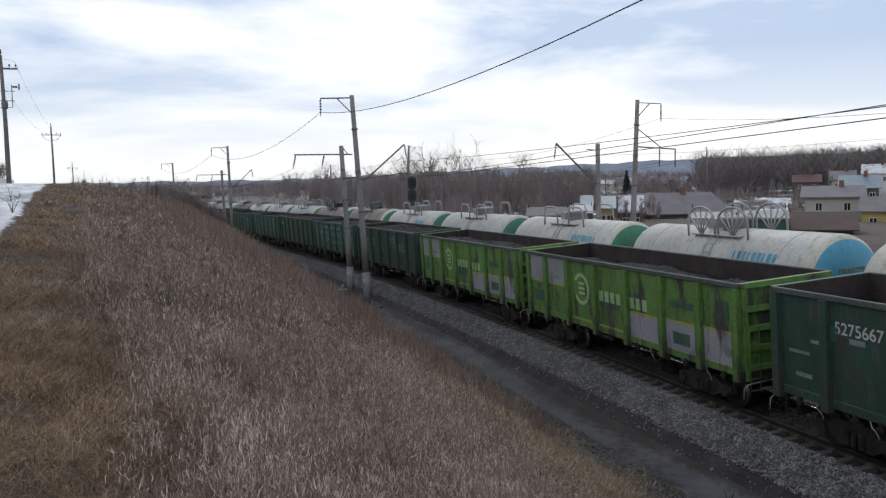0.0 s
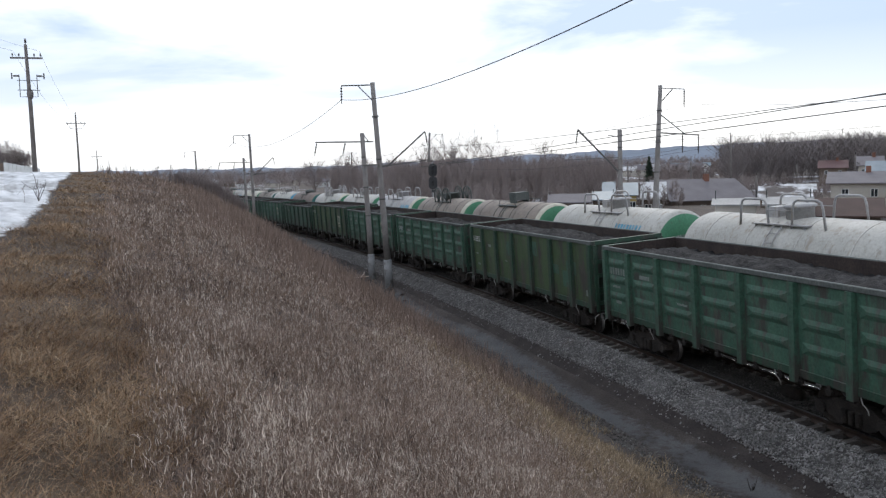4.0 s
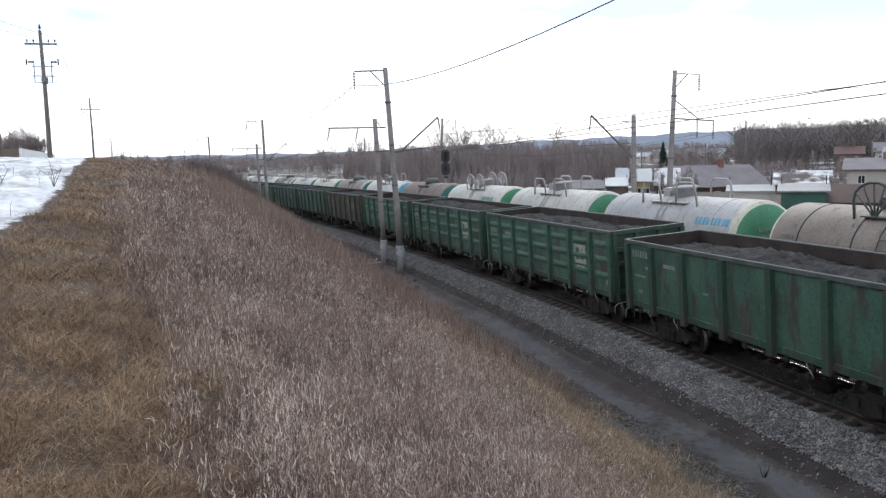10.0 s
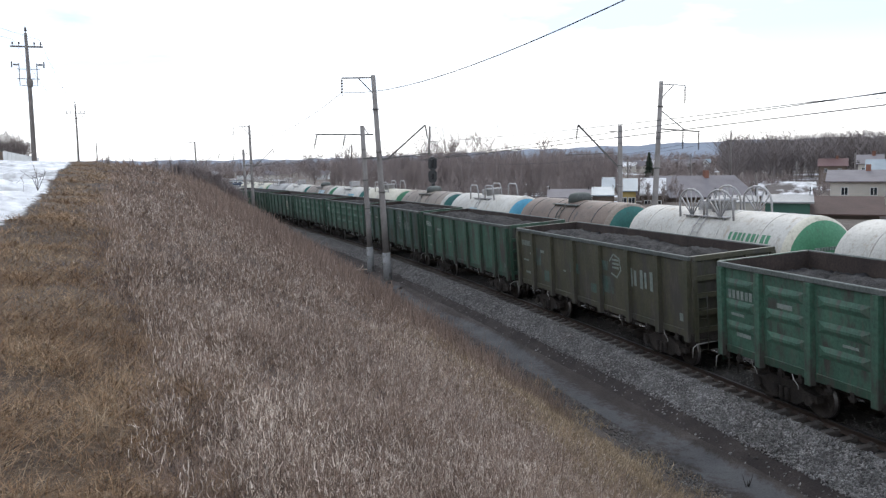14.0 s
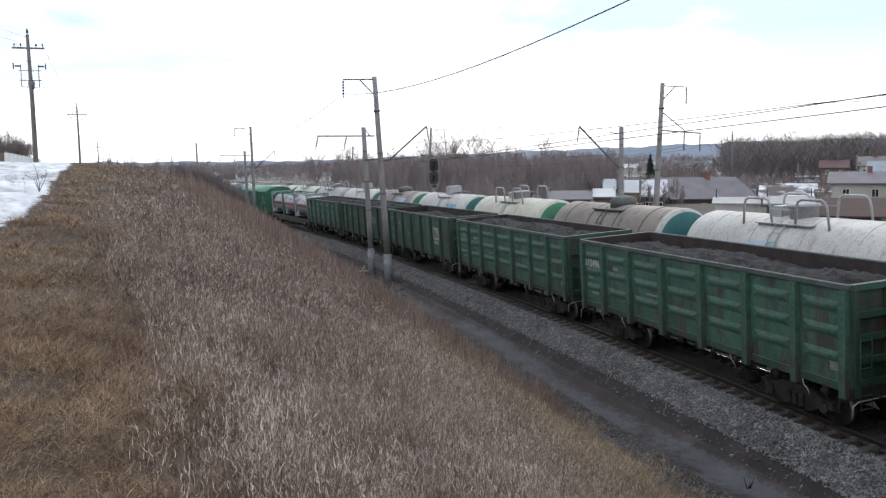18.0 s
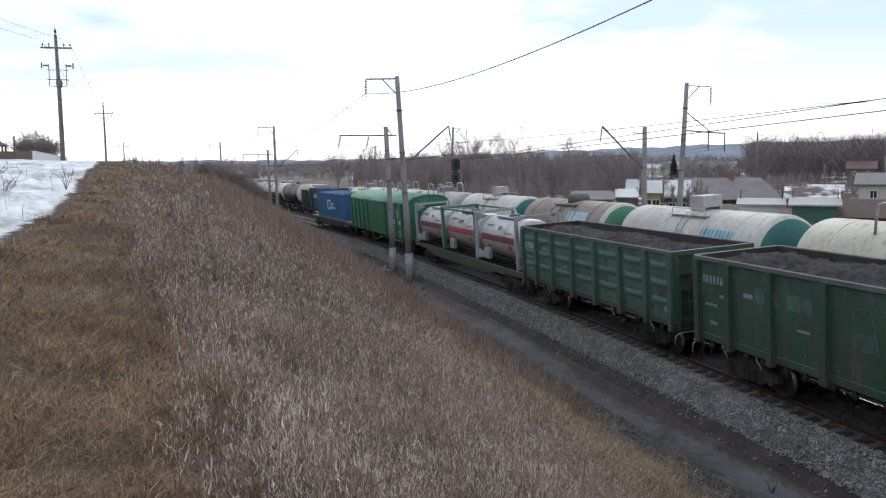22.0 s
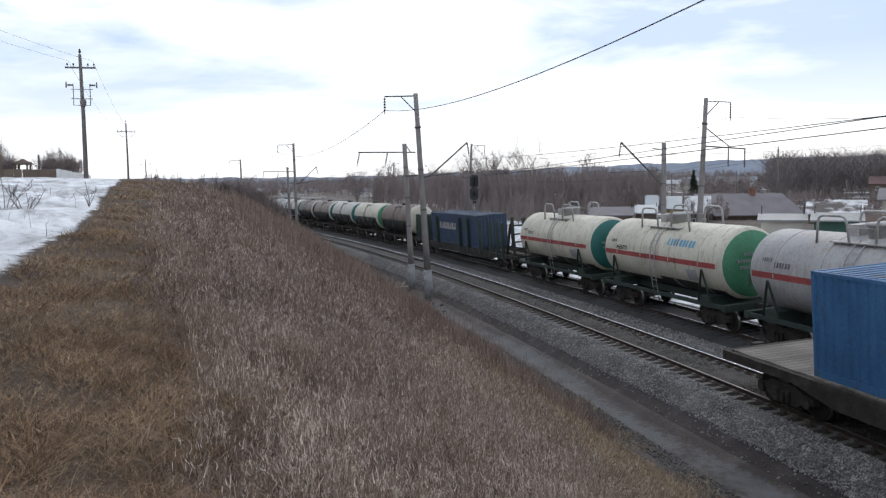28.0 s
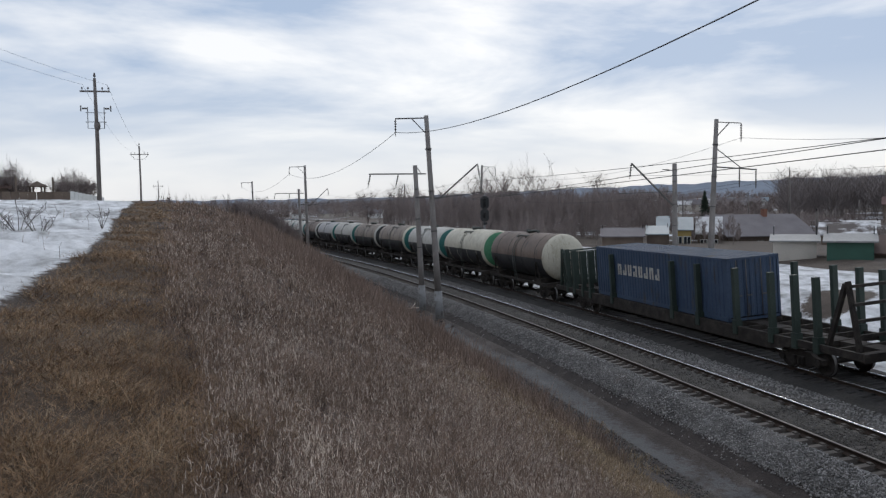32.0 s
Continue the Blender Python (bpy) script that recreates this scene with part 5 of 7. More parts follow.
def build_coal_train():
    masters = {}
    for i, (paint, ribbed, top, number) in enumerate(COAL_TRAIN):
        j = i - 1
        key = (paint, ribbed, top)
        label = WORDS[paint] + (" ribbed" if ribbed else " flat-sided") + " steel gondola wagon heaped with coal"
        if key not in masters:
            masters[key] = gondola(paint, ribbed, top, label=label)
            g = masters[key]
        else:
            g = copy_thing(masters[key], Matrix())
            for ch in list(g.children):
                if ch.name.split(".")[0] in ("number", "stencil_mark", "coal_load", "repaint_patch", "emblem", "emblem_panel", "operator_mark", "operator_bar", "grey_band", "yellow_edge", "letter_bar", "figure_bar"):
                    for sub in list(ch.children_recursive) + [ch]:
                        bpy.data.objects.remove(sub)
        load(g, i, 0.12 if top < 3.4 else 0.22 if paint == "lime" or i == 0 else -0.2 if paint in ("patchy", "dark") else 0.0)
        face = -1.409
        if number:
            sign_text(number, 0.37, g, face - 0.002, 3.85 if j < 0 else 5.42, 2.70 if ribbed else 2.90, M["letter"])
        elif paint != "lime":
            # a worn number, no longer readable
            for q in range(8):
                side_marks("figure_bar", [(6.0 - 0.17 * q, 5.89 - 0.17 * q, 2.6 if ribbed else 2.8, 2.82 if ribbed else 3.02)], face, M["letterdim"], g)
        rng = random.Random(j)
        dim = [(5.2, 5.2 - rng.uniform(0.2, 0.5), 2.45, 2.53), (5.9, 5.9 - rng.uniform(0.3, 0.7), 2.15, 2.22), (5.7, 5.7 - rng.uniform(0.2, 0.6), 1.62, 1.72),
               (-5.75, -6.0, 1.55, 1.78), (4.1, 4.1 - rng.uniform(0.3, 0.8), 2.62, 2.74), (2.0, 2.0 - rng.uniform(0.2, 0.7), 2.1, 2.16)]
        for mark in dim:
            side_marks("stencil_mark", [mark], face, M["letterdim"], g)
        if j in EMBLEMS:
            em = side_marks("emblem_panel", [(-3.3, -4.25, 2.10, 2.82), (-3.45, -4.1, 1.85, 2.02)], face - 0.002, M["emblem"], g)
            side_marks("emblem_mark", [(-3.45, -3.72, 2.25, 2.7), (-3.8, -4.1, 2.25, 2.34), (-3.85, -4.05, 2.42, 2.5), (-3.9, -4.0, 2.58, 2.66)], face - 0.007, M["green"], em)
        if paint in ("dark", "brown", "patchy") and j > 0:
            bm = bmesh.new()
            for q in range(6):
                a0, a1 = 0.3 + 1.047 * q, 0.3 + 1.047 * (q + 1)
                if q != 5:
                    bm.faces.new([bm.verts.new((face - 0.006, -2.05 + r * math.cos(a), 2.76 + r * math.sin(a))) for a, r in ((a0, 0.36), (a1, 0.36), (a1, 0.43), (a0, 0.43))])
            for zz in (2.66, 2.79, 2.92):
                box(bm, face - 0.007, face - 0.004, -2.3, -1.85, zz, zz + 0.07)
            part("operator_mark", bm, M["letterdim"], g, "worn pale hexagonal mark with bars")
            for r in [(-3.0, -3.16, 2.2, 2.8), (-3.26, -3.4, 2.25, 2.75), (-3.62, -3.78, 2.2, 2.8), (-3.88, -4.0, 2.25, 2.75), (-4.2, -4.36, 2.2, 2.8), (-4.46, -4.58, 2.25, 2.75)]:
                side_marks("operator_bar", [r], face - 0.002, M["letterdim"], g)
        if paint in ("patchy", "brown", "dark", "olive"):
            other = {"patchy": "dark", "brown": "patchy", "dark": "green", "olive": "green"}[paint]
            for q in range(12 if paint == "patchy" else 6):
                y0, zz = rng.uniform(-6, 5), rng.uniform(1.4, 2.75)
                side_marks("repaint_patch", [(y0, y0 + rng.uniform(0.4, 1.0), zz, zz + rng.uniform(0.3, 0.7))], face, M[other], g, 0.002)
        if paint == "lime":
            lime_livery(g, face, j)
        runs(g, 23.23 + 13.92 * j + SLACK[i], 0, 4.325)


build_coal_train()

# paint, end disc, ring, fitting, stripe, dark belly (underside shade as colour)
TANKS = [
    ("cream", "tankgreen", "white", "arch", None, False), ("white", "tankblue", "cream", "wheel", None, False), ("white", "tankgreen", "cream", "arch", None, False),
    ("white", "tankgreen", "white", "arch", None, False), ("white", "tankgreen", "white", "arch", None, False), ("tan", "tankgreen", "cream", "box", None, False),
    ("tan", "tankgreen", "cream", "wheel", None, False), ("silver", "tankgreen", "cream", "arch", None, False), ("white", "tankgreen", "white", "arch", None, False),
    ("white", "tankgreen", "cream", "wheel", None, False), ("rust", "teal", "tan", "dome", None, False), ("white", "tankblue", "white", "arch", None, False),
    ("tan", "teal", "white", "dome", None, False), ("cream", "tankgreen", "cream", "arch", None, False), ("white", "teal", "white", "box", None, False),
    ("tan", "tankgreen", "white", "dome", None, False), ("white", "teal", "white", "box", None, False), ("silver", "silver", "silver", "arch", "red", False),
    ("cream", "tankgreen", "cream", "arch", "red", True), ("cream", "teal", "cream", "arch", "red", True),
]
TAIL = [("rust", "cream", "cream", "low", None, True), ("cream", "tankgreen", "cream", "low", None, True), ("white", "teal", "white", "low", None, True),
        ("tan", "teal", "cream", "low", None, True), ("tan", "black", "white", "low", None, True), ("white", "teal", "white", "low", None, True),
        ("silver", "teal", "white", "low", None, True), ("rust", "black", "white", "low", None, True), ("white", "teal", "white", "low", None, True),
        ("white", "teal", "white", "low", None, True), ("white", "teal", "white", "low", None, True), ("tan", "teal", "white", "low", None, True)]
TWORDS = {"cream": "cream", "white": "dirty white", "tan": "stained tan", "silver": "dull silver-grey", "rust": "rusty brown", "teal": "teal", "tankgreen": "green", "tankblue": "light blue", "black": "black"}


def build_tank_train():
    for k, (p, c, r, st, stripe, belly) in enumerate(TANKS):
        lab = f"{TWORDS[p]} tank wagon with {TWORDS[c]} end disc" + (" and red stripe" if stripe else " and top hatch")
        t = tank(p, c, r, st, stripe, belly, "stake" if stripe else "under", lab)
        words = {1: ("tankblue", -1.4), 2: ("tankblue", -1.6), 4: ("tankblue", -1.6), 7: ("tankblue", -2.6), 9: ("tankgreen", -2.0), 14: ("tankblue", -1.5), 18: ("tankblue", -1.0)}
        if k in words:
            barrel_words(t, words[k][0], words[k][1], 9, 0.42, 0.26)
        if k == 15:
            barrel_patch(t, "name_plate", "plate", -1.0, -3.3, 0.35, 0.75)
        if k in (11, 14):
            barrel_patch(t, "repaint_patch", "plate", 1.2, -0.2, 0.25, 0.5)
        if stripe:
            if k == 18:
                sign_text("54638770", 0.3, t, -1.512, 3.1, 3.0, M["under"])
            else:
                barrel_words(t, "steel", 3.6, 6, 0.2, 0.16)
            barrel_patch(t, "notice", "grey", -2.6, -3.4, -0.55, -0.2)
        barrel_words(t, "steel", 4.3, 5, 0.32, 0.12)
        runs(t, 12.02 * (k + 1 + 0.11), 1, 3.9)
    for k, (p, c, r, st, stripe, belly) in enumerate(TAIL):
        t = tank(p, c, r, st, stripe, belly, "under", f"{TWORDS[p]} rail tank wagon with black underside")
        runs(t, 280.1 + 12.02 * k, 1, 3.9)


build_tank_train()


def container_logo(c):
    """A pale square emblem with three bars and two lines of plain bars."""
    bm = bmesh.new()
    x = -1.23
    for k in range(14):
        a0, a1 = 1.2 + 4.2 * k / 14, 1.2 + 4.2 * (k + 1) / 14
        bm.faces.new([bm.verts.new((x, 0.35 + r * math.cos(a), 1.38 + r * math.sin(a))) for a, r in ((a0, 0.38), (a1, 0.38), (a1, 0.52), (a0, 0.52))])
    box(bm, x - 0.004, x, 0.75, 1.15, 0.95, 1.9)
    box(bm, x - 0.004, x, -0.45, 0.6, 1.78, 1.92)
    part("emblem", bm, M["letter"], c, "pale emblem of bars and an arc")
    side_marks("lettering", [(-0.5 - 0.26 * k, -0.68 - 0.26 * k, 1.38, 1.64) for k in range(4)] + [(0.1 - 0.26 * k, -0.08 - 0.26 * k, 0.98, 1.24) for k in range(9)], x, M["letter"], c)


def build_flats():
    f = flat(19.0, "flatgreen", "flat_wagon", "green deep-beamed container flat wagon", 7.2)
    runs(f, 304.5, 0, 7.2)
    for u, paint, rails, lab in ((298.85, "grey", False, "silver tank container in a pale grey gusseted frame"), (304.93, "boxgreen", True, "silver tank container in a green box frame"), (311.0, "grey", False, "silver tank container in a pale grey gusseted frame")):
        runs(tank_container(paint, "red" if rails else "darkred", lab, rails), u, 0, 7.2, 1.27)
    runs(box_car(), 324.1, 0, 6.0)
    f = flat(18.9, "under", "flat_wagon", "dark steel container flat wagon with plank deck", 7.2)
    runs(f, 343.7, 0, 7.2)
    planks(f, 18.6)
    c = container("blue", 12.19, "shipping_container", "blue corrugated shipping container on a flat wagon")
    container_logo(c)
    runs(c, 343.45, 0, 7.2, 1.315)
    f = flat(25.3, "under", "stake_flat_wagon", "dark long flat wagon with tall steel stakes", 9.3)
    runs(f, 260.9, 1, 9.3)
    stake_fittings(f)
    c = container("navy", 12.19, "shipping_container", "dark blue corrugated shipping container between steel stakes")
    bm = bmesh.new()
    for k in range(8):
        y = 3.6 - 0.55 * k
        box(bm, -1.236, -1.205, y - 0.40, y - 0.28, 1.25, 1.8)
        box(bm, -1.236, -1.205, y - 0.28, y - (0.08 if k % 2 else 0.16), 1.25 if k % 3 else 1.68, 1.37 if k % 3 else 1.8)
        box(bm, -1.236, -1.205, y - 0.16, y - 0.05, 1.25, 1.8 if k % 2 == 0 else 1.5)
    part("lettering", bm, M["white"], c, "worn white block lettering")
    runs(c, 261.75, 1, 9.3, 1.27)


build_flats()


# ---------------------------------------------------------------- overhead line poles, wires, signal
def sight(az, d, el=None):
    """The place seen from the path's start at a bearing and distance; el gives its height."""
    a = radians(az)
    return Vector((d * math.sin(a), d * math.cos(a), EYE.z + d * math.tan(radians(el)) if el is not None else 0))


def insulator(bm, p, n=5, r=0.1, step=0.12, dirv=(0, 0, -1)):
    p, d = Vector(p), Vector(dirv).normalized()
    tube(bm, [p, p + d * (n * step + 0.25)], 0.03, 4)
    for k in range(n):
        c = p + d * (0.14 + k * step)
        tube(bm, [c - d * 0.045, c, c + d * 0.05], r * 0.4, 8, r)


def concrete_pole(base, top, r0=0.22, r1=0.14, pale=1.5, label="tapered grey concrete overhead line pole beside the track"):
    base, top = Vector(base), Vector(top)
    p = thing("line_pole", Matrix.Translation(base), label=label, category="pole", group="overhead line poles")
    d = top - base
    bm = bmesh.new()
    cut = d * (pale / d.length)
    tube(bm, [cut * 0.96, d * 0.3, d * 0.6, d], r0, 14, r1)
    part("shaft", bm, M["concrete"], p)
    bm = bmesh.new()
    tube(bm, [(0, 0, -0.6), cut], r0 + 0.05, 14, r0 + 0.035)
    part("footing", bm, M["basepaint"], p, "pale concrete footing")
    for k in (0.42, 0.62, 0.83):
        bm = bmesh.new()
        tube(bm, [d * k, d * (k + 0.008)], r0 * 0.92, 12)
        part("clamp", bm, M["steel"], p)
    return p


def bar(p, name, a, b, w=0.05, h=None):
    """A straight steel member between two places in the world."""
    bm = bmesh.new()
    o = p.matrix_basis.translation
    beam(bm, Vector(a) - o, Vector(b) - o, w * 1.25, (h or w) * 1.25)
    return part(name, bm, M["steel"], p)


def hang(p, at, n=5, dirv=(0, 0, -1), r=0.1):
    bm = bmesh.new()
    insulator(bm, Vector(at) - p.matrix_basis.translation, n, r * 0.85, 0.17, dirv)
    return part("insulator", bm, M["insulator"], p, "dark stack of insulator discs")


def axis_x(y, off=0.0):
    return DIST + float(bend(y)) + off


def tall_left(y, lean=-0.72):
    """The tall pole on the bank side: feeder arm outwards, cantilever over the near track."""
    bx = axis_x(y, -3.0)
    gz = -0.75 - 0.0014 * y
    top = Vector((bx + lean, y, 11.85 - 0.0014 * y))
    p = concrete_pole((bx, y, gz), top)
    tip = top + Vector((-1.95, 0, -0.22))
    bar(p, "feeder_arm", top + Vector((0, 0, -0.15)), tip, 0.06)
    bar(p, "brace", top + Vector((-0.95, 0, -0.18)), top + Vector((0.02, 0, -1.15)), 0.045)
    hang(p, tip, 5)
    j = Vector((bx + lean * 0.55, y, 6.55))
    up = Vector((axis_x(y, -0.45), y, 8.75))
    bar(p, "cantilever", j + Vector((0.5, 0, 0.05)), up, 0.075)
    bar(p, "steady_arm", j, Vector((axis_x(y, -0.3), y, 6.95)), 0.04)
    bar(p, "bracket", j + Vector((-0.05, 0, 0)), j + Vector((0.55, 0, 0.08)), 0.1)
    hang(p, up, 4, (0.15, 0, -1), 0.1)
    return tip + Vector((0, 0, -0.85)), up + Vector((0.12, 0, -0.85))


def short_left(y, lean=-0.45):
    bx = axis_x(y, -3.0)
    top = Vector((bx + lean, y, 8.98 - 0.0014 * y))
    p = concrete_pole((bx, y, -0.75 - 0.0014 * y), top, 0.2, 0.15)
    z = 8.38 - 0.0014 * y
    tips = [Vector((top.x - 3.05, y, z)), Vector((top.x - 1.15, y, z))]
    bar(p, "crossarm", tips[0] + Vector((-0.1, 0, 0)), Vector((top.x + 0.75, y, z + 0.02)), 0.07)
    bar(p, "brace", Vector((top.x + 0.45, y, z)), Vector((top.x + 0.1, y, z + 0.5)), 0.04)
    for q in tips:
        hang(p, q, 4, (-0.22, 0, -1))
    bar(p, "tie", (top.x, y, 6.7), (top.x + 0.9, y - 2.2, 6.75), 0.08)
    return [q + Vector((0, 0, -0.85)) for q in tips]


def right_tall(x, y, arms=True):
    p = concrete_pole((x - 0.4, y, ground_at(x - 0.4, y) - 0.1), (x, y, 11.84))
    tip = Vector((x + 1.85, y, 11.6))
    bar(p, "feeder_arm", (x, y, 11.65), tip, 0.045)
    bar(p, "brace", (x + 0.95, y, 11.6), (x - 0.05, y, 10.6), 0.045)
    hang(p, tip, 6)
    if arms:
        bar(p, "crossarm", (x - 0.05, y, 8.6), (x + 3.05, y, 8.42), 0.07)
        bar(p, "brace", (x - 0.05, y, 9.9), (x + 1.9, y, 8.52), 0.045)
        hang(p, (x + 1.75, y, 8.48), 6)
        hang(p, (x + 3.0, y, 8.42), 6)
    return tip + Vector((0, 0, -1.0)), (Vector((x + 1.75, y, 7.5)), Vector((x + 3.0, y, 7.45)))


def right_short(x, y):
    p = concrete_pole((x + 0.1, y, ground_at(x + 0.1, y) - 0.1), (x, y, 8.96), 0.2, 0.16)
    tip = Vector((x - 3.25, y, 8.98))
    bar(p, "cantilever", (x, y, 5.9), tip, 0.08)
    bar(p, "steady_arm", (x, y, 7.0), (x - 4.2, y, 6.85), 0.035)
    hang(p, tip, 5, (-0.12, 0, -1))
    bar(p, "crossarm", (x - 0.9, y, 8.55), (x + 0.2, y, 8.45), 0.05)
    return tip + Vector((-0.1, 0, -0.85))


def wire(a, b, sag, r=0.012, label="dark overhead line wire"):
    a, b = Vector(a), Vector(b)
    pts = [a.lerp(b, k / 24) - Vector((0, 0, 4 * sag * (k / 24) * (1 - k / 24))) for k in range(25)]
    bm = bmesh.new()
    tube(bm, pts, r, 5)
    ob = part("overhead_wire", bm, M["wire"])
    return tagged(ob, label, "wire", group="overhead wires")


def build_overhead():
    tall = [tall_left(y, l) for y, l in ((-4.0, -0.5), (50.0, -0.75), (104.4, -0.3), (158.0, -0.3))]
    short = [short_left(y, l) for y, l in ((54.3, -0.45), (109.0, -0.3))]
    for k, ((a, m0), (b, m1)) in enumerate(zip(tall, tall[1:])):
        wire(a, b, 1.5, 0.016, "heavy sagging feeder wire above the bank")
        if k:
            wire(m0, m1, 0.75, 0.011, "carrier wire above the near track")
            c0, c1 = Vector((axis_x(m0.y), m0.y, 6.85)), Vector((axis_x(m1.y), m1.y, 6.85))
            mid = Vector((axis_x((m0.y + m1.y) / 2), (m0.y + m1.y) / 2, 6.85))
            wire(c0, mid, 0.02, 0.010, "contact wire above the near track"), wire(mid, c1, 0.02, 0.010, "contact wire above the near track")
    wire(track_point(-4, -0.4, 7.6), track_point(50, -0.4, 7.75), 0.3, 0.010, "carrier wire above the near track")
    wire(track_point(-4, -0.4, 7.84), track_point(50, -0.4, 6.64), 0.05, 0.011, "auxiliary carrier wire above the near track")
    wire(track_point(-4, -0.4, 7.5), track_point(50, -0.4, 6.6), 0.06, 0.013, "contact wire above the near track")
    for k in (0, 1):
        wire(short[0][k], short[1][k], 1.0, 0.009)
    right = [right_tall(x, y, k < 2) for k, (x, y) in enumerate(((29.5, -5.0), (28.6, 50.5), (25.5, 106.0), (25.7, 183.0)))]
    rs = [right_short(x, y) for x, y in ((27.6, -3.0), (26.7, 52.8))]
    for (a, i0), (b, i1) in zip(right, right[1:]):
        wire(a, b, 1.65, 0.011)
    for k in (0, 1):
        wire(right[1][1][k], Vector((26.5 + k, 108, 7.6)), 1.1, 0.008)
    wire(rs[1], Vector((22.0, 108, 8.0)), 0.7, 0.010)
    wire(rs[0], rs[1], 0.7, 0.008)


build_overhead()


def build_signal():
    s = thing("railway_signal", Matrix.Translation((18.0, 74.0, -0.95)), label="railway light signal with two black oval heads on a pale mast", category="signal")
    bm = bmesh.new()
    tube(bm, [(0, 0, -0.3), (0, 0, 8.2)], 0.09, 10, 0.07)
    part("mast", bm, M["basepaint"], s)
    bm = bmesh.new()
    for x in (-0.16, 0.16):
        tube(bm, [(x, 0.15, 0), (x, 0.12, 8.0)], 0.015, 4)
    for k in range(26):
        tube(bm, [(-0.16, 0.13, 0.3 + 0.3 * k), (0.16, 0.13, 0.3 + 0.3 * k)], 0.012, 4)
    part("ladder", bm, M["steel"], s)
    for z, n in ((7.45, 3), (6.25, 2)):
        bm = bmesh.new()
        hh = 0.52
        outline = [(0.42 * math.cos(a), (hh - 0.36 + 0.10) * (1 if math.sin(a) > 0 else -1) + 0.36 * math.sin(a)) for a in [2 * math.pi * k / 24 for k in range(24)]]
        a = [bm.verts.new((x, -0.16, z + q)) for x, q in outline]
        b = [bm.verts.new((x, -0.10, z + q)) for x, q in outline]
        bm.faces.new(a), bm.faces.new(b)
        for k in range(24):
            bm.faces.new((a[k], a[(k + 1) % 24], b[(k + 1) % 24], b[k]))
        head = part("signal_head", bm, M["black"], s, "black oval background shield")
        for k in range(n):
            bm = bmesh.new()
            zz = z + 0.3 * (k - (n - 1) / 2)
            lathe(bm, [(-0.42, 0.10), (-0.16, 0.11), (-0.16, 0.09), (-0.42, 0.085)], 12, "y")
            bmesh.ops.translate(bm, vec=(0, 0, zz), verts=bm.verts)
            part("hood", bm, M["black"], head)
    bm = bmesh.new()
    box(bm, -0.12, 0.2, -0.25, 0.0, 5.35, 5.6)
    part("route_box", bm, M["black"], s)


build_signal()


def line_post(base, height, arm_w, big, label):
    """A timber telegraph or power post with cross-arms and pins."""
    p = thing("utility_pole", Matrix.Translation(base), label=label, category="utility pole", group="utility poles on the bank")
    bm = bmesh.new()
    tube(bm, [(0, 0, -0.5), (-0.02, 0, height * 0.5), (-0.1, 0, height)], 0.17, 10, 0.10)
    part("post", bm, M["wood"], p)
    zs = height - 0.9 if big else height - 1.3
    bm = bmesh.new()
    beam(bm, (-arm_w - 0.1, 0, zs), (arm_w - 0.1, 0, zs), 0.09, 0.11)
    part("crossarm", bm, M["wood"], p)
    for x in (-arm_w + 0.05, -arm_w * 0.55, arm_w * 0.55 - 0.15, arm_w - 0.2):
        bm = bmesh.new()
        tube(bm, [(x, 0, zs + 0.05), (x, 0, zs + 0.22)], 0.02, 5)
        tube(bm, [(x, 0, zs + 0.16), (x, 0, zs + 0.30)], 0.06, 8, 0.045)
        part("pin_insulator", bm, M["insulator"], p)
    bm = bmesh.new()
    tube(bm, [(-0.1, 0, height), (-0.1, 0, height + 0.15)], 0.03, 6)
    tube(bm, [(-0.1, 0, height + 0.12), (-0.1, 0, height + 0.4)], 0.09, 8, 0.05)
    part("top_insulator", bm, M["insulator"], p)
    if big:
        bm = bmesh.new()
        lo, hi = height - 3.5, height - 2.0
        for s in (-1, 1):
            tube(bm, [(-0.07 + s * 0.55, 0, hi), (-0.07 + s * 0.55, 0, lo), (-0.05, 0, lo)], 0.03, 5)
            box(bm, -0.07 + s * 0.75 - 0.16, -0.07 + s * 0.75 + 0.16, -0.05, 0.05, hi - 0.16, hi - 0.05)
            tube(bm, [(-0.07 + s * 1.0, 0, hi - 0.3), (-0.07 + s * 1.0, 0, hi + 0.1)], 0.05, 6)
        beam(bm, (-0.75, 0, lo + 0.45), (0.65, 0, lo + 0.45), 0.05, 0.05)
        beam(bm, (-0.75, 0, hi - 0.4), (0.65, 0, hi - 0.4), 0.035, 0.035)
        part("switch_frame", bm, M["steel"], p, "steel switch frame with insulators")
        bm = bmesh.new()
        lathe(bm, [(lo - 0.1, 0.17), (lo + 0.2, 0.22), (lo + 0.4, 0.19)], 8, "z")
        part("collar", bm, M["wood"], p)
    else:
        bm = bmesh.new()
        tube(bm, [(-arm_w, 0, zs), (-arm_w * 0.6, 0, zs - 0.7), (0, 0, zs - 0.8), (arm_w * 0.5, 0, zs - 0.7), (arm_w - 0.15, 0, zs)], 0.03, 5)
        part("arm_stay", bm, M["steel"], p)
    return p


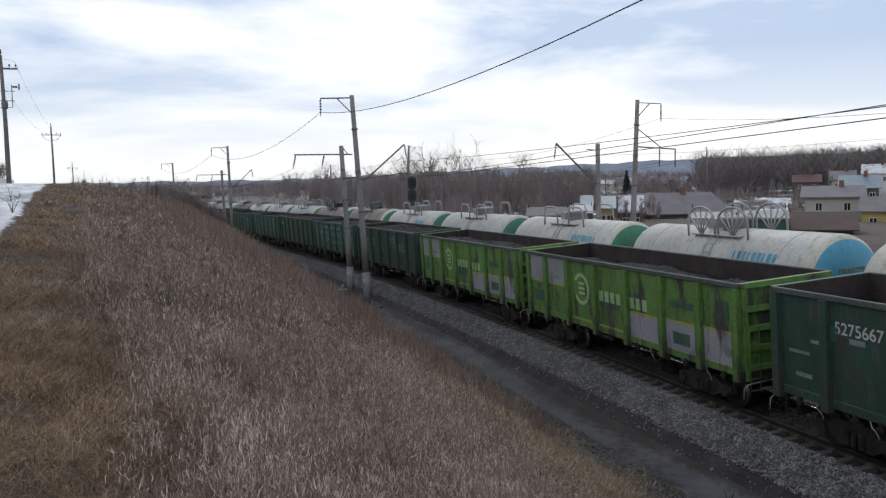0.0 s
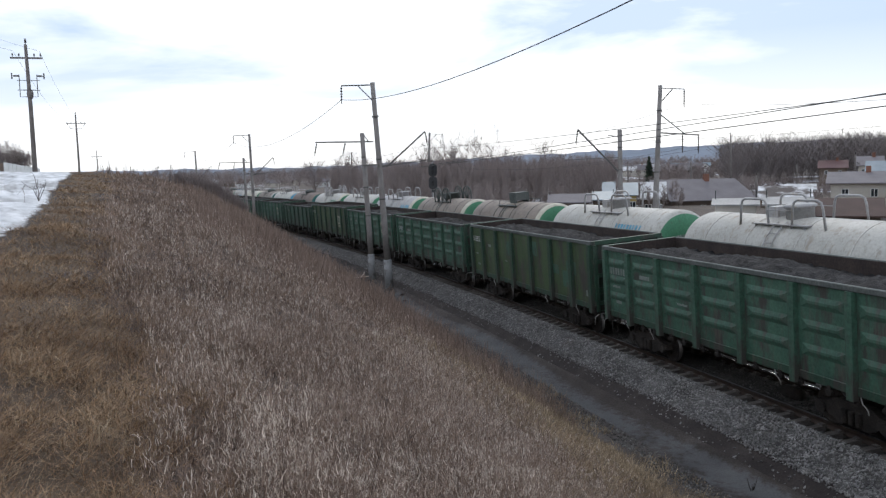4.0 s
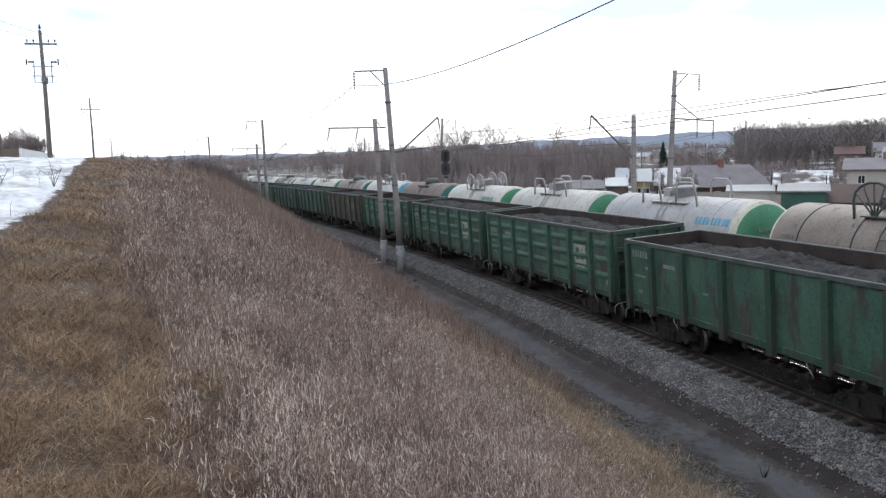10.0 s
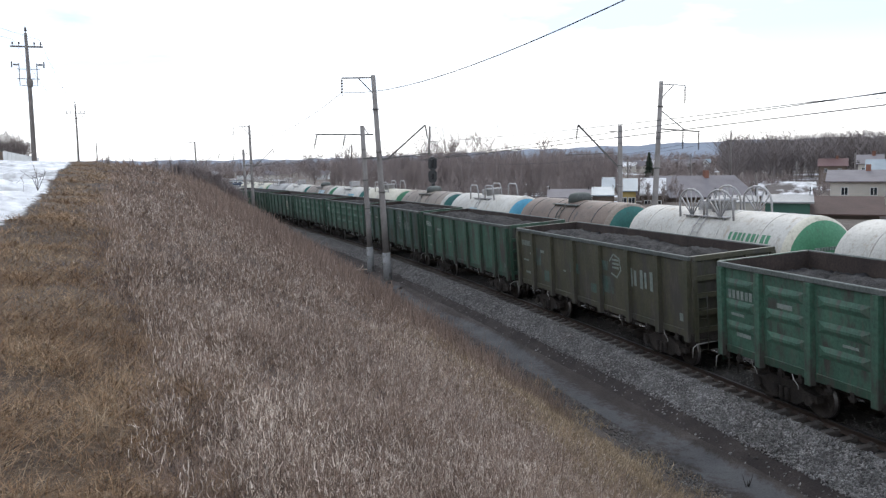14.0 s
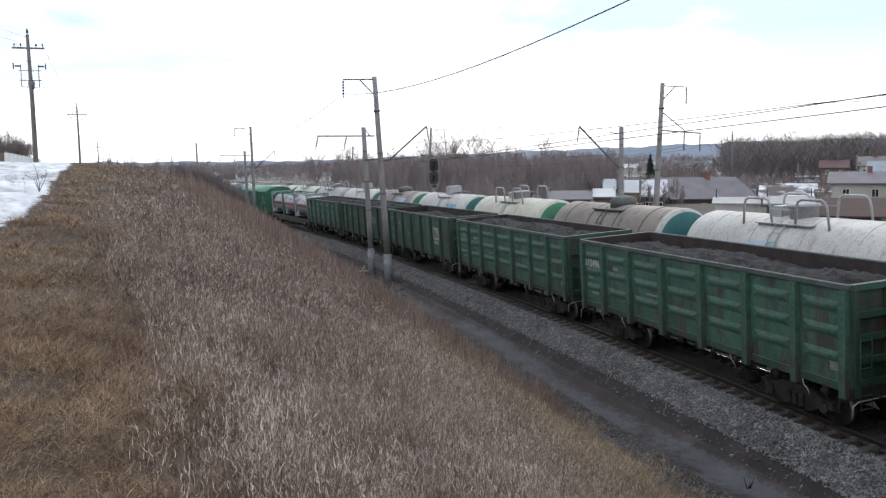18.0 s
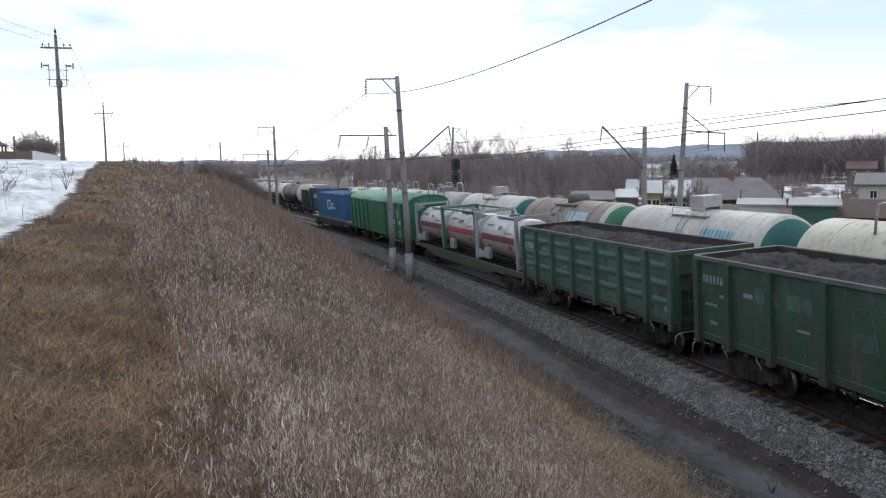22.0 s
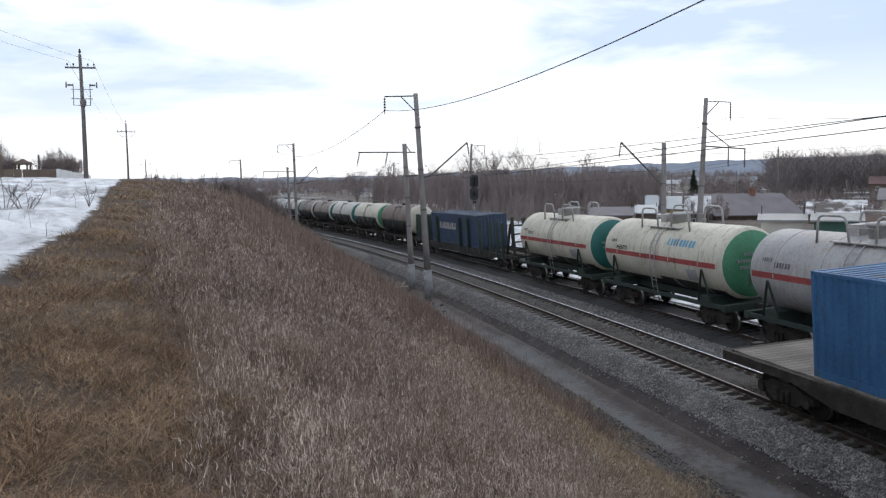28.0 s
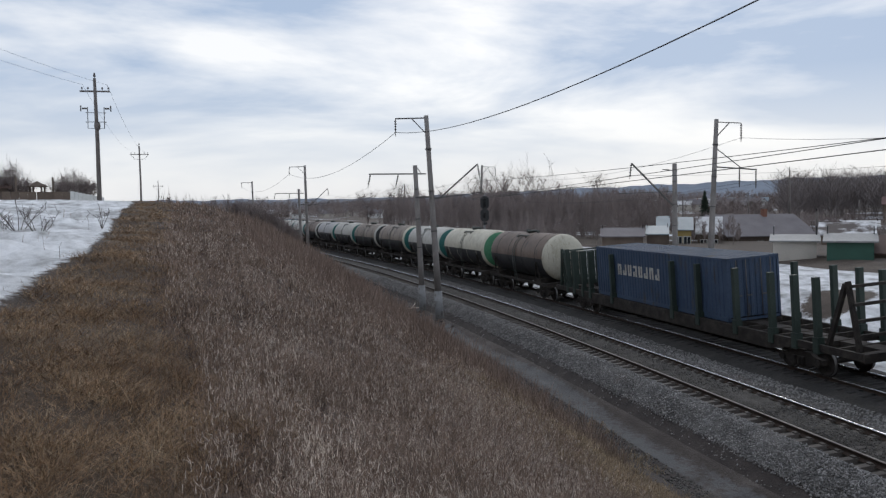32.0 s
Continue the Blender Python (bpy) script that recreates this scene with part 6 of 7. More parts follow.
def build_posts():
    a = sight(-12.47, 62)
    line_post((a.x, a.y, ground_at(a.x, a.y)), 8.7, 1.0, True, "weathered timber power pole with crossarm and switch frame")
    b = sight(-9.91, 131)
    line_post((b.x, b.y, ground_at(b.x, b.y)), 9.4, 1.35, False, "distant timber power pole with crossarm on the bank")
    c = sight(-8.8, 240)
    line_post((c.x, c.y, ground_at(c.x, c.y)), 8.3, 1.4, False, "distant timber power pole with crossarm on the bank")
    for az, d, el in ((34.13, 125, 2.6), (35.77, 92, -0.1), (31.6, 140, 0.95), (38.2, 130, 0.55), (27.4, 150, 0.8), (24.3, 118, 0.3), (41.6, 120, 1.1)):
        q = sight(az, d, el)
        g = ground_at(q.x, q.y)
        line_post((q.x, q.y, g), q.z - g - 0.4, 0.7, False, "grey timber village power pole with crossarm")
    tips = [(a.x - 0.1, a.y, 15.9), (b.x - 0.1, b.y, 16.5), (c.x, c.y, 15.4)]
    for dx in (-0.9, 0.75):
        wire((a.x + dx - 6, a.y - 60, 14.8), (a.x + dx, a.y, 14.9), 0.9, 0.008, "thin power line wire above the snow")
        wire((a.x + dx, a.y, 14.9), (b.x + dx, b.y, 15.1), 1.0, 0.008, "thin power line wire above the snow")


build_posts()


# ---------------------------------------------------------------- village
M["wall_beige"] = mat("beige_render", ((0.42, 0.385, 0.34), (0.52, 0.48, 0.425)), 1, 12, 0.9, 0, 0.2, 20)
M["wall_white"] = mat("white_boards", ((0.5, 0.5, 0.48), (0.64, 0.64, 0.62)), 1, 12, 0.85, 0, 0.2, 20)
M["wall_yellow"] = mat("yellow_boards", ((0.38, 0.27, 0.09), (0.48, 0.36, 0.14)), 1, 12, 0.85, 0, 0.2, 20)
M["wall_brown"] = mat("weathered_boards", ((0.09, 0.065, 0.05), (0.15, 0.115, 0.09)), 1, 12, 0.9, 0, 0.3, 20, vary=0.2)
M["wall_green"] = mat("green_sheet_wall", ((0.02, 0.07, 0.05), (0.03, 0.1, 0.07)), 1, 12, 0.6, 0, 0.1, 20)
M["roof_grey"] = mat("mauve_grey_roof", ((0.115, 0.102, 0.108), (0.15, 0.135, 0.142), (0.18, 0.165, 0.17)), 0.6, 9, 0.8, 0, 0.3, 12)
M["roof_blue"] = mat("blue_sheet_roof", ((0.13, 0.17, 0.2), (0.19, 0.235, 0.265)), 0.8, 9, 0.5, 0.1, 0.2, 12)
M["roof_rust"] = mat("rusty_roof", ((0.055, 0.032, 0.026), (0.085, 0.05, 0.04)), 0.8, 9, 0.85, 0, 0.3, 12)
M["roof_red"] = mat("red_roof", ((0.09, 0.045, 0.045), (0.125, 0.062, 0.06)), 0.8, 9, 0.7, 0, 0.3, 12)
M["roof_pale"] = mat("pale_sheet_roof", ((0.17, 0.17, 0.17), (0.23, 0.23, 0.228), (0.29, 0.29, 0.285)), 0.6, 7, 0.6, 0, 0.2, 10)
M["roof_snow"] = mat("snow_on_roof", ((0.42, 0.415, 0.41), (0.56, 0.56, 0.56), (0.66, 0.66, 0.67)), 0.5, 5, 0.85, 0, 0.5, 6, stain=(0.16, 0.14, 0.13), stain_scale=0.8, stain_at=0.56)
M["roof_thaw"] = mat("thawing_roof", ((0.07, 0.055, 0.05), (0.1, 0.082, 0.075)), 0.8, 9, 0.85, 0, 0.3, 12, stain=(0.68, 0.68, 0.69), stain_scale=0.35, stain_at=0.5)
M["glass"] = mat("dark_window_glass", ((0.02, 0.024, 0.028), (0.035, 0.04, 0.045)), 2, 10, 0.08, 0, 0, 10)
M["brick"] = mat("old_brick", ((0.17, 0.075, 0.05), (0.25, 0.12, 0.085)), 2, 30, 0.9, 0, 0.4, 25)


def house(x, y, z, length, width, eave, rise, wall, roof, turn, label, windows=3, snow=False, chimney=True, over=0.35, name="house", gable_mat=None):
    """A gabled house: its ridge runs along its own x axis."""
    h = thing(name, pose(x, y, z, 0, 0, turn), label=label, category="house" if name == "house" else "shed", group="village houses")
    a, b = length / 2, width / 2
    bm = bmesh.new()
    lo = [bm.verts.new(p) for p in ((-a, -b, -2), (a, -b, -2), (a, b, -2), (-a, b, -2))]
    hi = [bm.verts.new(p) for p in ((-a, -b, eave), (a, -b, eave), (a, b, eave), (-a, b, eave))]
    for k in range(4):
        bm.faces.new((lo[k], lo[(k + 1) % 4], hi[(k + 1) % 4], hi[k]))
    bm.faces.new(lo)
    part("wall", bm, M[wall], h)
    for s in (-1, 1):
        bm = bmesh.new()
        t0 = [bm.verts.new((s * (a - 0.06), p, q)) for p, q in ((-b, eave), (b, eave), (0, eave + rise))]
        t1 = [bm.verts.new((s * (a + 0.02), p, q)) for p, q in ((-b, eave), (b, eave), (0, eave + rise))]
        bm.faces.new(t0), bm.faces.new(t1)
        for k in range(3):
            bm.faces.new((t0[k], t0[(k + 1) % 3], t1[(k + 1) % 3], t1[k]))
        g = part("gable", bm, M[gable_mat or wall], h)
        bm = bmesh.new()
        box(bm, s * (a + 0.02) - 0.02, s * (a + 0.02) + 0.03, -0.35, 0.35, eave + 0.25, eave + 1.0)
        part("attic_window", bm, M["glass"], g)
    for s in (-1, 1):
        bm = bmesh.new()
        k = rise / b
        e = over
        o = [(-a - e, s * (b + e), eave - k * e), (a + e, s * (b + e), eave - k * e), (a + e, 0, eave + rise), (-a - e, 0, eave + rise)]
        v0 = [bm.verts.new((p[0], p[1], p[2] + 0.02)) for p in o]
        v1 = [bm.verts.new((p[0], p[1], p[2] + (0.22 if snow else 0.12))) for p in o]
        bm.faces.new(v0), bm.faces.new(v1)
        for q in range(4):
            bm.faces.new((v0[q], v0[(q + 1) % 4], v1[(q + 1) % 4], v1[q]))
        part("roof_slope", bm, M[roof], h)
    for k in range(windows):
        xx = -a + length * (k + 0.5) / windows
        for s in (-1, 1):
            bm = bmesh.new()
            box(bm, xx - 0.36, xx + 0.36, s * b - 0.04, s * b + 0.04, eave - 1.5, eave - 0.6)
            f = part("window_frame", bm, M["wall_white"], h)
            bm = bmesh.new()
            for q in (-1, 1):
                box(bm, xx + q * 0.16 - 0.13, xx + q * 0.16 + 0.13, s * b - 0.05, s * b + 0.05, eave - 1.43, eave - 0.67)
            part("pane", bm, M["glass"], f)
    if chimney:
        bm = bmesh.new()
        box(bm, a * 0.3 - 0.25, a * 0.3 + 0.25, -0.6, -0.1, eave + rise - 0.6, eave + rise + 0.7)
        part("chimney", bm, M["brick"], h)
    return h


def seen_house(az0, az1, d, el_ridge, el_eave, width, wall, roof, label, depth_turn=0.0, **kw):
    """A house whose long side spans two bearings at a distance."""
    p, q = sight(az0, d), sight(az1, d + depth_turn)
    c = (p + q) / 2
    turn = math.degrees(math.atan2(q.y - p.y, q.x - p.x))
    zr, ze = EYE.z + d * math.tan(radians(el_ridge)), EYE.z + d * math.tan(radians(el_eave))
    g = min(ground_at(c.x, c.y), ze - 2.2)
    back = Vector((-math.sin(radians(turn)), math.cos(radians(turn)), 0)) * width / 2
    over = kw.get("over", 0.35)
    rise = (zr - ze) / (1 + over / (width / 2))
    return house(c.x + back.x, c.y + back.y, g, (q - p).length - 2 * over, width, zr - rise - g, rise, wall, roof, turn, label, **kw)


def build_village():
    seen_house(25.6, 26.55, 80, -0.67, -1.35, 4, "wall_brown", "roof_blue", "small shed with a pale blue sheet roof", windows=0, chimney=False, name="shed", over=0.1)
    seen_house(26.7, 28.1, 82, -0.75, -1.6, 5.5, "wall_yellow", "roof_blue", "yellow board house under a blue sheet roof", windows=2, chimney=False, over=0.2)
    seen_house(28.2, 30.0, 84, -0.8, -1.85, 6, "wall_brown", "roof_snow", "brown board house with snow on its roof and white gable", windows=2, snow=True, gable_mat="wall_white", over=0.3)
    seen_house(30.1, 35.8, 90, -0.6, -2.05, 8.5, "wall_brown", "roof_grey", "large house with a mauve-grey roof and white gable", 6.0, windows=4, gable_mat="wall_white", over=0.4)
    seen_house(21.8, 24.9, 74, -1.5, -2.05, 5, "wall_brown", "roof_grey", "low shed with a dull grey sheet roof", windows=0, chimney=False, name="shed", over=0.2)
    seen_house(24.9, 26.5, 76, -1.35, -1.9, 4, "wall_brown", "roof_blue", "low lean-to shed with a pale blue-grey roof", windows=0, chimney=False, name="shed", over=0.15)
    seen_house(32.9, 36.0, 58.5, -2.0, -2.35, 4.5, "wall_beige", "roof_pale", "low cream shed with a pale sheet roof", windows=0, chimney=False, name="shed", over=0.25)
    seen_house(36.1, 39.3, 57, -1.92, -2.35, 4.5, "wall_green", "roof_pale", "long green shed with a pale sheet roof", windows=0, chimney=False, name="shed", over=0.25)
    seen_house(35.8, 39.2, 84, -1.15, -1.9, 6, "wall_brown", "roof_thaw", "dark roofed barn with thawing snow patches", windows=0, chimney=False, name="shed", over=0.3)
    seen_house(38.6, 43.4, 60, -2.05, -3.1, 6.5, "wall_brown", "roof_rust", "weathered shed under a rusty brown roof", windows=1, chimney=False, name="shed", over=0.35)
    seen_house(39.9, 43.8, 95, -0.25, -0.97, 9, "wall_beige", "roof_grey", "beige rendered house under a grey roof", windows=2, over=0.5)
    seen_house(37.2, 39.4, 112, -1.05, -1.35, 6, "wall_brown", "roof_snow", "low brown outbuilding with a snow-covered roof", windows=1, snow=True, chimney=False, name="shed")
    seen_house(39.4, 41.2, 205, 0.55, 0.05, 9, "wall_brown", "roof_red", "wooden house under a red roof", windows=2)
    seen_house(42.1, 44.6, 122, 0.43, -0.4, 8, "wall_brown", "roof_blue", "house under a pale blue sheet roof", windows=3)
    seen_house(41.6, 43.2, 150, 0.75, 0.15, 8, "wall_beige", "roof_grey", "small beige house behind the blue roof", windows=2)
    seen_house(43.4, 45.3, 172, 1.1, 0.5, 8, "wall_white", "roof_snow", "white house with snow on its roof", windows=2, snow=True)
    seen_house(43.3, 47.5, 88, -1.0, -1.9, 7, "wall_yellow", "roof_grey", "yellow wooden house behind bare bushes", windows=3)
    rng = np.random.default_rng(3)
    walls, roofs = ("wall_brown", "wall_beige", "wall_white", "wall_brown"), ("roof_snow", "roof_snow", "roof_grey", "roof_blue", "roof_grey", "roof_rust")
    words = {"wall_brown": "brown wooden", "wall_beige": "beige", "wall_white": "white", "wall_yellow": "yellow", "roof_snow": "snow-covered", "roof_grey": "grey", "roof_blue": "pale blue", "roof_red": "red", "roof_rust": "rusty"}
    for k in range(46):
        az = rng.uniform(24, 36) if k < 30 else rng.uniform(-2, 9)
        d = rng.uniform(300, 700) if k < 30 else rng.uniform(480, 850)
        p = sight(az, d)
        g = ground_at(p.x, p.y)
        w, r = walls[rng.integers(4)], roofs[rng.integers(6)]
        house(p.x, p.y, g, rng.uniform(7, 11), rng.uniform(6, 8), 3.0, rng.uniform(1.8, 2.8), w, r, rng.uniform(-40, 40) - az, f"far {words[w]} village house with a {words[r]} roof", windows=2, chimney=k % 2 == 0)


build_village()


def build_plateau_yard():
    """Fences and a garden house on the snowy plateau."""
    def fence(az0, az1, d, h0, h1, material, label, n, d1=None):
        a, b = sight(az0, d), sight(az1, d1 or d)
        f = thing("fence", label=label, category="fence")
        for k in range(n):
            p, q = a.lerp(b, k / n), a.lerp(b, (k + 0.96) / n)
            z0, z1 = ground_at(p.x, p.y) - 0.2, h0 + (h1 - h0) * k / n
            bm = bmesh.new()
            beam(bm, (p.x, p.y, (z0 + z1) / 2), (q.x, q.y, (z0 + z1) / 2), 0.05, z1 - z0)
            part("panel", bm, M[material], f)
    fence(-22.0, -14.2, 78, 7.75, 7.75, "wall_brown", "dark board fence on the snowy plateau", 16)
    fence(-14.2, -12.2, 76, 7.75, 7.25, "wall_white", "pale slatted fence panels beside the pole", 9, 80)
    p = sight(-16.1, 84)
    g = ground_at(p.x, p.y)
    k = thing("garden_pavilion", Matrix.Translation((p.x, p.y, g)), label="small dark garden pavilion behind the fence", category="pavilion")
    bm = bmesh.new()
    lathe(bm, [(1.5, 0.95), (1.58, 0.95), (1.9, 0.3), (2.05, 0.05)], 8, "z", smooth=False)
    part("roof", bm, M["wall_brown"], k)
    for s in range(4):
        bm = bmesh.new()
        a = math.pi / 4 + s * math.pi / 2
        box(bm, math.cos(a) * 0.7 - 0.07, math.cos(a) * 0.7 + 0.07, math.sin(a) * 0.7 - 0.07, math.sin(a) * 0.7 + 0.07, -0.2, 1.52)
        part("pillar", bm, M["wall_brown"], k)
    h = sight(-19.6, 86)
    house(h.x, h.y, ground_at(h.x, h.y), 6, 5, 1.4, 0.9, "wall_brown", "roof_rust", 12, "dark low garden house behind the fence", windows=1, chimney=False, name="shed")
    for az in (-17.3, -15.2):
        q = sight(az, 80)
        bm = bmesh.new()
        tube(bm, [(0, 0, -0.2), (0, 0, 2.3)], 0.09, 6)
        ob = part("gate_post", bm, M["wall_brown"])
        ob.matrix_basis = Matrix.Translation((q.x, q.y, ground_at(q.x, q.y)))
        tagged(ob, "dark wooden gate post by the fence", "post")
    # white cabin by the line, far down the track
    c = sight(-0.28, 235)
    b = thing("trackside_cabin", pose(c.x, c.y, 1.75, 0, 0, 8), label="small white and blue trackside cabin with windows", category="cabin")
    bm = bmesh.new()
    box(bm, -2.7, 2.7, -1.5, 1.5, -1.0, 1.62)
    part("wall", bm, M["wall_white"], b, bevel=0.1)
    for x in (-1.9, -0.65, 0.65, 1.9):
        bm = bmesh.new()
        box(bm, x - 0.42, x + 0.42, -1.53, -1.47, 0.65, 1.35)
        part("window", bm, M["glass"], b)
    bm = bmesh.new()
    box(bm, -2.8, 2.8, -1.65, 1.65, 1.62, 1.8)
    part("roof", bm, M["roof_blue"], b)


build_plateau_yard()


def build_hills():
    """Far wooded ridges on the horizon."""
    # the blue-grey is distance haze put into the woods' base colour
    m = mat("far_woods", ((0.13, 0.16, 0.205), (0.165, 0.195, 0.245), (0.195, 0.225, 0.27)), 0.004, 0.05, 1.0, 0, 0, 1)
    for name, d, els, seed in (("far_ridge", 2700, ((-40, 0.7), (-10, 0.8), (6, 0.88), (15, 1.2), (23, 1.5), (33, 1.8), (45, 1.9), (70, 1.6)), 1),):
        az = np.arange(-45, 75, 0.4)
        el = np.interp(az, [e[0] for e in els], [e[1] for e in els]) + 0.04 * np.sin(az * 1.3) + 0.03 * np.sin(az * 3.7 + seed)
        V, n = [], len(az)
        for dd, f in ((d - 600, None), (d, 1.0), (d + 300, 0.6)):
            for a, e in zip(az, el):
                p = sight(float(a), dd)
                V.append((p.x, p.y, -30.0 if f is None else EYE.z + d * math.tan(radians(e)) * f))
        i = np.arange(2 * (n - 1))
        a = (i // (n - 1)) * n + i % (n - 1)
        tagged(raw(name, V, np.stack([a, a + 1, a + n + 1, a + n], 1), [m], None, True), "long wooded ridge on the horizon, tinted blue-grey with haze", "ridge", kind="structure")


build_hills()


# ---------------------------------------------------------------- trees and bushes
M["bark"] = mat("bare_bark", ((0.085, 0.072, 0.066), (0.125, 0.106, 0.098), (0.17, 0.148, 0.138)), 2, 20, 0.95, 0, 0.3, 20, island=0.2)
M["twig"] = mat("bare_twigs", ((0.2, 0.162, 0.15), (0.235, 0.193, 0.18), (0.27, 0.226, 0.212)), 0.15, 2, 0.95, 0, 0, 20, island=0.08)
M["wood_twig"] = mat("hill_wood_twigs", ((0.145, 0.122, 0.116), (0.175, 0.15, 0.143), (0.205, 0.178, 0.17)), 0.05, 1, 0.95, 0, 0, 20, island=0.15)
M["needle"] = mat("dark_needles", ((0.012, 0.022, 0.012), (0.022, 0.036, 0.02), (0.035, 0.05, 0.03)), 2, 20, 0.9, 0, 0, 20, island=0.3)


def strips(seg, flat=False):
    """Flat crossed slivers for twigs: seg is (n, 8): start, end, width at start and end."""
    seg = np.asarray(seg, float)
    p, q, w0, w1 = seg[:, 0:3], seg[:, 3:6], seg[:, 6:7], seg[:, 7:8]
    d = q - p
    d /= np.linalg.norm(d, axis=1, keepdims=True) + 1e-9
    ref = np.where(np.abs(d[:, 2:3]) > 0.9, [[1.0, 0, 0]], [[0, 0, 1.0]])
    u = np.cross(d, ref)
    u /= np.linalg.norm(u, axis=1, keepdims=True) + 1e-9
    v = np.cross(d, u)
    if flat:
        a = np.linspace(0, 37.7, len(seg))[:, None]
        u = u * np.cos(a) + v * np.sin(a)
        V = np.stack([p - u * w0 / 2, p + u * w0 / 2, q + u * w1 / 2, q - u * w1 / 2], 1).reshape(-1, 3)
        return V, np.arange(len(seg) * 4).reshape(-1, 4)
    # three-sided taper
    V, F = [], []
    ang = [0, 2.094, 4.189]
    for c, w in ((p, w0), (q, w1)):
        for a in ang:
            V.append(c + (u * math.cos(a) + v * math.sin(a)) * w / 2)
    V = np.stack(V, 1).reshape(-1, 3)
    n = len(seg)
    base = np.arange(n)[:, None] * 6
    quads = np.array([[0, 1, 4, 3], [1, 2, 5, 4], [2, 0, 3, 5]])
    F = (base[:, :, None] + quads[None]).reshape(-1, 4)
    return V, F


def branch_set(rng, h, spread=0.35, levels=3, forks=5, w=0.16, base=(0, 0, 0), up=0.55, vase=False):
    """Limbs and twigs of a bare tree, as segments."""
    segs, tips = [], []
    p = np.array(base, float)
    d = np.array([rng.normal(0, 0.04), rng.normal(0, 0.04), 1.0])
    trunk = []
    n = 7
    top = h
    if vase:
        # the stem ends at mid height and the limbs fan out to a rounded crown
        h = 0.58 * h
    for k in range(n):
        q = p + d * h / n + np.array([rng.normal(0, 0.015), rng.normal(0, 0.015), 0]) * h
        ww = w * (1 - 0.82 * k / n)
        trunk.append((*p, *q, ww, w * (1 - 0.82 * (k + 1) / n)))
        if k >= 2:
            for _ in range(forks):
                f = rng.random()
                tips.append((p + (q - p) * f, ww * 0.5, (top * (0.30 + 0.022 * k) if vase else h * (0.42 - 0.04 * k)) * rng.uniform(0.6, 1.1), 1))
        p = q
    tips += [(p, w * 0.3, top * 0.4, 1)] * 3 if vase else [(p, w * 0.2, h * 0.12, 1)]
    while tips:
        p, ww, L, lev = tips.pop()
        a = rng.uniform(0, 2 * math.pi)
        d = np.array([math.cos(a) * (1 - up), math.sin(a) * (1 - up), up + rng.normal(0, 0.15)])
        d /= np.linalg.norm(d)
        a1 = p + d * L * 0.5
        b1 = a1 + (d + np.array([rng.normal(0, 0.2), rng.normal(0, 0.2), 0.15])) * L * 0.5
        segs.append((*p, *a1, ww, ww * 0.65)), segs.append((*a1, *b1, ww * 0.65, ww * 0.3))
        if lev < levels:
            for c in range(forks - 1):
                f = rng.uniform(0.3, 1.0)
                s = p + (a1 - p) * f * 2 if f < 0.5 else a1 + (b1 - a1) * (f - 0.5) * 2
                tips.append((s, ww * 0.5, L * rng.uniform(0.35, 0.6), lev + 1))
    return trunk, segs


def bare_tree(x, y, h, seed, label="bare leafless deciduous tree with fine upright twigs", w=0.28, up=0.6, levels=3, forks=5, minw=0.03):
    rng = np.random.default_rng(seed)
    t = thing("tree", Matrix.Translation((x, y, ground_at(x, y) - 0.1)), label=label, category="tree", group="bare trees by the line")
    trunk, segs = branch_set(rng, h, levels=levels, forks=forks, w=w, up=up, vase=True)
    for nm, s, m in (("trunk", np.array(trunk), "bark"), ("crown", np.array(segs), "twig")):
        s[:, 6:] = np.maximum(s[:, 6:], minw)
        V, F = strips(s)
        raw(nm, V, F, [M[m]]).parent = t
    return t


def thicket(name, label, spots, seed, hmin, hmax, minw, category="woodland", forks=4, levels=2, up=0.72, vase=False, material="twig"):
    rng = np.random.default_rng(seed)
    allseg = []
    for x, y in spots:
        # tops keep to an even canopy line, the ground below them varies
        h = EYE.z + math.hypot(x, y) * math.tan(radians(rng.uniform(hmin, hmax))) - ground_at(x, y)
        h = min(max(h, 1.2), 14.0)
        tr, sg = branch_set(rng, h, levels=levels, forks=forks, w=0.02 * h, base=(x, y, ground_at(x, y) - 0.2), up=up, vase=vase)
        allseg += tr + sg
    s = np.array(allseg)
    s[:, 6:] = np.maximum(s[:, 6:], minw)
    V, F = strips(s, True)
    ob = raw(name, V, F, [M[material]])
    return tagged(ob, label, category, kind="stuff")


def dense_bush(az, d, h, seed, label, group):
    p = sight(az, d)
    r2 = np.random.default_rng(seed)
    t = thing("bush", Matrix.Translation((p.x, p.y, ground_at(p.x, p.y) - 0.05)), label=label, category="bush", group=group)
    seg = []
    for _ in range(64):
        a = r2.uniform(0, 6.283)
        lean = r2.uniform(0.1, 0.75)
        b = np.array([r2.normal(0, 0.25), r2.normal(0, 0.25), 0])
        q = b + np.array([math.cos(a) * lean * h * 0.6, math.sin(a) * lean * h * 0.6, h * r2.uniform(0.6, 1.0) * (1.1 - 0.4 * lean)])
        m = (b + q) / 2 + r2.normal(0, 0.08, 3)
        seg += [(*b, *m, 0.05, 0.035), (*m, *q, 0.035, 0.02)]
        for _ in range(13):
            f = m + (q - m) * r2.random()
            seg.append((*f, *(f + r2.normal(0, 0.28, 3) + [0, 0, 0.3]), 0.025, 0.018))
    V, F = strips(np.array(seg))
    raw("crown", V, F, [M["twig"]]).parent = t


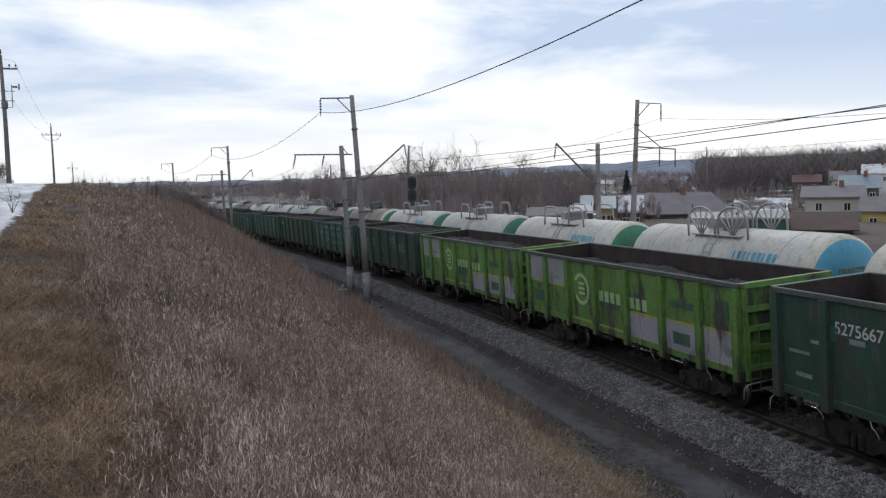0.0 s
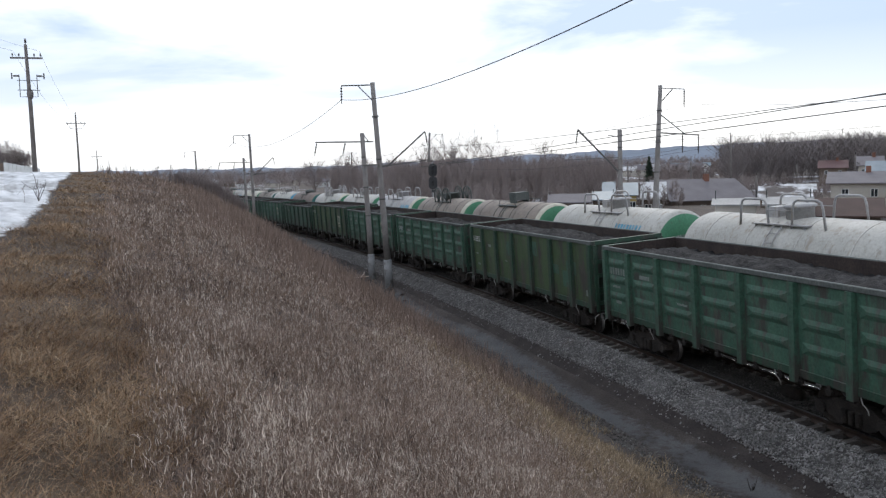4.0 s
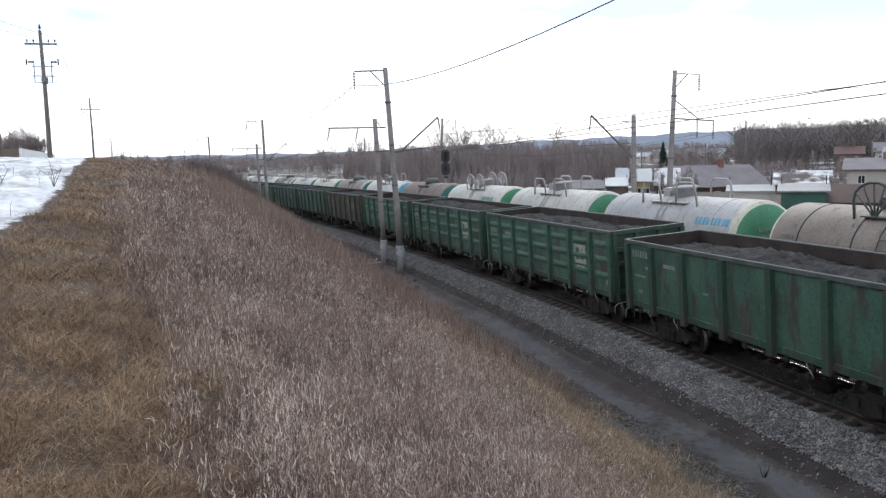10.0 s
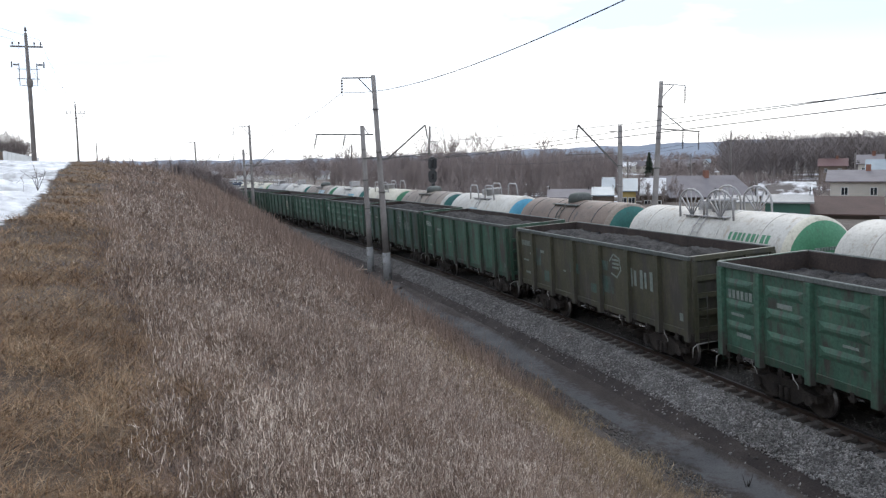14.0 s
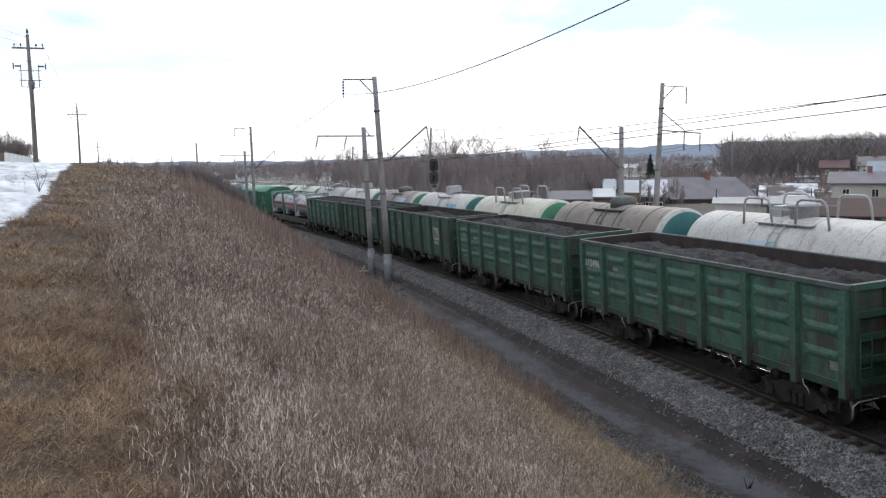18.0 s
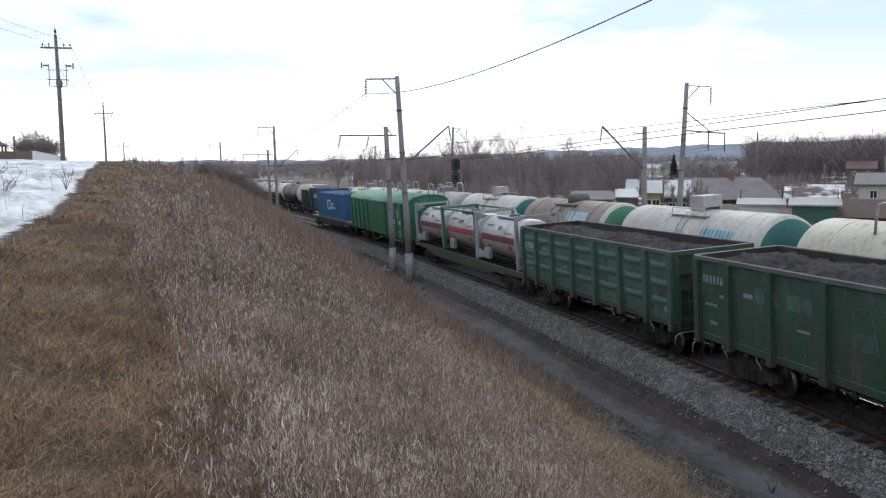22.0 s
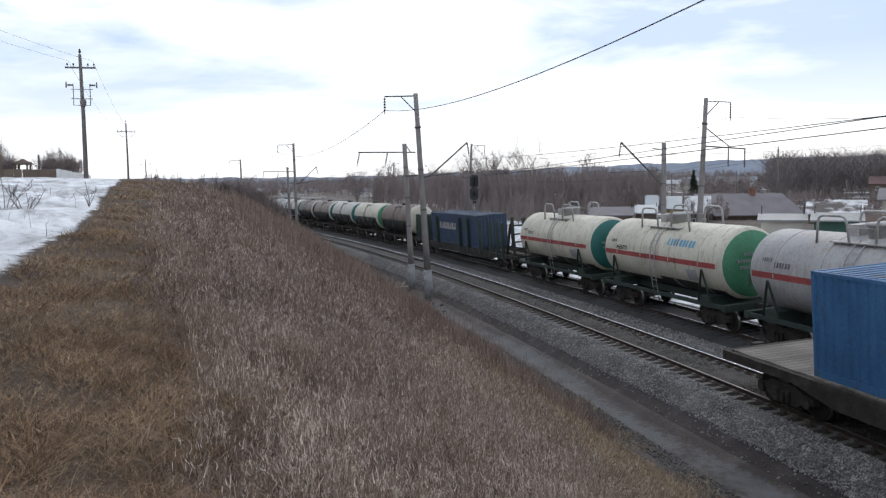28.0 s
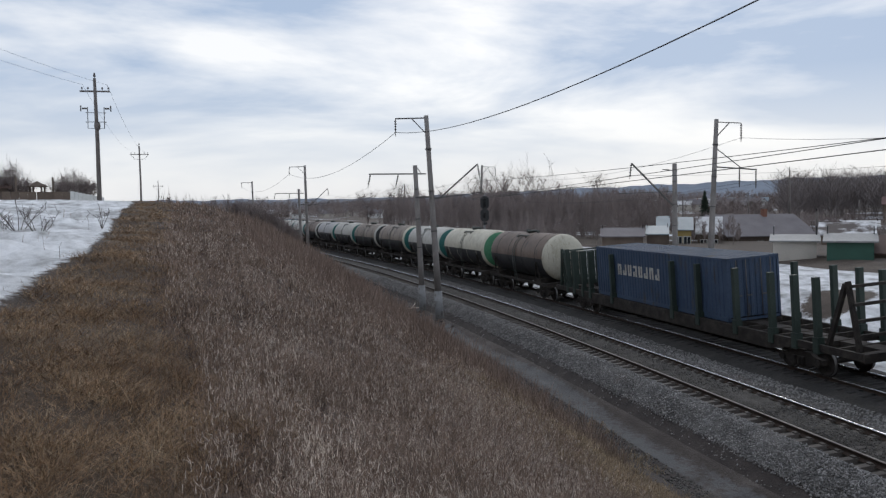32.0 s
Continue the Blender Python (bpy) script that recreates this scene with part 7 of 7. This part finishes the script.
def build_trees():
    rng = np.random.default_rng(11)
    for az, d, el, seed in ((17.2, 118, 2.95, 1), (21.7, 122, 2.25, 2), (14.4, 125, 2.8, 3), (13.2, 130, 2.3, 4), (15.6, 128, 2.1, 5), (19.4, 128, 1.9, 6), (7.6, 150, 1.9, 7), (11.6, 135, 1.6, 8), (23.4, 125, 1.3, 9), (5.4, 165, 1.4, 10)):
        p = sight(az, d, el)
        bare_tree(p.x, p.y, p.z - ground_at(p.x, p.y), seed, w=0.34, minw=0.02, levels=3, forks=6, up=0.54)
    spots = []
    for _ in range(860):
        az, d = rng.uniform(6.0, 26.5), rng.uniform(92, 150)
        p = sight(az, d)
        spots.append((p.x, p.y)) if p.x - axis_x(p.y) > 15 else None
    thicket("tree_belt", "dense brown belt of leafless trees and saplings beyond the tracks", spots, 5, -0.4, 1.1, 0.021, forks=6)
    spots = []
    for _ in range(330):
        az, d = rng.uniform(5, 31), rng.uniform(80, 105)
        p = sight(az, d)
        spots.append((p.x, p.y)) if p.x - axis_x(p.y) > 15 else None
    thicket("scrub_belt", "low leafless scrub below the tree belt", spots, 6, -1.6, -0.3, 0.02, "scrub", forks=6, up=0.6)
    spots = []
    for _ in range(110):
        az, d = rng.uniform(29.5, 36.5), rng.uniform(240, 330)
        p = sight(az, d)
        spots.append((p.x, p.y))
    thicket("wood_edge", "low leafless edge of the wood behind the village", spots, 17, -0.2, 0.95, 0.045, forks=5, up=0.5, vase=True)
    spots = []
    for _ in range(640):
        az, d = 33.6 + 18.4 * rng.random() ** 0.85, rng.uniform(210, 330)
        p = sight(az, d)
        spots.append((p.x, p.y)) if p.x - axis_x(p.y) > 15 else None
    thicket("hill_wood", "leafless grey-brown wood on the rise behind the village", spots, 7, 1.2, 2.6, 0.055, forks=6, up=0.5, vase=True, material="wood_twig")
    spots = []
    for _ in range(560):
        az, d = rng.uniform(-6, 40), rng.uniform(520, 900)
        p = sight(az, d)
        spots.append((p.x, p.y)) if p.x - axis_x(p.y) > 15 else None
    thicket("far_wood", "distant leafless woods below the ridge", spots, 18, 0.7, 1.25, 0.14, forks=4, up=0.5, vase=True)
    spots = []
    for _ in range(420):
        az, d = rng.uniform(-6, 38), rng.uniform(330, 800)
        p = sight(az, d)
        spots.append((p.x, p.y)) if p.x - axis_x(p.y) > 15 else None
    thicket("garden_trees", "scattered leafless garden trees between far houses", spots, 8, -0.1, 1.15, 0.06, forks=4, up=0.5, vase=True)
    spots = []
    for _ in range(190):
        az, d = rng.uniform(26, 47), rng.uniform(98, 205)
        p = sight(az, d)
        spots.append((p.x, p.y)) if p.x - axis_x(p.y) > 15 else None
    thicket("orchard_trees", "leafless orchard trees and bushes between the houses", spots, 9, -1.5, 0.1, 0.026, forks=5, up=0.5, vase=True)
    # spruces
    for az, d, el, seed in ((28.8, 125, 1.12, 1), (43.3, 290, 2.2, 3)):
        p = sight(az, d, el)
        g = ground_at(p.x, p.y)
        h = p.z - g
        r2 = np.random.default_rng(seed + 40)
        t = thing("spruce_tree", Matrix.Translation((p.x, p.y, g)), label="dark green spruce tree among houses", category="tree")
        bm = bmesh.new()
        tube(bm, [(0, 0, -0.2), (0, 0, h)], 0.14, 6, 0.02)
        part("trunk", bm, M["bark"], t)
        seg = []
        for _ in range(620):
            f = r2.random() ** 0.8
            z = h * (0.08 + 0.92 * f)
            a = r2.uniform(0, 6.283)
            L = (1 - f) * h * 0.23 * r2.uniform(0.5, 1.1) + 0.15
            seg.append((0, 0, z, math.cos(a) * L, math.sin(a) * L, z - 0.25 * L, 0.25, 0.05))
        V, F = strips(np.array(seg))
        raw("crown", V, F, [M["needle"]]).parent = t
    # bushes on the snowy plateau and where the brow of the bank runs out
    for az, d, h, seed in ((-14.0, 82, 2.8, 1), (-13.2, 82, 2.1, 2), (-14.7, 83, 2.3, 3), (-17.6, 84, 3.6, 4), (-18.6, 84, 3.3, 5), (-16.9, 86, 2.4, 6)):
        dense_bush(az, d, h, seed + 70, "dense leafless garden bush by the fence", "bushes by the fence")
    for k, (az, d, h) in enumerate(((-3.7, 80, 1.7), (-3.2, 84, 2.0), (-2.8, 78, 1.9), (-2.4, 83, 2.3), (-2.0, 80, 2.3), (-1.6, 85, 2.4), (-1.2, 80, 2.0), (-0.8, 83, 1.9), (-0.4, 79, 1.5), (0.1, 82, 1.2))):
        dense_bush(az, d, h, 90 + k, "reddish leafless bush on the brow of the bank", "bushes on the brow")


build_trees()


# ---------------------------------------------------------------- dry grass and weeds on the bank
M["straw"] = mat("straw_blades", ((0.12, 0.064, 0.032), (0.235, 0.142, 0.076), (0.42, 0.285, 0.172)), 0.8, 6, 0.9, 0, 0, 20, island=0.5)
M["weed"] = mat("dry_weed_blades", ((0.115, 0.075, 0.055), (0.215, 0.15, 0.114), (0.36, 0.27, 0.215)), 0.8, 6, 0.9, 0, 0, 20, island=0.5)
M["stem"] = mat("dry_weed_stems", ((0.12, 0.08, 0.06), (0.215, 0.152, 0.12), (0.34, 0.255, 0.205)), 0.8, 6, 0.9, 0, 0, 20, island=0.4)
M["toe"] = mat("toe_straw", ((0.165, 0.115, 0.066), (0.28, 0.205, 0.128), (0.44, 0.345, 0.235)), 0.8, 6, 0.9, 0, 0, 20, island=0.45)
M["pale"] = mat("bleached_blades", ((0.42, 0.325, 0.25), (0.72, 0.62, 0.53)), 2, 9, 0.85, 0, 0, 20, island=0.25)


def blades(x, y, z, h, w, lean, bendy, rng):
    """Curved tapering blades, three triangles each."""
    n = len(x)
    a = rng.uniform(0, 2 * math.pi, n)
    side = np.stack([np.cos(a), np.sin(a), np.zeros(n)], 1)
    b = rng.uniform(0, 2 * math.pi, n)
    way = np.stack([np.cos(b), np.sin(b), np.zeros(n)], 1)
    p = np.stack([x, y, z], 1)
    mid = p + way * (h * lean)[:, None] + np.array([0, 0, 1]) * (h * 0.62)[:, None]
    tip = p + way * (h * (lean + bendy))[:, None] + np.array([0, 0, 1]) * (h * np.clip(1.05 - 0.55 * bendy, 0.3, 1))[:, None]
    c = b + rng.normal(0, 0.9, n)
    tip = mid + np.stack([np.cos(c), np.sin(c), np.zeros(n)], 1) * (h * bendy * 0.8)[:, None] + np.array([0, 0, 1]) * (h * np.clip(0.43 - 0.55 * bendy, -0.35, 0.4))[:, None]
    ww = side * (w / 2)[:, None]
    V = np.stack([p - ww, p + ww, mid - ww * 0.75, mid + ww * 0.75, tip], 1).reshape(-1, 3)
    i = np.arange(n)[:, None] * 5
    F = np.concatenate([i + [[0, 1, 3]], i + [[0, 3, 2]], i + [[2, 3, 4]]], 0)
    return V, F


def tuftiness(x, y):
    """Irregular tufts and hollows, from a third of a metre to three metres wide."""
    r = np.random.default_rng(77)
    out = np.zeros(len(x))
    for wave, amp in ((3.1, 0.45), (2.2, 0.45), (1.3, 0.4), (0.9, 0.4), (0.62, 0.35), (0.45, 0.35), (0.33, 0.3), (0.27, 0.25)):
        for _ in range(3):
            a, p = r.uniform(0, 6.28, 2)
            k = 6.28 / wave * r.uniform(0.85, 1.15)
            out += amp * 0.62 * np.sin(k * (x * math.cos(a) + y * math.sin(a)) + p + 1.3 * np.sin(0.5 * k * (y * math.cos(a) - x * math.sin(a)) + a))
    return np.clip(out, -1.4, 1.4)


def grow(name, label, count, seed, rmin, rmax, test, hlo, hhi, width, lean, bendy, material, az=(-24, 44), clump=0.9, lift=0.0, fine=0.00055):
    """Scatter blades over the bank, denser where the path is near; test picks the area by lateral place and forward distance."""
    rng = np.random.default_rng(seed)
    n = int(count * 2.6)
    r = rmin * (rmax / rmin) ** rng.random(n)
    a = np.radians(rng.uniform(*az, n))
    x, y = r * np.sin(a), r * np.cos(a)
    l = x - DIST - bend(y)
    patch = tuftiness(x, y)
    keep = test(l, x, y) & (rng.random(n) < 0.62 + 0.36 * clump * patch)
    x, y, l, r, patch = x[keep][:count], y[keep][:count], l[keep][:count], r[keep][:count], patch[keep][:count]
    m = len(x)
    z = ground_z(l, y) - 0.03 + relief(x, y, l) + lift * rng.uniform(0.2, 1, m) * (0.85 + 0.35 * patch)
    h = rng.uniform(hlo, hhi, m) * (0.92 + 0.2 * patch)
    w = np.maximum(width, r * fine) * rng.uniform(0.7, 1.3, m)
    V, F = blades(x, y, z, h, w, rng.uniform(0, lean, m), rng.uniform(0.05, bendy, m), rng)
    ob = raw(name, V, F, [M[material]])
    return tagged(ob, label, "dry grass", kind="stuff")


def ribbons(P, D, L, W, curl, rng, n=4):
    """Leaves that leave P along D and curl over towards the ground, as tapering strips of n quads."""
    m = len(P)
    side = np.cross(D, np.stack([rng.normal(0, 0.25, m), rng.normal(0, 0.25, m), np.ones(m)], 1))
    side /= np.linalg.norm(side, axis=1, keepdims=True) + 1e-9
    rows, p, d = [], P.copy(), D.copy()
    for k in range(n + 1):
        w = (W * (1.0 - 0.75 * (k / n) ** 2) / 2)[:, None]
        rows += [p - side * w, p + side * w]
        p = p + d * (L / n)[:, None]
        a = (curl / n)[:, None]
        up = np.cross(side, d)
        d = d * np.cos(a) + up * np.sin(a)
    V = np.stack(rows, 1).reshape(-1, 3)
    i = np.arange(m)[:, None] * (2 * n + 2)
    F = np.concatenate([i + [[2 * k, 2 * k + 1, 2 * k + 3, 2 * k + 2]] for k in range(n)], 0)
    return V, F


def weed_plants(count, seed, rmin, rmax, test, hlo, hhi, leaves, pale, az=(-17, 47), fine=0.00065):
    """Dead weeds: a thin bent stem each, and dry curled leaves along its upper part, some of them bleached."""
    rng = np.random.default_rng(seed)
    n = int(count * 3)
    r = rmin * (rmax / rmin) ** rng.random(n)
    a = np.radians(rng.uniform(*az, n))
    x, y = r * np.sin(a), r * np.cos(a)
    l = x - DIST - bend(y)
    patch = tuftiness(x, y)
    keep = test(l, x, y) & (rng.random(n) < 0.52 + 0.5 * patch)
    x, y, l, r, patch = (q[keep][:count] for q in (x, y, l, r, patch))
    m = len(x)
    base = np.stack([x, y, ground_z(l, y) - 0.03 + relief(x, y, l)], 1)
    h = rng.uniform(hlo, hhi, m) * (0.86 + 0.4 * patch) * np.clip(1.3 - r / 45, 0.55, 1)
    b = rng.uniform(0, 6.283, m)
    lean = np.abs(rng.normal(0, 0.22, m))
    D = np.stack([np.cos(b) * lean, np.sin(b) * lean, np.ones(m)], 1)
    D /= np.linalg.norm(D, axis=1, keepdims=True)
    V, F = ribbons(base, D, h, np.maximum(0.0028, r * fine * 0.7), rng.normal(0, 0.35, m), rng, 3)
    tagged(raw("weed_stems", V, F, [M["stem"]]), "thin brown stems of dead weeds on the bank", "dry weeds", kind="stuff")
    lots = np.maximum(2, (leaves * np.clip(14.0 / r, 0.3, 1.0)).astype(int))
    who = np.repeat(np.arange(m), lots)
    k = len(who)
    f = rng.uniform(0.25, 1.0, k)
    P = base[who] + D[who] * (h[who] * f)[:, None] + rng.normal(0, 0.02, (k, 3))
    a = rng.uniform(0, 6.283, k)
    rise = rng.uniform(0.2, 2.4, k)
    Dl = np.stack([np.cos(a), np.sin(a), rise], 1)
    Dl /= np.linalg.norm(Dl, axis=1, keepdims=True)
    L = rng.uniform(0.03, 0.085, k) * np.clip(r[who] / 14, 1.0, 2.0)
    W = np.maximum(0.004, r[who] * fine) * rng.uniform(0.6, 1.3, k)
    light = rng.random(k) < pale * np.clip(1.25 - r[who] / 40, 0.3, 1)
    for name, label, pick, material in (("weed_leaves", "dry curled grey-brown leaves on the weed stems", ~light, "weed"), ("bleached_weed_leaves", "bleached curled leaves catching the light on the weeds", light, "pale")):
        V, F = ribbons(P[pick], Dl[pick], L[pick], W[pick], rng.uniform(1.2, 4.2, int(pick.sum())), rng, 3)
        tagged(raw(name, V, F, [M[material]]), label, "dry weeds", kind="stuff")


WEEDY = lambda l, x, y: (l > bank_edge(y) + 0.15 + 0.25 * tuftiness(x, y)) & (l < -9.5 + 0.9 * tuftiness(y, x))
TURF = lambda l, x, y: (l <= bank_edge(y) + 0.9) & (x > snow_edge(y) + 0.12) & (l < -9)
BOTH = lambda l, x, y: (x > snow_edge(y) + 0.3) & (l < -8.2) & (l > bank_edge(y) - 6)
TOE = lambda l, x, y: (l > -11.3 + 0.9 * np.sin(y * 0.8)) & (l < -4.95 - 0.5 * np.clip((y - 22) / 10, 0, 1) + 0.3 * np.sin(y * 1.7) + 0.25 * np.sin(y * 0.6) + 0.3 * np.sin(y * 5.3 + x))
RIM = lambda l, x, y: (l > -15.0) & (l < -6.0 + 0.5 * np.sin(y * 0.7)) & (y > 18)
grow("dry_weeds", "dense grey-brown dry weed litter covering the bank", 190000, 1, 2.0, 100, WEEDY, 0.10, 0.36, 0.0030, 1.2, 1.3, "weed", clump=0.75, az=(-15, 45))
weed_plants(15000, 21, 2.6, 60, WEEDY, 0.22, 0.52, 12, 0.5, fine=0.00048)
grow("tall_stalks", "single tall dry stalks standing over the weeds", 900, 15, 2.5, 40, WEEDY, 0.45, 0.85, 0.004, 0.25, 0.3, "stem", clump=1.4)
grow("matted_straw_grass", "low matted yellow-brown dead grass on the crest", 120000, 3, 2.0, 95, TURF, 0.05, 0.17, 0.0034, 2.0, 1.6, "straw", clump=1.0, az=(-27, 9))
grow("bleached_turf", "bleached flattened grass blades on the crest", 16000, 16, 2.0, 60, TURF, 0.05, 0.14, 0.0036, 2.0, 1.8, "toe", clump=0.6, lift=0.04, az=(-27, 9))
grow("brown_weeds", "brown dead grass tufts among the weeds and turf", 30000, 13, 2.0, 90, BOTH, 0.08, 0.24, 0.0032, 1.6, 1.4, "straw", clump=2.0)
grow("toe_grass", "straw-coloured dead grass along the foot of the bank", 95000, 4, 7.0, 105, TOE, 0.10, 0.3, 0.005, 0.8, 1.0, "toe", az=(1, 47), clump=0.6)
grow("bank_stalks", "fine upright dry stalks along the brow of the bank", 26000, 17, 19, 85, RIM, 0.35, 0.95, 0.004, 0.35, 0.3, "stem", az=(-6, 36), clump=0.8, fine=0.0005)
grow("crest_stalks", "sparse tall dry stalks along the crest", 420, 5, 40, 110, lambda l, x, y: (l < -12.5) & (l > -24), 0.3, 1.1, 0.012, 0.2, 0.2, "weed", az=(-9, 2))
grow("snow_stalks", "thin dry stalks poking out of the snow", 90, 6, 9, 30, lambda l, x, y: x < snow_edge(y) - 0.2, 0.25, 0.8, 0.008, 0.7, 0.7, "weed", az=(-30, -9))


# ---------------------------------------------------------------- small things on the bank
def crest_bush(az, d, el, seed):
    p = sight(az, d, el)
    g = ground_at(p.x, p.y)
    h = max(0.8, 0.62 * (p.z - g))
    r = np.random.default_rng(seed)
    t = thing("bush", Matrix.Translation((p.x, p.y, g - 0.05)), label="thin leafless bush growing on the crest", category="bush", group="bushes on the crest")
    stems, twigs = [], []
    for _ in range(9):
        a, lean = r.uniform(0, 6.28), r.uniform(0.05, 0.32)
        q = np.array([math.cos(a) * lean * h, math.sin(a) * lean * h, h * r.uniform(0.65, 1.0)])
        m = q * 0.5 + r.normal(0, 0.05, 3)
        stems += [(0, 0, 0, *m, 0.05, 0.035), (*m, *q, 0.035, 0.02)]
        for _ in range(10):
            s = m + (q - m) * r.random()
            e = s + np.array([r.normal(0, 0.16), r.normal(0, 0.16), r.uniform(0.1, 0.4)]) * h * 0.35
            twigs.append((*s, *e, 0.026, 0.02))
    for nm, seg, mt in (("stem", stems, "bark"), ("twig", twigs, "twig")):
        V, F = strips(np.array(seg))
        raw(nm, V, F, [M[mt]]).parent = t


def build_small():
    for k, (az, d, el) in enumerate(((-6.6, 78, 1.35), (-5.2, 84, 1.9), (-4.3, 82, 2.1), (-3.7, 80, 1.5), (-3.1, 76, 1.3), (-1.9, 74, 0.9), (-0.8, 72, 0.6), (-8.2, 80, 1.0))):
        crest_bush(az, d, el, 300 + k)
    # a pale broken branch and a dark board by the pole footings
    b = thing("fallen_branch", Matrix.Translation((8.4, 55.6, ground_at(8.4, 55.6) + 0.06)), label="pale broken branch lying beside the pole footing", category="branch")
    for nm, pts, r in (("stem", [(-0.9, 0, 0.02), (-0.2, 0.1, 0.05), (0.5, -0.1, 0.1), (1.2, -0.5, 0.05)], 0.05), ("fork", [(-0.2, 0.1, 0.05), (0.1, 0.5, 0.25), (0.2, 1.0, 0.3)], 0.035), ("fork", [(0.5, -0.1, 0.1), (0.9, 0.3, 0.3)], 0.03)):
        bm = bmesh.new()
        tube(bm, pts, r, 6, r * 0.5)
        part(nm, bm, M["pale"], b)
    bm = bmesh.new()
    box(bm, -1.1, 1.1, -0.35, 0.35, 0, 0.09)
    s = part("board", bm, M["under"], at=pose(11.0, 52.6, ground_at(11.0, 52.6) + 0.01 + 0.25, 0, -9, 24), bevel=0.015)
    tagged(s, "dark old board leaning on the ballast by the pole", "board")
    # a dead sprig in the wet ditch
    t = thing("sprig", Matrix.Translation((10.64, 14.77, ground_at(10.64, 14.77) - 0.02)), label="dark dead sprig standing in the wet ditch", category="plant")
    for x, y, z in ((-0.12, 0.02, 0.3), (0.02, -0.05, 0.2), (0.16, 0.05, 0.26), (0.05, 0.08, 0.12)):
        bm = bmesh.new()
        tube(bm, [(x * 0.2, y * 0.2, 0), (x * 0.7, y * 0.6, z * 0.55), (x, y, z)], 0.012, 5, 0.006)
        part("twig", bm, M["under"], t)
    # dead shrubs standing in the old snow
    for k, (x, y, n, h) in enumerate(((-6.05, 19.5, 9, 0.85), (-5.4, 18.7, 7, 0.75), (-5.2, 23.7, 5, 0.5), (-7.8, 25.9, 6, 0.55), (-7.0, 21.5, 5, 0.45))):
        r = np.random.default_rng(500 + k)
        t = thing("snow_shrub", Matrix.Translation((x, y, ground_at(x, y) - 0.02)), label="thin dead shrub standing in old snow", category="shrub", group="shrubs in the snow")
        for q in range(n):
            a, lean = r.uniform(0, 6.28), r.uniform(0.1, 0.9)
            tip = np.array([math.cos(a) * lean, math.sin(a) * lean, 1.0]) * h * r.uniform(0.5, 1.0)
            mid = tip * 0.5 + r.normal(0, 0.04, 3) + (0, 0, 0.06)
            seg = [(0, 0, 0, *mid, 0.02, 0.016), (*mid, *tip, 0.016, 0.01)]
            for _ in range(5):
                f = mid + (tip - mid) * r.random()
                seg.append((*f, *(f + r.normal(0, 0.07, 3) + (0, 0, 0.05)), 0.012, 0.008))
            V, F = strips(np.array(seg))
            raw("stem", V, F, [M["bark"]]).parent = t
    # clods and litter along the foot of the poles
    rng = random.Random(5)
    for k in range(12):
        y = rng.uniform(44, 60)
        l = rng.uniform(-4.6, -2.9)
        x = axis_x(y, l)
        bm = bmesh.new()
        bmesh.ops.create_icosphere(bm, subdivisions=1, radius=1.0)
        for v in bm.verts:
            v.co = Vector((v.co.x * rng.uniform(0.7, 1.3), v.co.y * rng.uniform(0.7, 1.3), v.co.z * rng.uniform(0.25, 0.5)))
        q = rng.uniform(0.07, 0.2)
        c = part("clod", bm, M["cinder"], at=pose(x, y, ground_at(x, y) + 0.03, 0, 0, rng.uniform(0, 360)) @ Matrix.Scale(q, 4))
        tagged(c, "dark clod of cinder and soil by the ditch", "clod", group="clods by the ditch")


build_small()


# ---------------------------------------------------------------- motion
def motions():
    for ob, u, track, half, lift in MOVING:
        shift = far_shift if track else near_shift
        walk(ob, [(t, track_pose(u - shift(t), track, half) @ pose(0, 0, lift)) for t in range(33)])
        # wheels turn while the wagon passes; out of sight they rest
        step = 2 if track else 1
        seen = [k for k in range(0, 961, step) if 9 < u - shift(k / 30) < 72]
        for bogie in ob.children:
            for wheel in bogie.children:
                if wheel.name.startswith("wheelset") and seen:
                    y, s0 = wheel.matrix_basis.translation.y, shift(seen[0] / 30)
                    rows = [(k / 30, pose(0, y, 0.475, math.degrees((shift(k / 30) - s0) / 0.475))) for k in seen]
                    first, last = rows[0][1], rows[-1][1]
                    if seen[0] > 0:
                        rows.insert(0, (0, first))
                    if seen[-1] < 960:
                        rows.append((32, last))
                    walk(wheel, rows)


motions()
